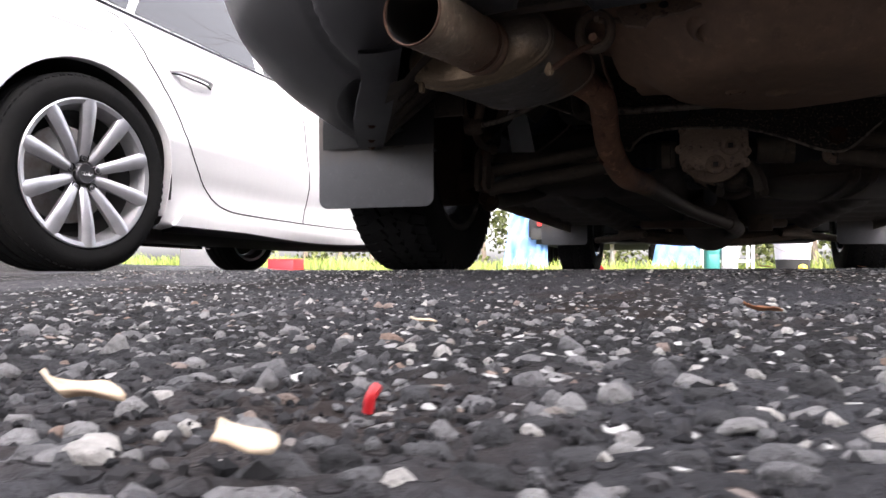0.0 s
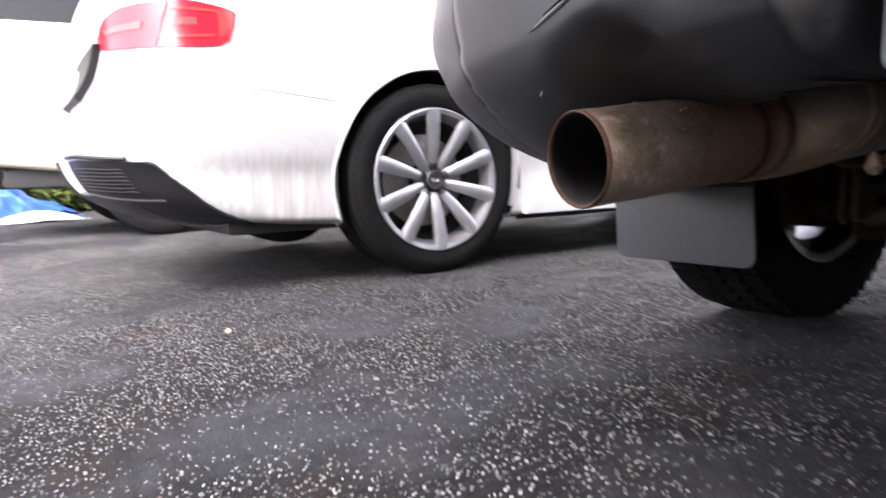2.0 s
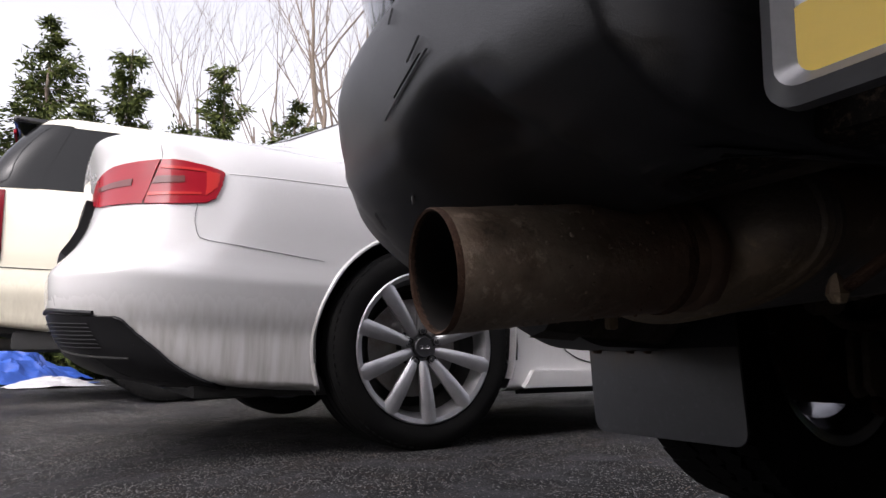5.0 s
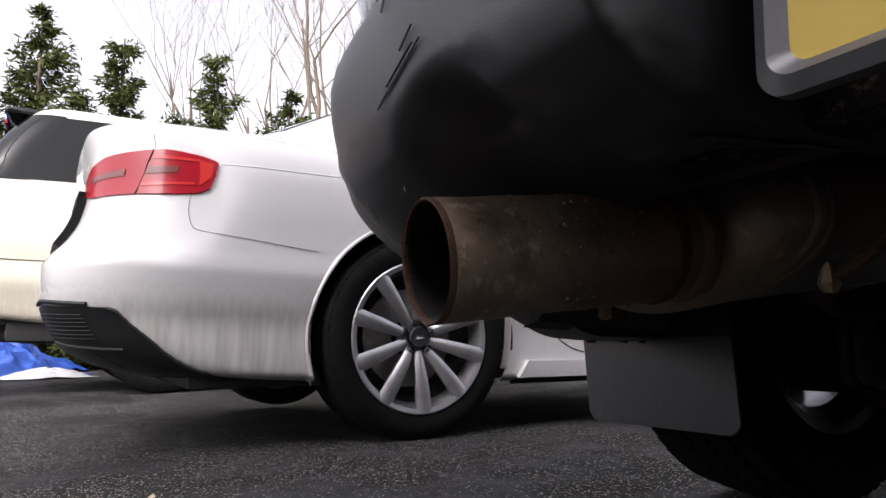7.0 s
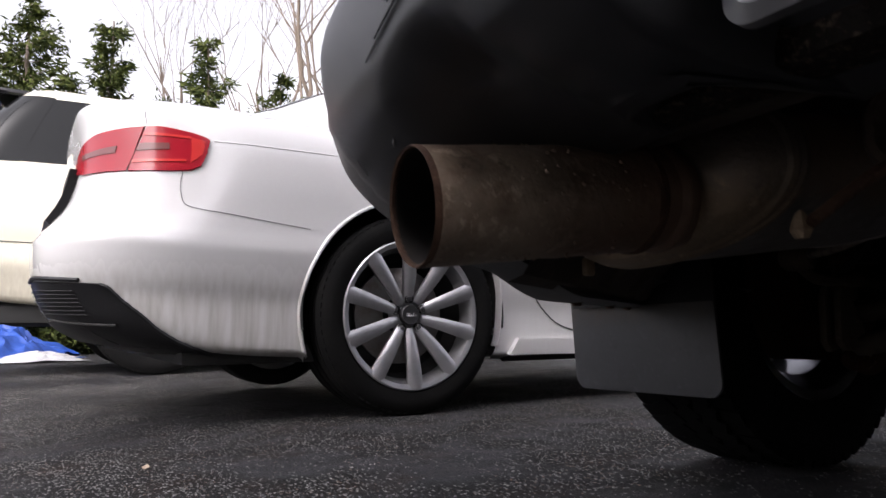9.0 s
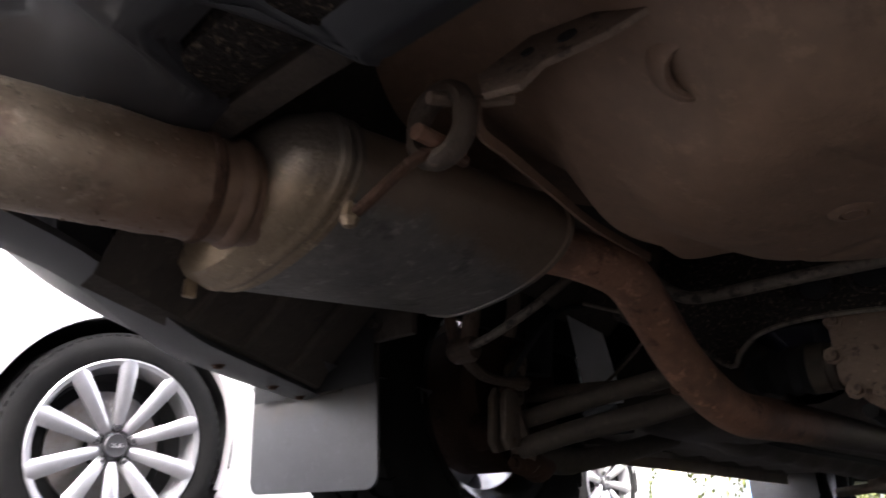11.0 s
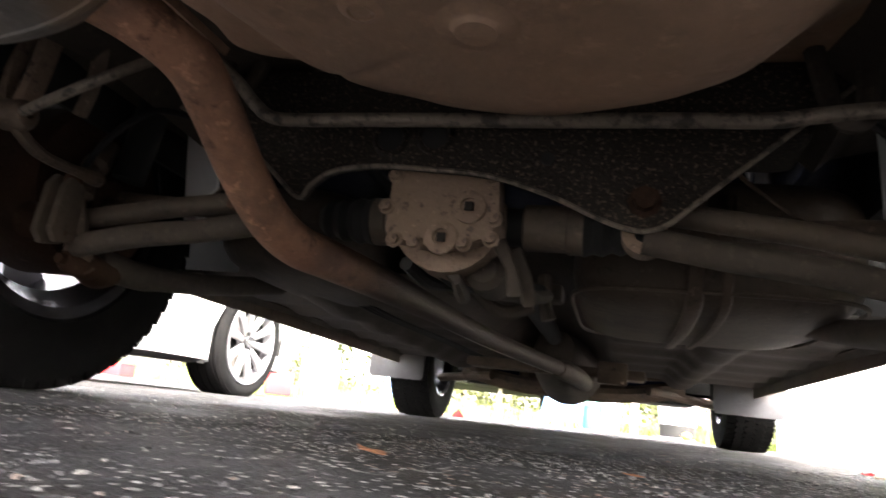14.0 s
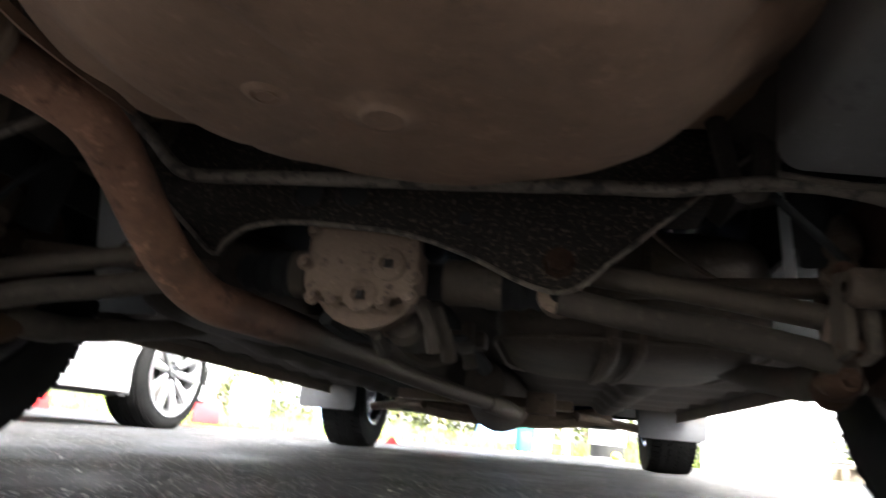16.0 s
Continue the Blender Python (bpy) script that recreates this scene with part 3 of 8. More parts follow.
class Shell:
    """A car's skin. Rows from below upward: z at the side, z at the tail, z at the nose, half width, tail y, nose y, corner radius x, corner radius y."""

    def __init__(self, rows, steps=4, n_side=150, n_corner=22, n_end=12, barrel=0.03, bowed=0.05):
        R = smooth_rows(rows, steps)
        outs = []
        for zs, zt, zn, hw, ty, ny, rx, ry in R:
            pts = []
            rx, ry = min(rx, hw), min(ry, (ny - ty) / 2.05)
            for k in range(n_end):
                pts.append(((hw - rx) * k / n_end, ty))
            for k in range(n_corner):
                a = math.pi / 2 * k / n_corner
                e = 0.82
                pts.append((hw - rx + rx * math.sin(a) ** e, ty + ry - ry * math.cos(a) ** e))
            for k in range(n_side):
                pts.append((hw, ty + ry + (ny - ty - 2 * ry) * k / n_side))
            for k in range(n_corner):
                a = math.pi / 2 * k / n_corner
                pts.append((hw - rx + rx * math.cos(a) ** 0.82, ny - ry + ry * math.sin(a) ** 0.82))
            for k in range(n_end + 1):
                pts.append(((hw - rx) * (1 - k / n_end), ny))
            row = []
            ym, half = (ty + ny) / 2, (ny - ty) / 2
            for x, y in pts:
                q = (y - ym) / half
                tail, nose = max(0.0, -q) ** 3, max(0.0, q) ** 3
                z = zs + (zt - zs) * tail + (zn - zs) * nose
                bow = bowed * (1 - min(1.0, abs(x) / max(hw, 1e-6)) ** 2)
                y2 = y - (bow if q < 0 else -bow) * min(1.0, max(0.0, (abs(q) - 0.8) / 0.2))
                row.append((x * (1 - barrel * q * q), y2, z))
            outs.append(row)
        self.P = np.array(outs)

    def outline(self, z):
        P = self.P
        nv, nu = P.shape[:2]
        out = np.zeros((nu, 3))
        for j in range(nu):
            col = P[:, j]
            out[j, 0] = np.interp(z, col[:, 2], col[:, 0])
            out[j, 1] = np.interp(z, col[:, 2], col[:, 1])
            out[j, 2] = z
        return out

    def at(self, key, val, z, off=0.0):
        """The place on the skin at a height, by y along the side (key y), or by x across the tail (key x)."""
        res = []
        for dz in (0, 0.004):
            o = self.outline(z + dz)
            k = int(len(o) * 0.5)
            half = o[:k] if val_is_tail(key, val) else o
            idx = np.linspace(0, len(half) - 1, 900)
            xs, ys = (np.interp(idx, np.arange(len(half)), half[:, c]) for c in (0, 1))
            if key == "y":
                i = int(np.argmin(np.where(xs > 0.25, np.abs(ys - val), 9)))
            else:
                i = int(np.argmin(np.where(ys < np.median(ys), np.abs(xs - val), 9)))
            i = min(max(i, 1), 898)
            res.append((np.array((xs[i], ys[i], z + dz)), np.array((xs[i + 1] - xs[i - 1], ys[i + 1] - ys[i - 1], 0))))
        p, tan = res[0]
        up = res[1][0] - p
        nrm = np.cross(tan, up)
        nrm /= max(np.linalg.norm(nrm), 1e-9)
        return p + nrm * off

    def mesh(self, arches=(), both=True, top=True):
        """The skin with round wheel openings (y, z, radius) cut through its sides."""
        P = self.P.copy()
        nv, nu = P.shape[:2]
        kill = np.zeros((nv, nu), bool)
        for cy, cz, rad in arches:
            d = np.hypot(P[..., 1] - cy, P[..., 2] - cz)
            kill |= (d < rad) & (P[..., 0] > 0.4) & (P[..., 2] < cz + rad)

        def keep(i, j):
            return not (kill[i, j] and kill[i + 1, j] and kill[i, j + 1] and kill[i + 1, j + 1])
        Q = P.copy()
        for cy, cz, rad in arches:
            d = np.hypot(P[..., 1] - cy, P[..., 2] - cz)
            ins = (d < rad) & kill
            s = rad / np.maximum(d, 1e-6)
            Q[..., 1] = np.where(ins, cy + (P[..., 1] - cy) * s, Q[..., 1])
            Q[..., 2] = np.where(ins, cz + (P[..., 2] - cz) * s, Q[..., 2])
        bm = grid_mesh(Q, keep=keep)
        if both:
            L = Q.copy()
            L[..., 0] *= -1
            b2 = grid_mesh(L, flip=True, keep=keep)
            me = bpy.data.meshes.new("tmp")
            b2.to_mesh(me)
            b2.free()
            bm.from_mesh(me)
            bpy.data.meshes.remove(me)
            bmesh.ops.remove_doubles(bm, verts=[v for v in bm.verts if abs(v.co.x) < 1e-4], dist=1e-3)
        if top:
            zt = P[-1, :, 2].max()
            ring = [e for e in bm.edges if e.is_boundary and all(v.co.z > zt - 0.06 for v in e.verts)]
            if ring:
                bmesh.ops.holes_fill(bm, edges=ring, sides=0)
        return bm


def val_is_tail(key, val):
    return key == "x" or val < 0.2


def decal(sh, lower, upper, nu=24, nv=6, off=0.004, key="y", mirror=False, edge=0.006):
    """A panel laid on the skin between two lines of (position, z), with turned-in edges."""
    lo, up = np.array(lower, float), np.array(upper, float)
    s = np.linspace(0, 1, nu)
    sl, su = np.linspace(0, 1, len(lo)), np.linspace(0, 1, len(up))
    P = np.zeros((nv + 2, nu + 2, 3))
    for j in range(nu):
        a = (np.interp(s[j], sl, lo[:, 0]), np.interp(s[j], sl, lo[:, 1]))
        b = (np.interp(s[j], su, up[:, 0]), np.interp(s[j], su, up[:, 1]))
        for i in range(nv):
            t = i / (nv - 1)
            P[i + 1, j + 1] = sh.at(key, a[0] + (b[0] - a[0]) * t, a[1] + (b[1] - a[1]) * t, off)
            if i in (0, nv - 1):
                P[0 if i == 0 else nv + 1, j + 1] = sh.at(key, a[0] + (b[0] - a[0]) * t, a[1] + (b[1] - a[1]) * t, -edge)
            if j in (0, nu - 1):
                P[i + 1, 0 if j == 0 else nu + 1] = sh.at(key, a[0] + (b[0] - a[0]) * t, a[1] + (b[1] - a[1]) * t, -edge)
    P[0, 0], P[0, -1], P[-1, 0], P[-1, -1] = P[0, 1], P[0, -2], P[-1, 1], P[-1, -2]
    if mirror:
        P = P.copy()
        P[..., 0] *= -1
    bm = grid_mesh(P, flip=mirror)
    bmesh.ops.recalc_face_normals(bm, faces=bm.faces)
    # a lamp's normals point away from the car's middle
    c = sum((f.normal.dot(f.calc_center_median() - Vector((0, f.calc_center_median().y * 0.6 + 0.3, 0.6))) for f in bm.faces))
    if c < 0:
        bmesh.ops.reverse_faces(bm, faces=bm.faces)
    return bm


def seam(sh, pts, width=0.004, key="y", mirror=False, off=0.0015, steps=10):
    """A dark gap line on the skin along (position, z) points."""
    bm = bmesh.new()
    c = [Vector((a, b, 0)) for a, b in pts]
    c = curve(c, steps) if len(c) > 2 else [c[0].lerp(c[1], i / 12) for i in range(13)]
    line = [Vector(sh.at(key, p.x, p.y, off)) for p in c]
    if mirror:
        line = [Vector((-p.x, p.y, p.z)) for p in line]
    return tube_into(bm, line, width / 2, 6)


# ------------------------------------------------------------------ ground
def smooth01(t):
    t = min(1.0, max(0.0, t))
    return t * t * (3 - 2 * t)


def ground_z(x, y):
    """The old driveway: it dips between and behind the cars and rises gently ahead and towards the trees."""
    z = 0.017 + 0.012 * max(-3.4, min(4.0, x)) + 0.005 * max(-3.0, min(8.0, y))
    z -= 0.036 * smooth01((-0.55 - y) / 0.95) * smooth01((x + 5.2) / 1.8)
    z += 0.068 * smooth01((-3.3 - x) / 2.2) + 0.012 * max(0.0, min(4.0, -6.0 - x)) + 0.04 * min(2.5, max(0.0, -1.0 - y)) * smooth01((-6.5 - x) / 1.8)
    z += 0.010 * noise.noise(Vector((x * 0.6, y * 0.6, 3.1))) * smooth01((abs(x) + abs(y) - 2.5) / 3)
    return z


def rough_z(x, y):
    """The worn surface: shallow waves, lumps and pits."""
    z = 0.0020 * noise.noise(Vector((x * 9, y * 9, 0))) + 0.0014 * noise.noise(Vector((x * 42, y * 42, 5)))
    if -0.9 < x < 0.8 and -1.9 < y < -0.9:
        z += 0.0038 * noise.noise(Vector((x * 95, y * 95, 2))) + 0.0018 * noise.noise(Vector((x * 210, y * 210, 8)))
    return z


def spaced(lo, hi, fine_lo, fine_hi, fine, coarse):
    out, v = [], lo
    while v < hi:
        out.append(v)
        if fine_lo <= v <= fine_hi:
            v += fine
        else:
            d = min(abs(v - fine_lo), abs(v - fine_hi))
            v += min(coarse, fine + d * 0.25)
    return out + [hi]


EDGE_Y = 4.9


def drive_edge(x):
    return EDGE_Y + 0.10 * math.sin(x * 1.3) + 0.15 * noise.noise(Vector((x * 0.9, 7, 0))) - 0.22 * max(0.0, x)


def build_ground():
    xs = spaced(-400, 400, -16, 10, 0.5, 60)
    ys = spaced(-400, 400, -8, 14, 0.5, 60)
    P = np.array([[(x, y, ground_z(max(-30, min(30, x)), max(-30, min(30, y))) - 0.05 + (0.09 * smooth01((y - EDGE_Y) / 0.8) if y > EDGE_Y - 0.5 else 0)) for x in xs] for y in ys])
    g = part("ground", grid_mesh(P), M["soil"])
    tagged(g, "rough lawn soil with thin grass and fallen leaves", "ground", kind="structure")
    xs = spaced(-13.5, 6.0, -0.62, 0.5, 0.0055, 0.35)
    ys = spaced(-14, 0.0, -1.74, -1.15, 0.0055, 0.35)
    ts = [i / 40 for i in range(41)]
    rows = []
    for y in ys[:-1]:
        rows.append([(x, y, ground_z(x, y) + rough_z(x, y)) for x in xs])
    for t in ts:
        row = []
        for x in xs:
            y = t * drive_edge(x)
            row.append((x, y, ground_z(x, y) - 0.07 * smooth01((t - 0.985) / 0.015)))
        rows.append(row)
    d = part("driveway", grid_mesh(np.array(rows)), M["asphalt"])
    tagged(d, "worn grey asphalt driveway with exposed stone chips", "driveway", kind="structure")


def scattered(name, material, label, seed, fields):
    """Small irregular stones half sunk in the asphalt. fields: count, x range, y range, size range, how they crowd to the near end, flatness."""
    rs = np.random.RandomState(seed)
    ico = bmesh.new()
    bmesh.ops.create_icosphere(ico, subdivisions=2 if name == "stone_chips" else 1, radius=1.0)
    base = np.array([v.co[:] for v in ico.verts])
    faces = np.array([[v.index for v in f.verts] for f in ico.faces])
    ico.free()
    verts, polys = [], []
    for count, x0, x1, y0, y1, s0, s1, power, flat in fields:
        for _ in range(count):
            u = rs.rand() ** power
            y = y0 + (y1 - y0) * u
            x = (x0 + x1) / 2 + (x1 - x0) * (rs.rand() - 0.5) * (0.45 + 0.55 * u)
            if noise.noise(Vector((x * 2.1, y * 2.1, 1.7))) < -0.25 and rs.rand() < 0.6:
                continue
            s = s0 + (s1 - s0) * rs.rand() ** 2.4
            sc = np.array((s * (0.7 + 0.6 * rs.rand()), s * (0.6 + 0.5 * rs.rand()), s * flat * (0.6 + 0.8 * rs.rand())))
            cut = rs.normal(0, 1, (11, 3))
            cut /= np.linalg.norm(cut, axis=1)[:, None]
            q = base.copy()
            for n_ in cut:
                d = q @ n_
                q = q - np.maximum(d - (0.50 + 0.35 * rs.rand()), 0)[:, None] * n_
            q = q * (0.90 + 0.18 * rs.rand(len(base), 1)) * (1.15 if name == "stone_chips" else 1.0) * sc
            a = rs.rand() * 6.283
            ca, sa = math.cos(a), math.sin(a)
            w = np.stack([q[:, 0] * ca - q[:, 1] * sa + x, q[:, 0] * sa + q[:, 1] * ca + y, q[:, 2] + ground_z(x, y) + rough_z(x, y) * 0.6 + sc[2] * (rs.rand() * 0.6 - 0.62)], 1)
            polys.append(faces + len(verts) * len(base))
            verts.append(w)
    me = bpy.data.meshes.new(name)
    me.from_pydata(np.concatenate(verts).tolist(), [], np.concatenate(polys).tolist())
    me.materials.append(material)
    me.polygons.foreach_set("use_smooth", [name == "stone_chips"] * len(me.polygons))
    tagged(new(name, me), label, "gravel", kind="stuff")


def stone_chips():
    scattered("asphalt_grains", M["grains"], "dark rough grains of worn asphalt", 4, (
        (26000, -0.60, 0.50, -1.73, -1.22, 0.0010, 0.0028, 1.4, 0.95),
        (3500, -1.0, 0.9, -1.3, -0.6, 0.0016, 0.0036, 1.1, 0.7),
        (3000, -0.3, 0.8, -0.75, 0.1, 0.0010, 0.0026, 1.2, 0.6)))
    scattered("stone_chips", M["chips"], "grey and pale stone chips standing out of worn asphalt", 5, (
        (4600, -0.60, 0.50, -1.715, -1.22, 0.0016, 0.0054, 1.25, 0.85),
        (4400, -1.3, 0.9, -1.28, -0.60, 0.0016, 0.0044, 1.0, 0.60),
        (6500, -1.6, 1.0, -0.6, 0.6, 0.0012, 0.0036, 1.0, 0.40),
        (1800, -0.3, 0.8, -0.80, 0.1, 0.0010, 0.0026, 1.2, 0.5)))


# ------------------------------------------------------------------ wheels
def tread_bm(r, w):
    """The chunky blocks of an all-terrain tread."""
    h, n = w / 2, 62
    bm = bmesh.new()
    for k in range(n):
        for a0, x0, wx, ly in ((0.0, -0.74, 0.34, 0.027), (0.5, -0.38, 0.37, 0.029), (0.15, 0.0, 0.36, 0.029), (0.5, 0.38, 0.37, 0.029), (0.0, 0.74, 0.34, 0.027)):
            mm = Matrix.Rotation(2 * math.pi * (k + a0) / n, 4, "X") @ Matrix.Translation((x0 * h, 0, r - 0.0105 - 0.006 * (abs(x0) > 0.7))) @ Matrix.Rotation(radians((8 if abs(x0) > 0.7 else 26) * (1 if x0 >= 0 else -1)), 4, "Z")
            add_box(bm, 0, 0, 0, wx * h, ly, 0.020, mm)
    bmesh.ops.recalc_face_normals(bm, faces=bm.faces)
    return bm


def tyre_bm(r, w, rim_r, tread="road", seg=96):
    h = w / 2
    prof = [(-h * 0.72, rim_r - 0.006), (-h * 0.93, rim_r + 0.012), (-h, rim_r + (r - rim_r) * 0.45), (-h * 0.96, rim_r + (r - rim_r) * 0.75), (-h * 0.86, r - 0.008)]
    if tread == "road":
        g = [(-0.62, 0), (-0.56, 0), (-0.55, 0.008), (-0.49, 0.008), (-0.48, 0), (-0.2, 0), (-0.19, 0.008), (-0.12, 0.008), (-0.11, 0), (0.11, 0), (0.12, 0.008), (0.19, 0.008), (0.2, 0), (0.48, 0), (0.49, 0.008), (0.55, 0.008), (0.56, 0), (0.62, 0)]
        prof += [(a * h * 1.25, r - d) for a, d in g]
    else:
        prof += [(a * h, r - 0.012) for a in (-0.8, -0.4, 0, 0.4, 0.8)]
    prof += [(h * 0.86, r - 0.008), (h * 0.96, rim_r + (r - rim_r) * 0.75), (h, rim_r + (r - rim_r) * 0.45), (h * 0.93, rim_r + 0.012), (h * 0.72, rim_r - 0.006)]
    bm = lathe_into(bmesh.new(), prof, seg)
    if tread == "road":
        for k in range(72):
            a = 2 * math.pi * k / 72
            for sx in (-1, 1):
                mm = Matrix.Rotation(a, 4, "X")
                add_box(bm, sx * h * 0.83, 0.0, r - 0.0140, h * 0.13, 0.016, 0.0125, mm)
    bmesh.ops.recalc_face_normals(bm, faces=bm.faces)
    return bm


def spoke_bm(r0, r1, w0, wm, w1, x0, x1, depth):
    """One blade along +z, its face towards +x, with a raised middle."""
    rows = []
    n = 9
    for i in range(n):
        t = i / (n - 1)
        r = r0 + (r1 - r0) * t
        w = (w0 * (1 - t) + w1 * t) + (wm - (w0 + w1) / 2) * 4 * t * (1 - t) * 0.5
        x = x0 + (x1 - x0) * t ** 0.8 + 0.006 * math.sin(math.pi * t)
        rows.append([(x - depth, -w / 2 * 0.8, r), (x - 0.006, -w / 2, r), (x, -w * 0.30, r), (x + 0.003, 0, r), (x, w * 0.30, r), (x - 0.006, w / 2, r), (x - depth, w / 2 * 0.8, r)])
    bm = bmesh.new()
    vs = [[bm.verts.new(p) for p in row] for row in rows]
    m = len(vs[0])
    for i in range(n - 1):
        for j in range(m):
            bm.faces.new((vs[i][j], vs[i][(j + 1) % m], vs[i + 1][(j + 1) % m], vs[i + 1][j]))
    bm.faces.new(vs[0][::-1])
    bm.faces.new(vs[-1])
    bmesh.ops.recalc_face_normals(bm, faces=bm.faces)
    return bm


def wheel(parent, name, m, r, w, rim, face_x, spokes, spoke_w, spoke_mat, tread="road", turn=0.0, label="", w_out=None, dark=None, open_back=False, pockets=False):
    """A wheel whose face looks towards its own +x. face_x: how far the hub's face stands out from the tyre's middle."""
    wh = new(name)
    wh.empty_display_size = 0.05
    wh.parent = parent
    wh.matrix_basis = m
    if label:
        wh["label"] = label
    h = w / 2
    part("tyre", tyre_bm(r, w, rim, tread), M["rubber"], wh)
    if tread == "block":
        part("tread", tread_bm(r, w), M["rubber"], wh)["kind"] = "stuff"
    lip = [(h * 0.80, rim - 0.004), (h * 0.93, rim + 0.007), (h * 0.96, rim + 0.002), (h * 0.92, rim - 0.012), (h * 0.55, rim - 0.026), (-h * 0.5, rim - 0.038), (-h * 0.86, rim - 0.012), (-h * 0.9, rim + 0.006)]
    part("rim", lathe(lip, 72), M["barrel_inside"] if open_back else M["alloy"], wh)
    if not open_back:
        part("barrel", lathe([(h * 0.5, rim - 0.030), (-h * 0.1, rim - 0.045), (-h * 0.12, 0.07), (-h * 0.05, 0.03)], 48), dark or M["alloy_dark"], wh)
        part("brake_disc", lathe([(h * 0.05, 0.06), (h * 0.05, rim * 0.68), (-h * 0.05, rim * 0.68), (-h * 0.05, 0.06)], 48), M["steel"], wh, "worn steel brake disc")
    for k in range(spokes):
        sp = part("spoke", spoke_bm(0.045, rim + (0.003 if pockets else -0.012), spoke_w * 0.62, spoke_w * 0.92, w_out or spoke_w, face_x - 0.012, h * (0.96 if pockets else 0.78), 0.028), spoke_mat, wh) if k == 0 else new("spoke", sp.data)
        sp.parent = wh
        sp.matrix_basis = Matrix.Rotation(radians(turn + 360 * k / spokes), 4, "X")
    hub = lathe([(face_x - 0.05, 0.060), (face_x - 0.036, 0.060), (face_x - 0.030, 0.052), (face_x - 0.018, 0.034), (face_x - 0.014, 0.029)], 40)
    part("hub", hub, spoke_mat, wh)
    cap_r = 0.036 if pockets else 0.028
    part("hub_cap", lathe([(face_x - 0.020, cap_r), (face_x - 0.006, cap_r * 0.97), (face_x - 0.001, cap_r * 0.86), (face_x - 0.002, cap_r * 0.78), (face_x + 0.001, 0.004)], 32, cap=True), M["alloy_dark"], wh, "grey hub cap")
    if pockets:
        for k in range(4):
            part("cap_mark", lathe([(face_x + 0.001, 0.0062), (face_x + 0.0022, 0.0056), (face_x + 0.001, 0.0045)], 14, "x", (0, -0.0128 + 0.0085 * k, 0)), M["chrome"], wh)
    well = None
    for k in range(5 if pockets else 0):
        a = radians(18 + 72 * k + turn)
        if well is None:
            well = part("bolt_pocket", lathe([(-0.030, 0.001), (-0.030, 0.0135), (0.004, 0.0150), (0.0045, 0.0140), (-0.020, 0.0125)], 18), M["void"], wh, "dark wheel bolt pocket")
        else:
            well = new("bolt_pocket", well.data)
            well.parent = wh
        well.matrix_basis = Matrix.Translation((face_x - 0.010, 0.053 * math.cos(a), 0.053 * math.sin(a)))
    bolt = None
    for k in range(5):
        a = radians(18 + 72 * k + turn)
        c = (face_x - 0.020, 0.055 * math.cos(a), 0.055 * math.sin(a))
        if bolt is None:
            bolt = part("wheel_bolt", lathe([(-0.01, 0.0105), (0.012, 0.0095), (0.015, 0.006)], 10, cap=True), M["alloy_dark"], wh)
        else:
            bolt = new("wheel_bolt", bolt.data)
            bolt.parent = wh
        bolt.matrix_basis = Matrix.Translation(c)
    return wh


def arch_liner(name, parent, cy, cz, rad, x_in, x_out, material=None, wall=True):
    """The inside of a wheel arch: a half drum open below."""
    bm = bmesh.new()
    n = 28
    rows = []
    for i in range(n + 1):
        a = radians(-8 + 196 * i / n)
        y, z = cy + rad * math.cos(a), cz + rad * math.sin(a)
        rows.append([bm.verts.new((x_out, y, z)), bm.verts.new((x_in, y, z)), bm.verts.new((x_in, cy, cz))])
    for a, b in zip(rows, rows[1:]):
        bm.faces.new((a[0], b[0], b[1], a[1]))
        if wall:
            bm.faces.new((a[1], b[1], a[2]))
    bmesh.ops.remove_doubles(bm, verts=bm.verts, dist=1e-4)
    bmesh.ops.delete(bm, geom=[v for v in bm.verts if not v.link_faces], context="VERTS")
    return part(name, bm, material or M["void"], parent)


def arch_lip(sh, cy, cz, rad, bottom, mirror, depth=0.028):
    """The folded edge round a wheel opening."""
    bm = bmesh.new()
    rings = []
    for i in range(61):
        a = radians(-40 + 260 * i / 60)
        y, z = cy + rad * math.cos(a), cz + rad * math.sin(a)
        if z < bottom:
            continue
        p = sh.at("y", y, max(z, bottom), 0.0)
        ny, nz = math.cos(a), math.sin(a)
        ring = [(p[0] - 0.001, y + ny * 0.012, z + nz * 0.012), (p[0] + 0.006, y + ny * 0.006, z + nz * 0.006), (p[0] + 0.005, y, z), (p[0] - depth, y - ny * 0.002, z - nz * 0.002)]
        rings.append([bm.verts.new((-q[0] if mirror else q[0], q[1], q[2])) for q in ring])
    for r0, r1 in zip(rings, rings[1:]):
        for k in range(3):
            bm.faces.new((r0[k], r0[k + 1], r1[k + 1], r1[k]))
    bmesh.ops.recalc_face_normals(bm, faces=bm.faces)
    if sum(f.normal.x for f in bm.faces) * (-1 if mirror else 1) < 0:
        bmesh.ops.reverse_faces(bm, faces=bm.faces)
    return bm


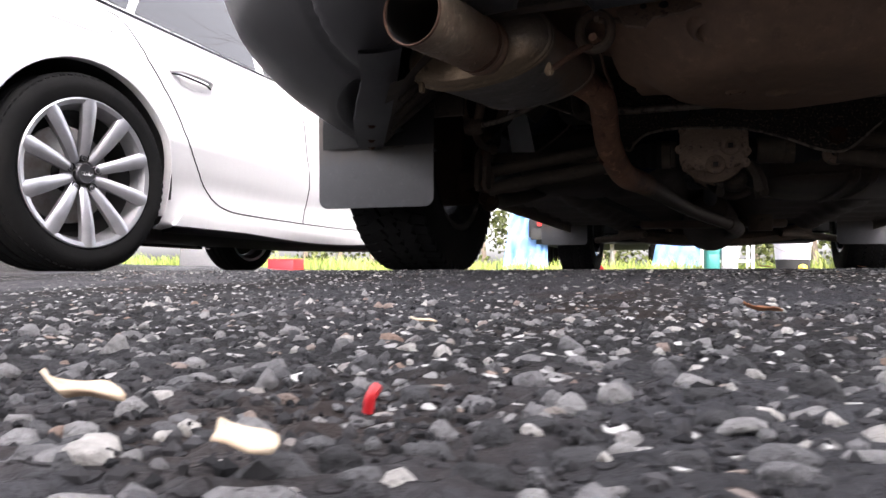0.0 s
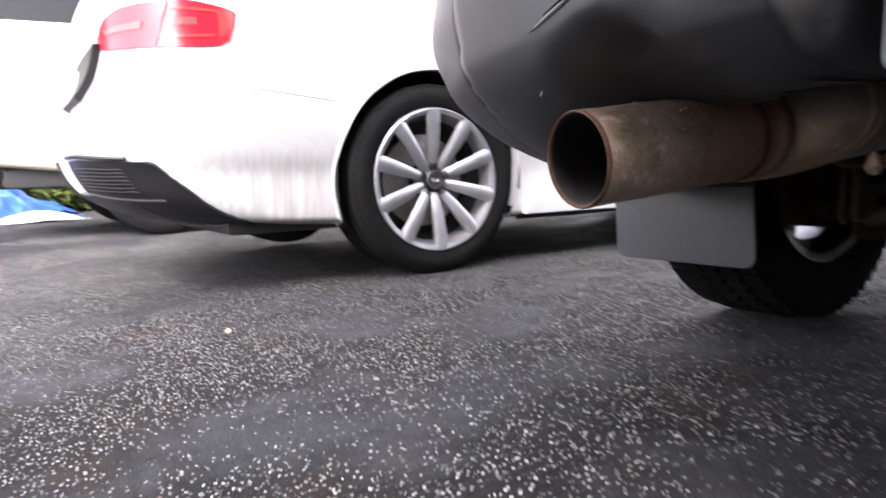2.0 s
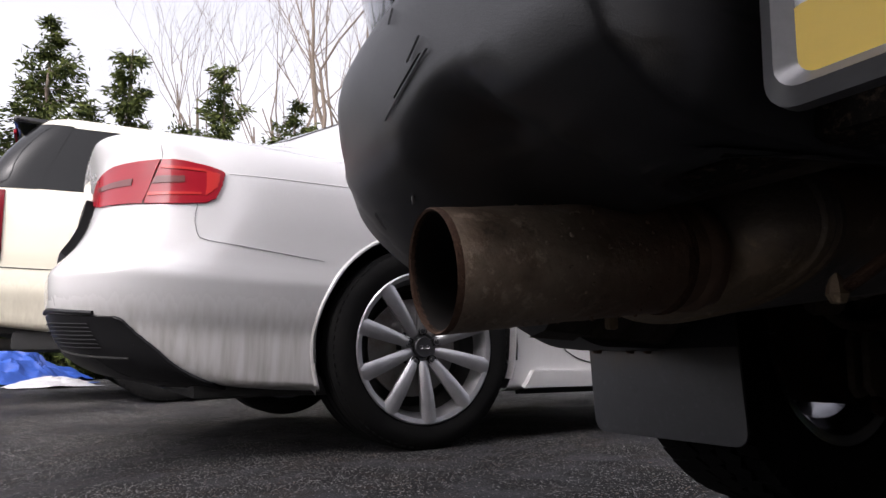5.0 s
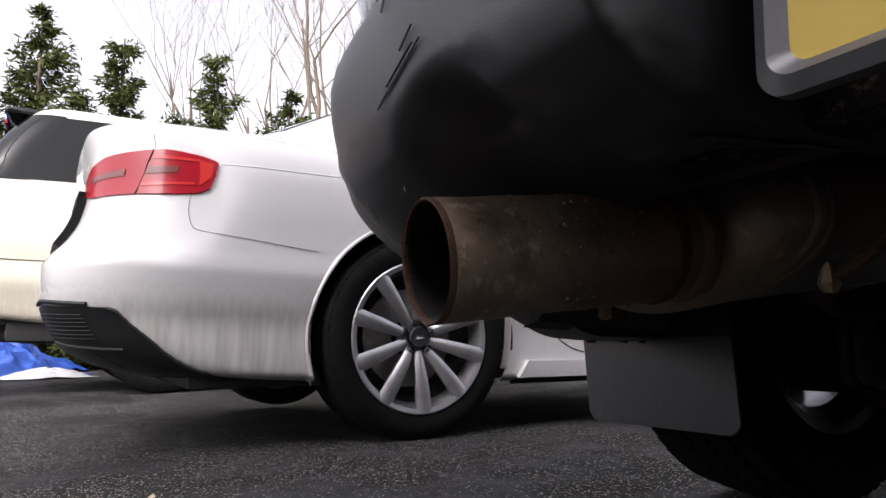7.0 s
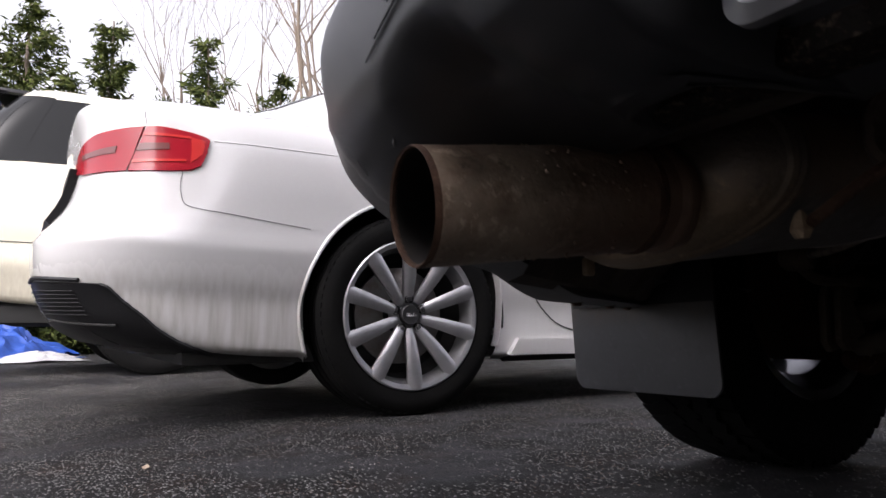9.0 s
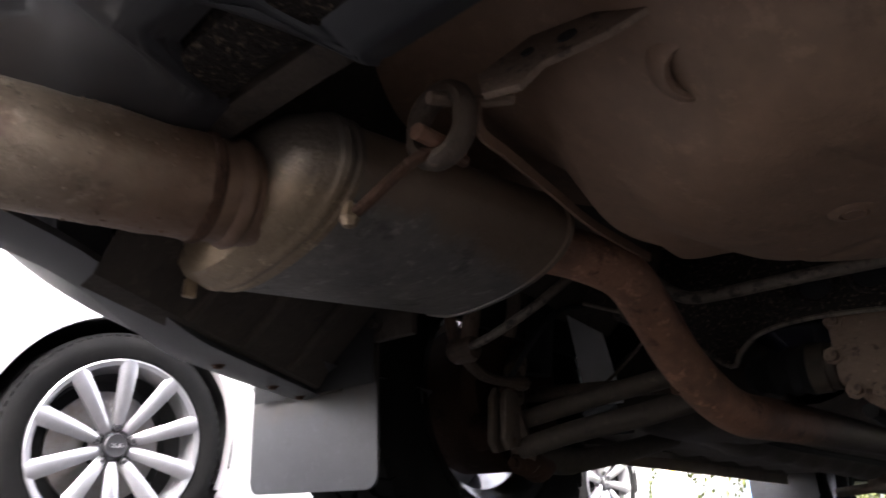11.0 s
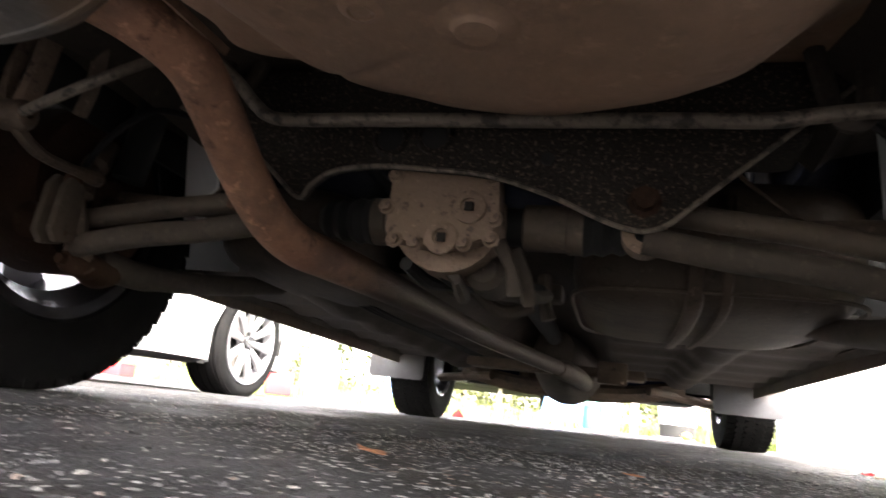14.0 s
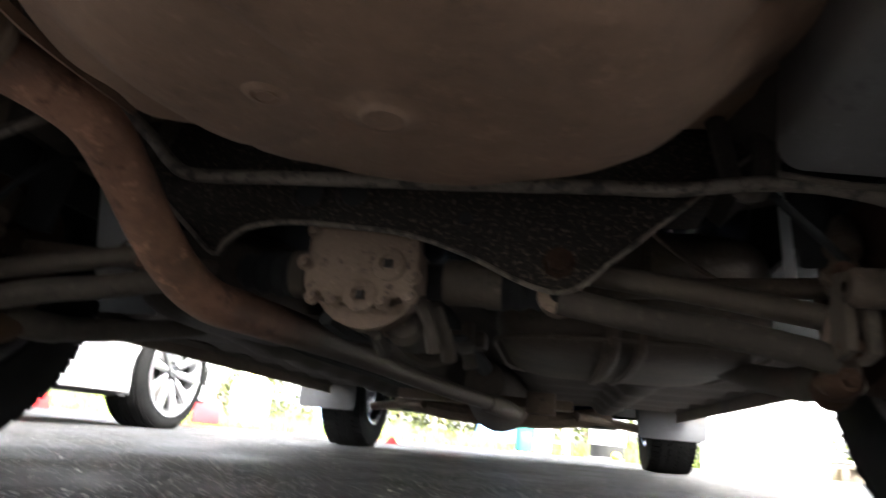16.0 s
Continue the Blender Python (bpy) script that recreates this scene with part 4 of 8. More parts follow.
# ------------------------------------------------------------------ white saloon
def build_saloon():
    car = thing("saloon_car", pose(-2.815, -0.12, 0.0, 0, 0.6, -0.9), "white four-door saloon with dirt-streaked bumper and ten-spoke wheels", "car")
    # z side, tail, nose, half width, tail y, nose y, rx, ry
    lower = [
        (0.165, 0.225, 0.20, 0.80, -0.76, 3.50, 0.34, 0.34),
        (0.185, 0.250, 0.20, 0.865, -0.87, 3.58, 0.34, 0.36),
        (0.24, 0.315, 0.28, 0.870, -0.980, 3.63, 0.34, 0.38),
        (0.33, 0.39, 0.38, 0.874, -1.030, 3.65, 0.34, 0.40),
        (0.405, 0.44, 0.45, 0.890, -1.048, 3.66, 0.34, 0.40),
        (0.47, 0.50, 0.50, 0.902, -1.060, 3.67, 0.34, 0.40),
        (0.508, 0.538, 0.54, 0.908, -1.062, 3.66, 0.34, 0.40),
        (0.528, 0.565, 0.56, 0.907, -1.050, 3.65, 0.36, 0.41),
        (0.56, 0.600, 0.59, 0.905, -1.022, 3.63, 0.38, 0.43),
        (0.62, 0.645, 0.62, 0.905, -0.990, 3.60, 0.41, 0.45),
        (0.70, 0.71, 0.66, 0.907, -0.960, 3.58, 0.43, 0.47),
        (0.79, 0.80, 0.70, 0.903, -0.945, 3.53, 0.44, 0.47),
    ]
    upper = [
        (0.855, 0.88, 0.74, 0.890, -0.945, 3.48, 0.43, 0.46),
        (0.890, 0.935, 0.77, 0.868, -0.955, 3.38, 0.40, 0.44),
        (0.905, 0.970, 0.79, 0.845, -0.962, 3.28, 0.38, 0.42),
        (0.915, 0.985, 0.80, 0.818, -0.945, 3.18, 0.36, 0.41),
        (0.932, 0.998, 0.85, 0.778, -0.80, 2.90, 0.36, 0.38),
        (0.955, 1.01, 0.92, 0.755, -0.62, 2.55, 0.38, 0.38),
        (0.985, 1.04, 0.99, 0.742, -0.48, 2.35, 0.38, 0.38),
        (1.20, 1.22, 1.20, 0.665, -0.10, 1.92, 0.34, 0.36),
        (1.34, 1.35, 1.34, 0.600, 0.25, 1.50, 0.32, 0.36),
        (1.400, 1.40, 1.40, 0.530, 0.45, 1.25, 0.30, 0.34),
        (1.425, 1.42, 1.42, 0.36, 0.62, 1.05, 0.2, 0.2),
    ]
    sh = Shell(lower + upper, steps=4, bowed=0.042)
    xc = float(sh.at("y", -0.835, 0.80)[0])
    lamp_lo, lamp_hi = float(sh.at("y", -0.860, 0.742)[0]), float(sh.at("y", -0.818, 0.876)[0])
    ar, R = 0.328, 0.368
    arches = ((0.0, ar + 0.005, R), (2.81, ar + 0.005, R))
    part("body", sh.mesh(arches), M["white"], car, angle=50)
    for cy in (0.0, 2.81):
        for s in (1, -1):
            part("wheel_arch_lip", arch_lip(sh, cy, ar + 0.005, R, 0.20, s < 0), M["white"], car)
            arch_liner("wheel_arch_liner", car, cy, ar + 0.005, R + 0.004, s * 0.55, s * 0.885)
    part("floor_pan", box(0, 1.35, 0.21, 1.56, 4.1, 0.06, bevel=0.02), M["void"], car)
    part("rear_floor", box(0, -0.62, 0.27, 1.2, 0.44, 0.08, bevel=0.03), M["void"], car)
    # tail lamps: outer on the wing, inner on the boot lid
    for s in (1, -1):
        mir = s < 0
        lamp = part("tail_lamp", decal(sh, [(-0.855, 0.742), (-0.80, 0.740), (-0.757, 0.739), (-0.70, 0.742), (-0.672, 0.757), (-0.659, 0.790)], [(-0.812, 0.876), (-0.79, 0.876), (-0.748, 0.868), (-0.690, 0.853), (-0.660, 0.842), (-0.650, 0.834)], 26, 8, 0.007, mirror=mir), M["red_lens"], car, "red wrap-around tail lamp")
        part("lamp_band", decal(sh, [(-0.835, 0.802), (-0.755, 0.803)], [(-0.825, 0.824), (-0.755, 0.822)], 14, 4, 0.0095, mirror=mir, edge=0.002), M["grey_lens"], lamp)
        part("lamp_tube", decal(sh, [(-0.815, 0.848), (-0.70, 0.835)], [(-0.81, 0.857), (-0.70, 0.842)], 14, 3, 0.0095, mirror=mir, edge=0.002), M["red_lens_b"], lamp)
        part("lamp_tube", decal(sh, [(-0.845, 0.765), (-0.71, 0.766)], [(-0.842, 0.775), (-0.71, 0.773)], 14, 3, 0.0095, mirror=mir, edge=0.002), M["red_lens_b"], lamp)
        part("lamp_end", decal(sh, [(-0.700, 0.762), (-0.668, 0.790)], [(-0.70, 0.840), (-0.663, 0.830)], 10, 6, 0.009, mirror=mir, edge=0.002), M["red_lens_b"], lamp)
        part("boot_lamp", decal(sh, [(0.42, 0.790), (0.50, 0.772), (0.60, 0.752), (lamp_lo, 0.743)], [(0.45, 0.815), (0.55, 0.855), (0.64, 0.872), (lamp_hi, 0.876)], 20, 7, 0.007, key="x", mirror=mir), M["red_lens"], car, "red tail lamp in the boot lid")
        part("boot_lamp_band", decal(sh, [(0.56, 0.804), (xc - 0.05, 0.801)], [(0.56, 0.818), (xc - 0.05, 0.822)], 10, 4, 0.0095, key="x", mirror=mir, edge=0.002), M["grey_lens"], car)
        # bumper vent and lower skirt
        xv = float(sh.at("y", -0.90, 0.40)[0])
        part("bumper_vent", decal(sh, [(0.30, 0.258), (0.55, 0.252), (xv, 0.238)], [(0.32, 0.435), (0.55, 0.432), (xv, 0.415)], 18, 8, 0.007, key="x", mirror=mir), M["trim"], car, "black honeycomb bumper vent")
        part("bumper_vent", decal(sh, [(-0.90, 0.238), (-0.81, 0.222), (-0.718, 0.208), (-0.60, 0.198)], [(-0.90, 0.402), (-0.81, 0.320), (-0.718, 0.253), (-0.60, 0.212)], 24, 8, 0.007, mirror=mir), M["trim"], car, "black lower bumper corner")
        part("vent_lip", seam(sh, [(-0.915, 0.412), (-0.895, 0.402), (-0.863, 0.370), (-0.81, 0.324), (-0.765, 0.285), (-0.718, 0.256), (-0.66, 0.230), (-0.60, 0.214)], 0.014, "y", mir, 0.005), M["trim"], car)
        part("vent_lip", seam(sh, [(0.30, 0.446), (0.55, 0.443), (xv - 0.035, 0.426)], 0.014, "x", mir, 0.005), M["trim"], car)
        part("vent_floor", seam(sh, [(0.34, 0.330), (0.55, 0.322), (xv - 0.02, 0.303)], 0.009, "x", mir, 0.008), M["void"], car)
        # gaps
        part("panel_gap", seam(sh, [(-0.722, 0.740), (-0.727, 0.687), (-0.718, 0.646), (-0.690, 0.631), (-0.569, 0.615), (-0.433, 0.598), (-0.35, 0.588)], 0.0015, "y", mir), M["void"], car)
        part("boot_gap", seam(sh, [(lamp_lo + 0.002, 0.742), ((lamp_lo + lamp_hi) / 2 + 0.002, 0.81), (lamp_hi + 0.002, 0.876), (lamp_hi - 0.005, 0.93)], 0.0025, "x", mir, 0.006), M["void"], car)
        part("door_gap", seam(sh, [(0.10, 0.93), (0.159, 0.855), (0.244, 0.753), (0.361, 0.624), (0.469, 0.458), (0.574, 0.336), (0.682, 0.277), (0.848, 0.262), (1.266, 0.256)], 0.004, "y", mir), M["void"], car)
        part("door_gap", seam(sh, [(1.266, 0.256), (1.277, 0.42), (1.224, 0.64), (1.171, 0.856), (1.13, 0.93)], 0.004, "y", mir), M["void"], car)
        part("door_gap", seam(sh, [(1.266, 0.256), (1.7, 0.258), (2.08, 0.28), (2.18, 0.4), (2.15, 0.7), (2.10, 0.88)], 0.004, "y", mir), M["void"], car)
        part("shoulder_crease", seam(sh, [(-0.64, 0.835), (0.0, 0.83), (1.2, 0.815), (2.6, 0.76)], 0.006, "y", mir, -0.001), M["white"], car)
        part("filler_flap_gap", seam(sh, [(-0.16, 0.80), (0.0, 0.803), (0.055, 0.812), (0.070, 0.835), (0.066, 0.87)], 0.0016, "y", mir), M["void"], car)
        # sill blade
        part("sill_blade", decal(sh, [(0.40, 0.19), (1.4, 0.18), (2.42, 0.19)], [(0.44, 0.245), (1.4, 0.235), (2.40, 0.245)], 30, 4, 0.022, mirror=mir), M["white"], car, "white sill blade")
        part("sill_underlip", decal(sh, [(0.42, 0.17), (2.4, 0.17)], [(0.42, 0.187), (2.4, 0.187)], 20, 3, 0.012, mirror=mir), M["trim"], car)
        for y in (0.33, 1.39):
            hx = [float(sh.at("y", y + d, 0.77)[0]) for d in (0.0, 0.04, 0.17, 0.215)]
            hd = part("door_handle", tube(curve([(s * (hx[0] - 0.004), y, 0.772), (s * (hx[1] + 0.030), y + 0.04, 0.774), (s * (hx[2] + 0.030), y + 0.17, 0.770), (s * (hx[3] - 0.004), y + 0.215, 0.764)]), 0.012, 12, True, ((1, 0, 0), 0.7)), M["white"], car, "white pull handle")
            part("handle_cup", decal(sh, [(y + 0.045, 0.728), (y + 0.11, 0.718), (y + 0.18, 0.728)], [(y + 0.045, 0.762), (y + 0.11, 0.765), (y + 0.18, 0.760)], 12, 6, 0.001, mirror=mir, edge=0.001), M["white"], hd)
            # near-black tube draws the shade that the handle casts below it
            part("handle_shade", tube(curve([(s * (hx[0] + 0.001), y + 0.005, 0.758), (s * (hx[1] + 0.016), y + 0.045, 0.759), (s * (hx[2] + 0.016), y + 0.165, 0.755), (s * (hx[3] + 0.001), y + 0.212, 0.750)]), 0.004, 6), M["void"], hd, "dark tube put in for the shade under the handle")
        # side glass
        part("side_window", decal(sh, [(0.30, 0.995), (0.70, 0.985), (1.02, 0.98)], [(0.42, 1.20), (0.72, 1.30), (1.02, 1.33)], 14, 8, 0.004, mirror=mir), M["window"], car, "tinted rear door window")
        part("quarter_window", decal(sh, [(-0.05, 1.005), (0.12, 1.00), (0.26, 0.996)], [(0.02, 1.03), (0.22, 1.13), (0.37, 1.19)], 10, 6, 0.004, mirror=mir), M["window"], car, "tinted quarter window")
        part("side_window", decal(sh, [(1.08, 0.98), (1.6, 0.975), (2.05, 0.985)], [(1.08, 1.33), (1.5, 1.29), (1.80, 1.15)], 14, 8, 0.004, mirror=mir), M["window"], car, "tinted front door window")
        part("window_frame", seam(sh, [(-0.10, 0.992), (0.02, 1.06), (0.22, 1.16), (0.42, 1.24), (0.72, 1.325), (1.1, 1.352), (1.5, 1.31), (1.85, 1.15)], 0.022, "y", mir, 0.003), M["gloss_black"], car)
        part("window_strip", seam(sh, [(-0.10, 0.987), (0.5, 0.975), (1.2, 0.967), (2.05, 0.972)], 0.010, "y", mir, 0.003), M["gloss_black"], car)
        part("head_lamp", decal(sh, [(3.25, 0.62), (3.5, 0.6)], [(3.12, 0.72), (3.45, 0.70)], 10, 5, 0.005, mirror=mir), M["clear_lens"], car)
    part("rear_window", decal(sh, [(-0.55, 1.07), (0.0, 1.075), (0.55, 1.07)], [(-0.44, 1.33), (0.0, 1.335), (0.44, 1.33)], 16, 8, 0.004, key="x"), M["window"], car)
    part("plate_recess", decal(sh, [(-0.42, 0.618), (0.42, 0.618)], [(-0.50, 0.790), (0.50, 0.790)], 20, 5, 0.026, key="x"), M["trim"], car, "black number plate recess")
    part("number_plate", decal(sh, [(-0.155, 0.625), (0.155, 0.625)], [(-0.155, 0.745), (0.155, 0.745)], 10, 4, 0.034, key="x"), M["plate_white"], car, "white number plate")
    part("diffuser", decal(sh, [(-0.70, 0.258), (0.0, 0.258), (0.70, 0.252)], [(-0.70, 0.32), (0.0, 0.325), (0.70, 0.32)], 24, 5, 0.008, key="x"), M["trim"], car, "black lower bumper diffuser")
    for s in (1, -1):
        for i in range(7):
            z = 0.345 + 0.011 * i
            part("vent_mesh_bar", seam(sh, [(0.34, z), (0.55, z - 0.003), (xc - 0.03, z - 0.012)], 0.0035, "x", s < 0, 0.010, 5), M["trim"], car)
    # ten-spoke wheels
    for cy in (0.0, 2.81):
        for s in (1, -1):
            m = Matrix.Translation((s * 0.785, cy, ar)) @ (Matrix.Rotation(math.pi, 4, "Z") if s < 0 else Matrix())
            # near-black barrels put the shade behind the spokes into their colour
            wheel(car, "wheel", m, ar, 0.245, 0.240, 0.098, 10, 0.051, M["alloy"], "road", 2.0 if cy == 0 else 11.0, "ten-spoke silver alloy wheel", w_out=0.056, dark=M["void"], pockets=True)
    return car


# ------------------------------------------------------------------ large cream off-roader
def build_wagon():
    car = thing("large_suv", pose(-5.72, -0.485, 0.072, 0, 0.5, -1.2), "cream pearl full-size off-roader with black glass, parked beside the saloon", "car")
    lower = [
        (0.34, 0.46, 0.36, 0.88, -1.06, 3.75, 0.25, 0.25),
        (0.37, 0.48, 0.38, 0.925, -1.13, 3.80, 0.26, 0.28),
        (0.52, 0.58, 0.52, 0.958, -1.215, 3.84, 0.26, 0.30),
        (0.66, 0.68, 0.64, 0.99, -1.275, 3.85, 0.26, 0.30),
        (0.745, 0.75, 0.72, 0.99, -1.275, 3.85, 0.26, 0.30),
        (0.785, 0.79, 0.76, 0.99, -1.225, 3.84, 0.20, 0.26),
        (0.90, 0.90, 0.90, 1.0, -1.18, 3.80, 0.16, 0.22),
        (1.10, 1.10, 1.00, 1.0, -1.175, 3.76, 0.16, 0.22),
    ]
    upper = [
        (1.24, 1.24, 1.08, 0.985, -1.165, 3.70, 0.16, 0.22),
        (1.31, 1.31, 1.13, 0.965, -1.15, 3.3, 0.16, 0.22),
        (1.34, 1.34, 1.20, 0.945, -1.13, 2.75, 0.16, 0.22),
        (1.55, 1.55, 1.50, 0.88, -1.02, 2.25, 0.15, 0.20),
        (1.76, 1.76, 1.74, 0.80, -0.88, 1.80, 0.15, 0.20),
        (1.855, 1.86, 1.85, 0.73, -0.78, 1.50, 0.15, 0.20),
        (1.89, 1.89, 1.88, 0.55, -0.60, 1.20, 0.15, 0.20),
    ]
    sh = Shell(lower + upper, steps=3, n_side=120)
    ar, R = 0.395, 0.455
    arches = ((0.0, ar, R), (2.95, ar, R))
    part("body", sh.mesh(arches), M["cream"], car, angle=50)
    part("floor_pan", box(0, 1.3, 0.36, 1.7, 4.4, 0.12, bevel=0.03), M["void"], car)
    part("rear_floor", box(0, -0.72, 0.45, 1.6, 0.6, 0.10, bevel=0.03), M["void"], car)
    for cy in (0.0, 2.95):
        for s in (1, -1):
            part("wheel_arch_lip", arch_lip(sh, cy, ar, R, 0.37, s < 0), M["cream"], car)
            arch_liner("wheel_arch_liner", car, cy, ar, R + 0.004, s * 0.6, s * 0.97)
            m = Matrix.Translation((s * 0.84, cy, ar - 0.035)) @ (Matrix.Rotation(math.pi, 4, "Z") if s < 0 else Matrix())
            wheel(car, "wheel", m, ar, 0.27, 0.27, 0.09, 6, 0.07, M["chrome"], "road", 10, "chromed six-spoke wheel")
    for s in (1, -1):
        mir = s < 0
        lamp = part("tail_lamp", decal(sh, [(-1.15, 0.84), (-0.98, 0.84)], [(-1.15, 1.275), (-0.99, 1.275)], 12, 16, 0.008, mirror=mir), M["lamp_dark"], car, "smoked, clear and red vertical tail lamp")
        part("lamp_edge", decal(sh, [(-1.045, 0.845), (-0.985, 0.845)], [(-1.045, 1.27), (-0.99, 1.27)], 5, 14, 0.011, mirror=mir, edge=0.003), M["dark_red_lens"], lamp)
        part("lamp_edge_dark", decal(sh, [(-1.165, 0.845), (-1.128, 0.845)], [(-1.165, 1.27), (-1.128, 1.27)], 5, 10, 0.011, mirror=mir, edge=0.003), M["alloy"], lamp)
        for z in (0.875, 1.00, 1.125):
            part("lamp_bulb_ring", decal(sh, [(-1.112, z + 0.008), (-1.083, z), (-1.055, z + 0.008)], [(-1.112, z + 0.067), (-1.083, z + 0.075), (-1.055, z + 0.067)], 8, 6, 0.012, mirror=mir, edge=0.003), M["dark_red_lens"], lamp)
            part("lamp_bulb", decal(sh, [(-1.098, z + 0.030), (-1.070, z + 0.030)], [(-1.098, z + 0.052), (-1.070, z + 0.052)], 4, 4, 0.016, mirror=mir, edge=0.002), M["red_lens_b"], lamp)
        part("side_window", decal(sh, [(-0.845, 1.302), (0.0, 1.312), (0.35, 1.315)], [(-0.665, 1.775), (0.0, 1.785), (0.38, 1.785)], 18, 10, 0.004, mirror=mir), M["dark_glass"], car, "black cargo side window")
        part("pillar_glass", decal(sh, [(-1.135, 1.285), (-0.83, 1.298)], [(-0.885, 1.79), (-0.65, 1.785)], 10, 12, 0.006, mirror=mir), M["dark_glass"], car, "black glass corner pillar")
        part("side_window", decal(sh, [(0.45, 1.345), (1.3, 1.345)], [(0.46, 1.75), (1.25, 1.75)], 14, 8, 0.004, mirror=mir), M["dark_glass"], car)
        part("side_window", decal(sh, [(1.4, 1.345), (2.35, 1.32)], [(1.35, 1.74), (1.75, 1.70)], 14, 8, 0.004, mirror=mir), M["dark_glass"], car)
        part("bumper_gap", seam(sh, [(-1.16, 0.80), (-0.9, 0.795), (-0.48, 0.79)], 0.006, "y", mir), M["void"], car)
        part("door_gap", seam(sh, [(0.40, 1.30), (0.42, 0.9), (0.5, 0.7)], 0.005, "y", mir), M["void"], car)
    part("rear_window", decal(sh, [(-0.93, 1.30), (0.93, 1.30)], [(-0.76, 1.78), (0.76, 1.78)], 22, 10, 0.008, key="x"), M["dark_glass"], car, "black tailgate glass")
    part("spoiler", box(0, -0.90, 1.83, 1.30, 0.22, 0.05, bevel=0.02), M["gloss_black"], car)
    part("high_brake_lamp", box(0, -1.01, 1.80, 0.9, 0.02, 0.03, bevel=0.008), M["red_lens"], car)
    part("bumper_step", decal(sh, [(-0.85, 0.70), (0.85, 0.70)], [(-0.85, 0.735), (0.85, 0.735)], 20, 3, 0.02, key="x"), M["chrome"], car, "chrome bumper strip")
    part("plate_garnish", box(0, -1.22, 0.98, 0.5, 0.03, 0.16, bevel=0.01), M["chrome"], car)
    part("exhaust_pipe", tube([(0.6, -0.6, 0.34), (0.6, -1.1, 0.34)], 0.04, 16), M["soot"], car)
    part("tow_hitch", box(0, -1.15, 0.46, 0.9, 0.12, 0.1, bevel=0.02), M["void"], car)
    return car


# ------------------------------------------------------------------ dark blue estate seen from behind and below
def bumper_grid(sign):
    """One half of the rear bumper: pod, number plate recess and the scoop over the tailpipe are pressed into it."""
    rows = [
        (0.300, 0.354, 0.3, 0.660, -0.85, 3.0, 0.50, 0.40),
        (0.286, 0.332, 0.3, 0.740, -0.875, 3.0, 0.56, 0.50),
        (0.288, 0.336, 0.3, 0.772, -0.890, 3.0, 0.60, 0.60),
        (0.312, 0.390, 0.3, 0.826, -0.950, 3.0, 0.60, 0.48),
        (0.40, 0.45, 0.4, 0.864, -0.978, 3.0, 0.60, 0.38),
        (0.49, 0.51, 0.5, 0.872, -0.980, 3.0, 0.60, 0.32),
        (0.565, 0.575, 0.5, 0.866, -0.966, 3.0, 0.58, 0.32),
        (0.592, 0.600, 0.6, 0.850, -0.942, 3.0, 0.55, 0.32),
        (0.600, 0.608, 0.6, 0.828, -0.915, 3.0, 0.50, 0.32),
    ]
    sh = Shell(rows, steps=12, n_side=150, n_corner=64, n_end=56, barrel=0.02, bowed=0.012)
    P = sh.P
    cols = [j for j in range(P.shape[1]) if P[:, j, 1].min() < -0.37 and j < 225]
    P = P[:, cols].copy()
    for i in range(P.shape[0]):
        for j in range(P.shape[1]):
            x, y, z = P[i, j]
            # the lower edge rises over the tailpipe and under the plate
            lift = smooth01((0.52 - x) / 0.14) if sign < 0 else smooth01((0.46 - x) / 0.10)
            z += lift * 0.54 * max(0.0, 0.42 - z)
            # pod
            dx, dz = abs(x - 0.370) - 0.186, abs(z - 0.436) - 0.104
            r = 0.032
            d = math.hypot(max(dx + r, 0), max(dz + r, 0)) - r + min(max(dx + r, dz + r), 0)
            out = 0.015 * smooth01(0.5 - d / 0.008) - 0.018 * math.exp(-((d - 0.011) / 0.008) ** 2)
            # plate recess
            ex, ez = abs(x) - 0.172, abs(z - 0.47) - 0.108
            e = max(ex, ez)
            out -= 0.085 * smooth01(0.5 - e / 0.012)
            # scoop
            if sign < 0:
                q = math.hypot((x - 0.335) / 0.086, (z - 0.345) / 0.106)
                out -= 0.055 * smooth01((1.03 - q) / (0.50 if x > 0.335 else 0.24))
            w = smooth01((0.70 - x) / 0.10)
            side = np.array((smooth01((x - 0.3) / 0.5) * 0.5, -1.0, 0.0))
            side /= np.linalg.norm(side)
            P[i, j] = (x, y, z) + side * out * max(w, 0.0)
    P[..., 0] *= sign
    return P


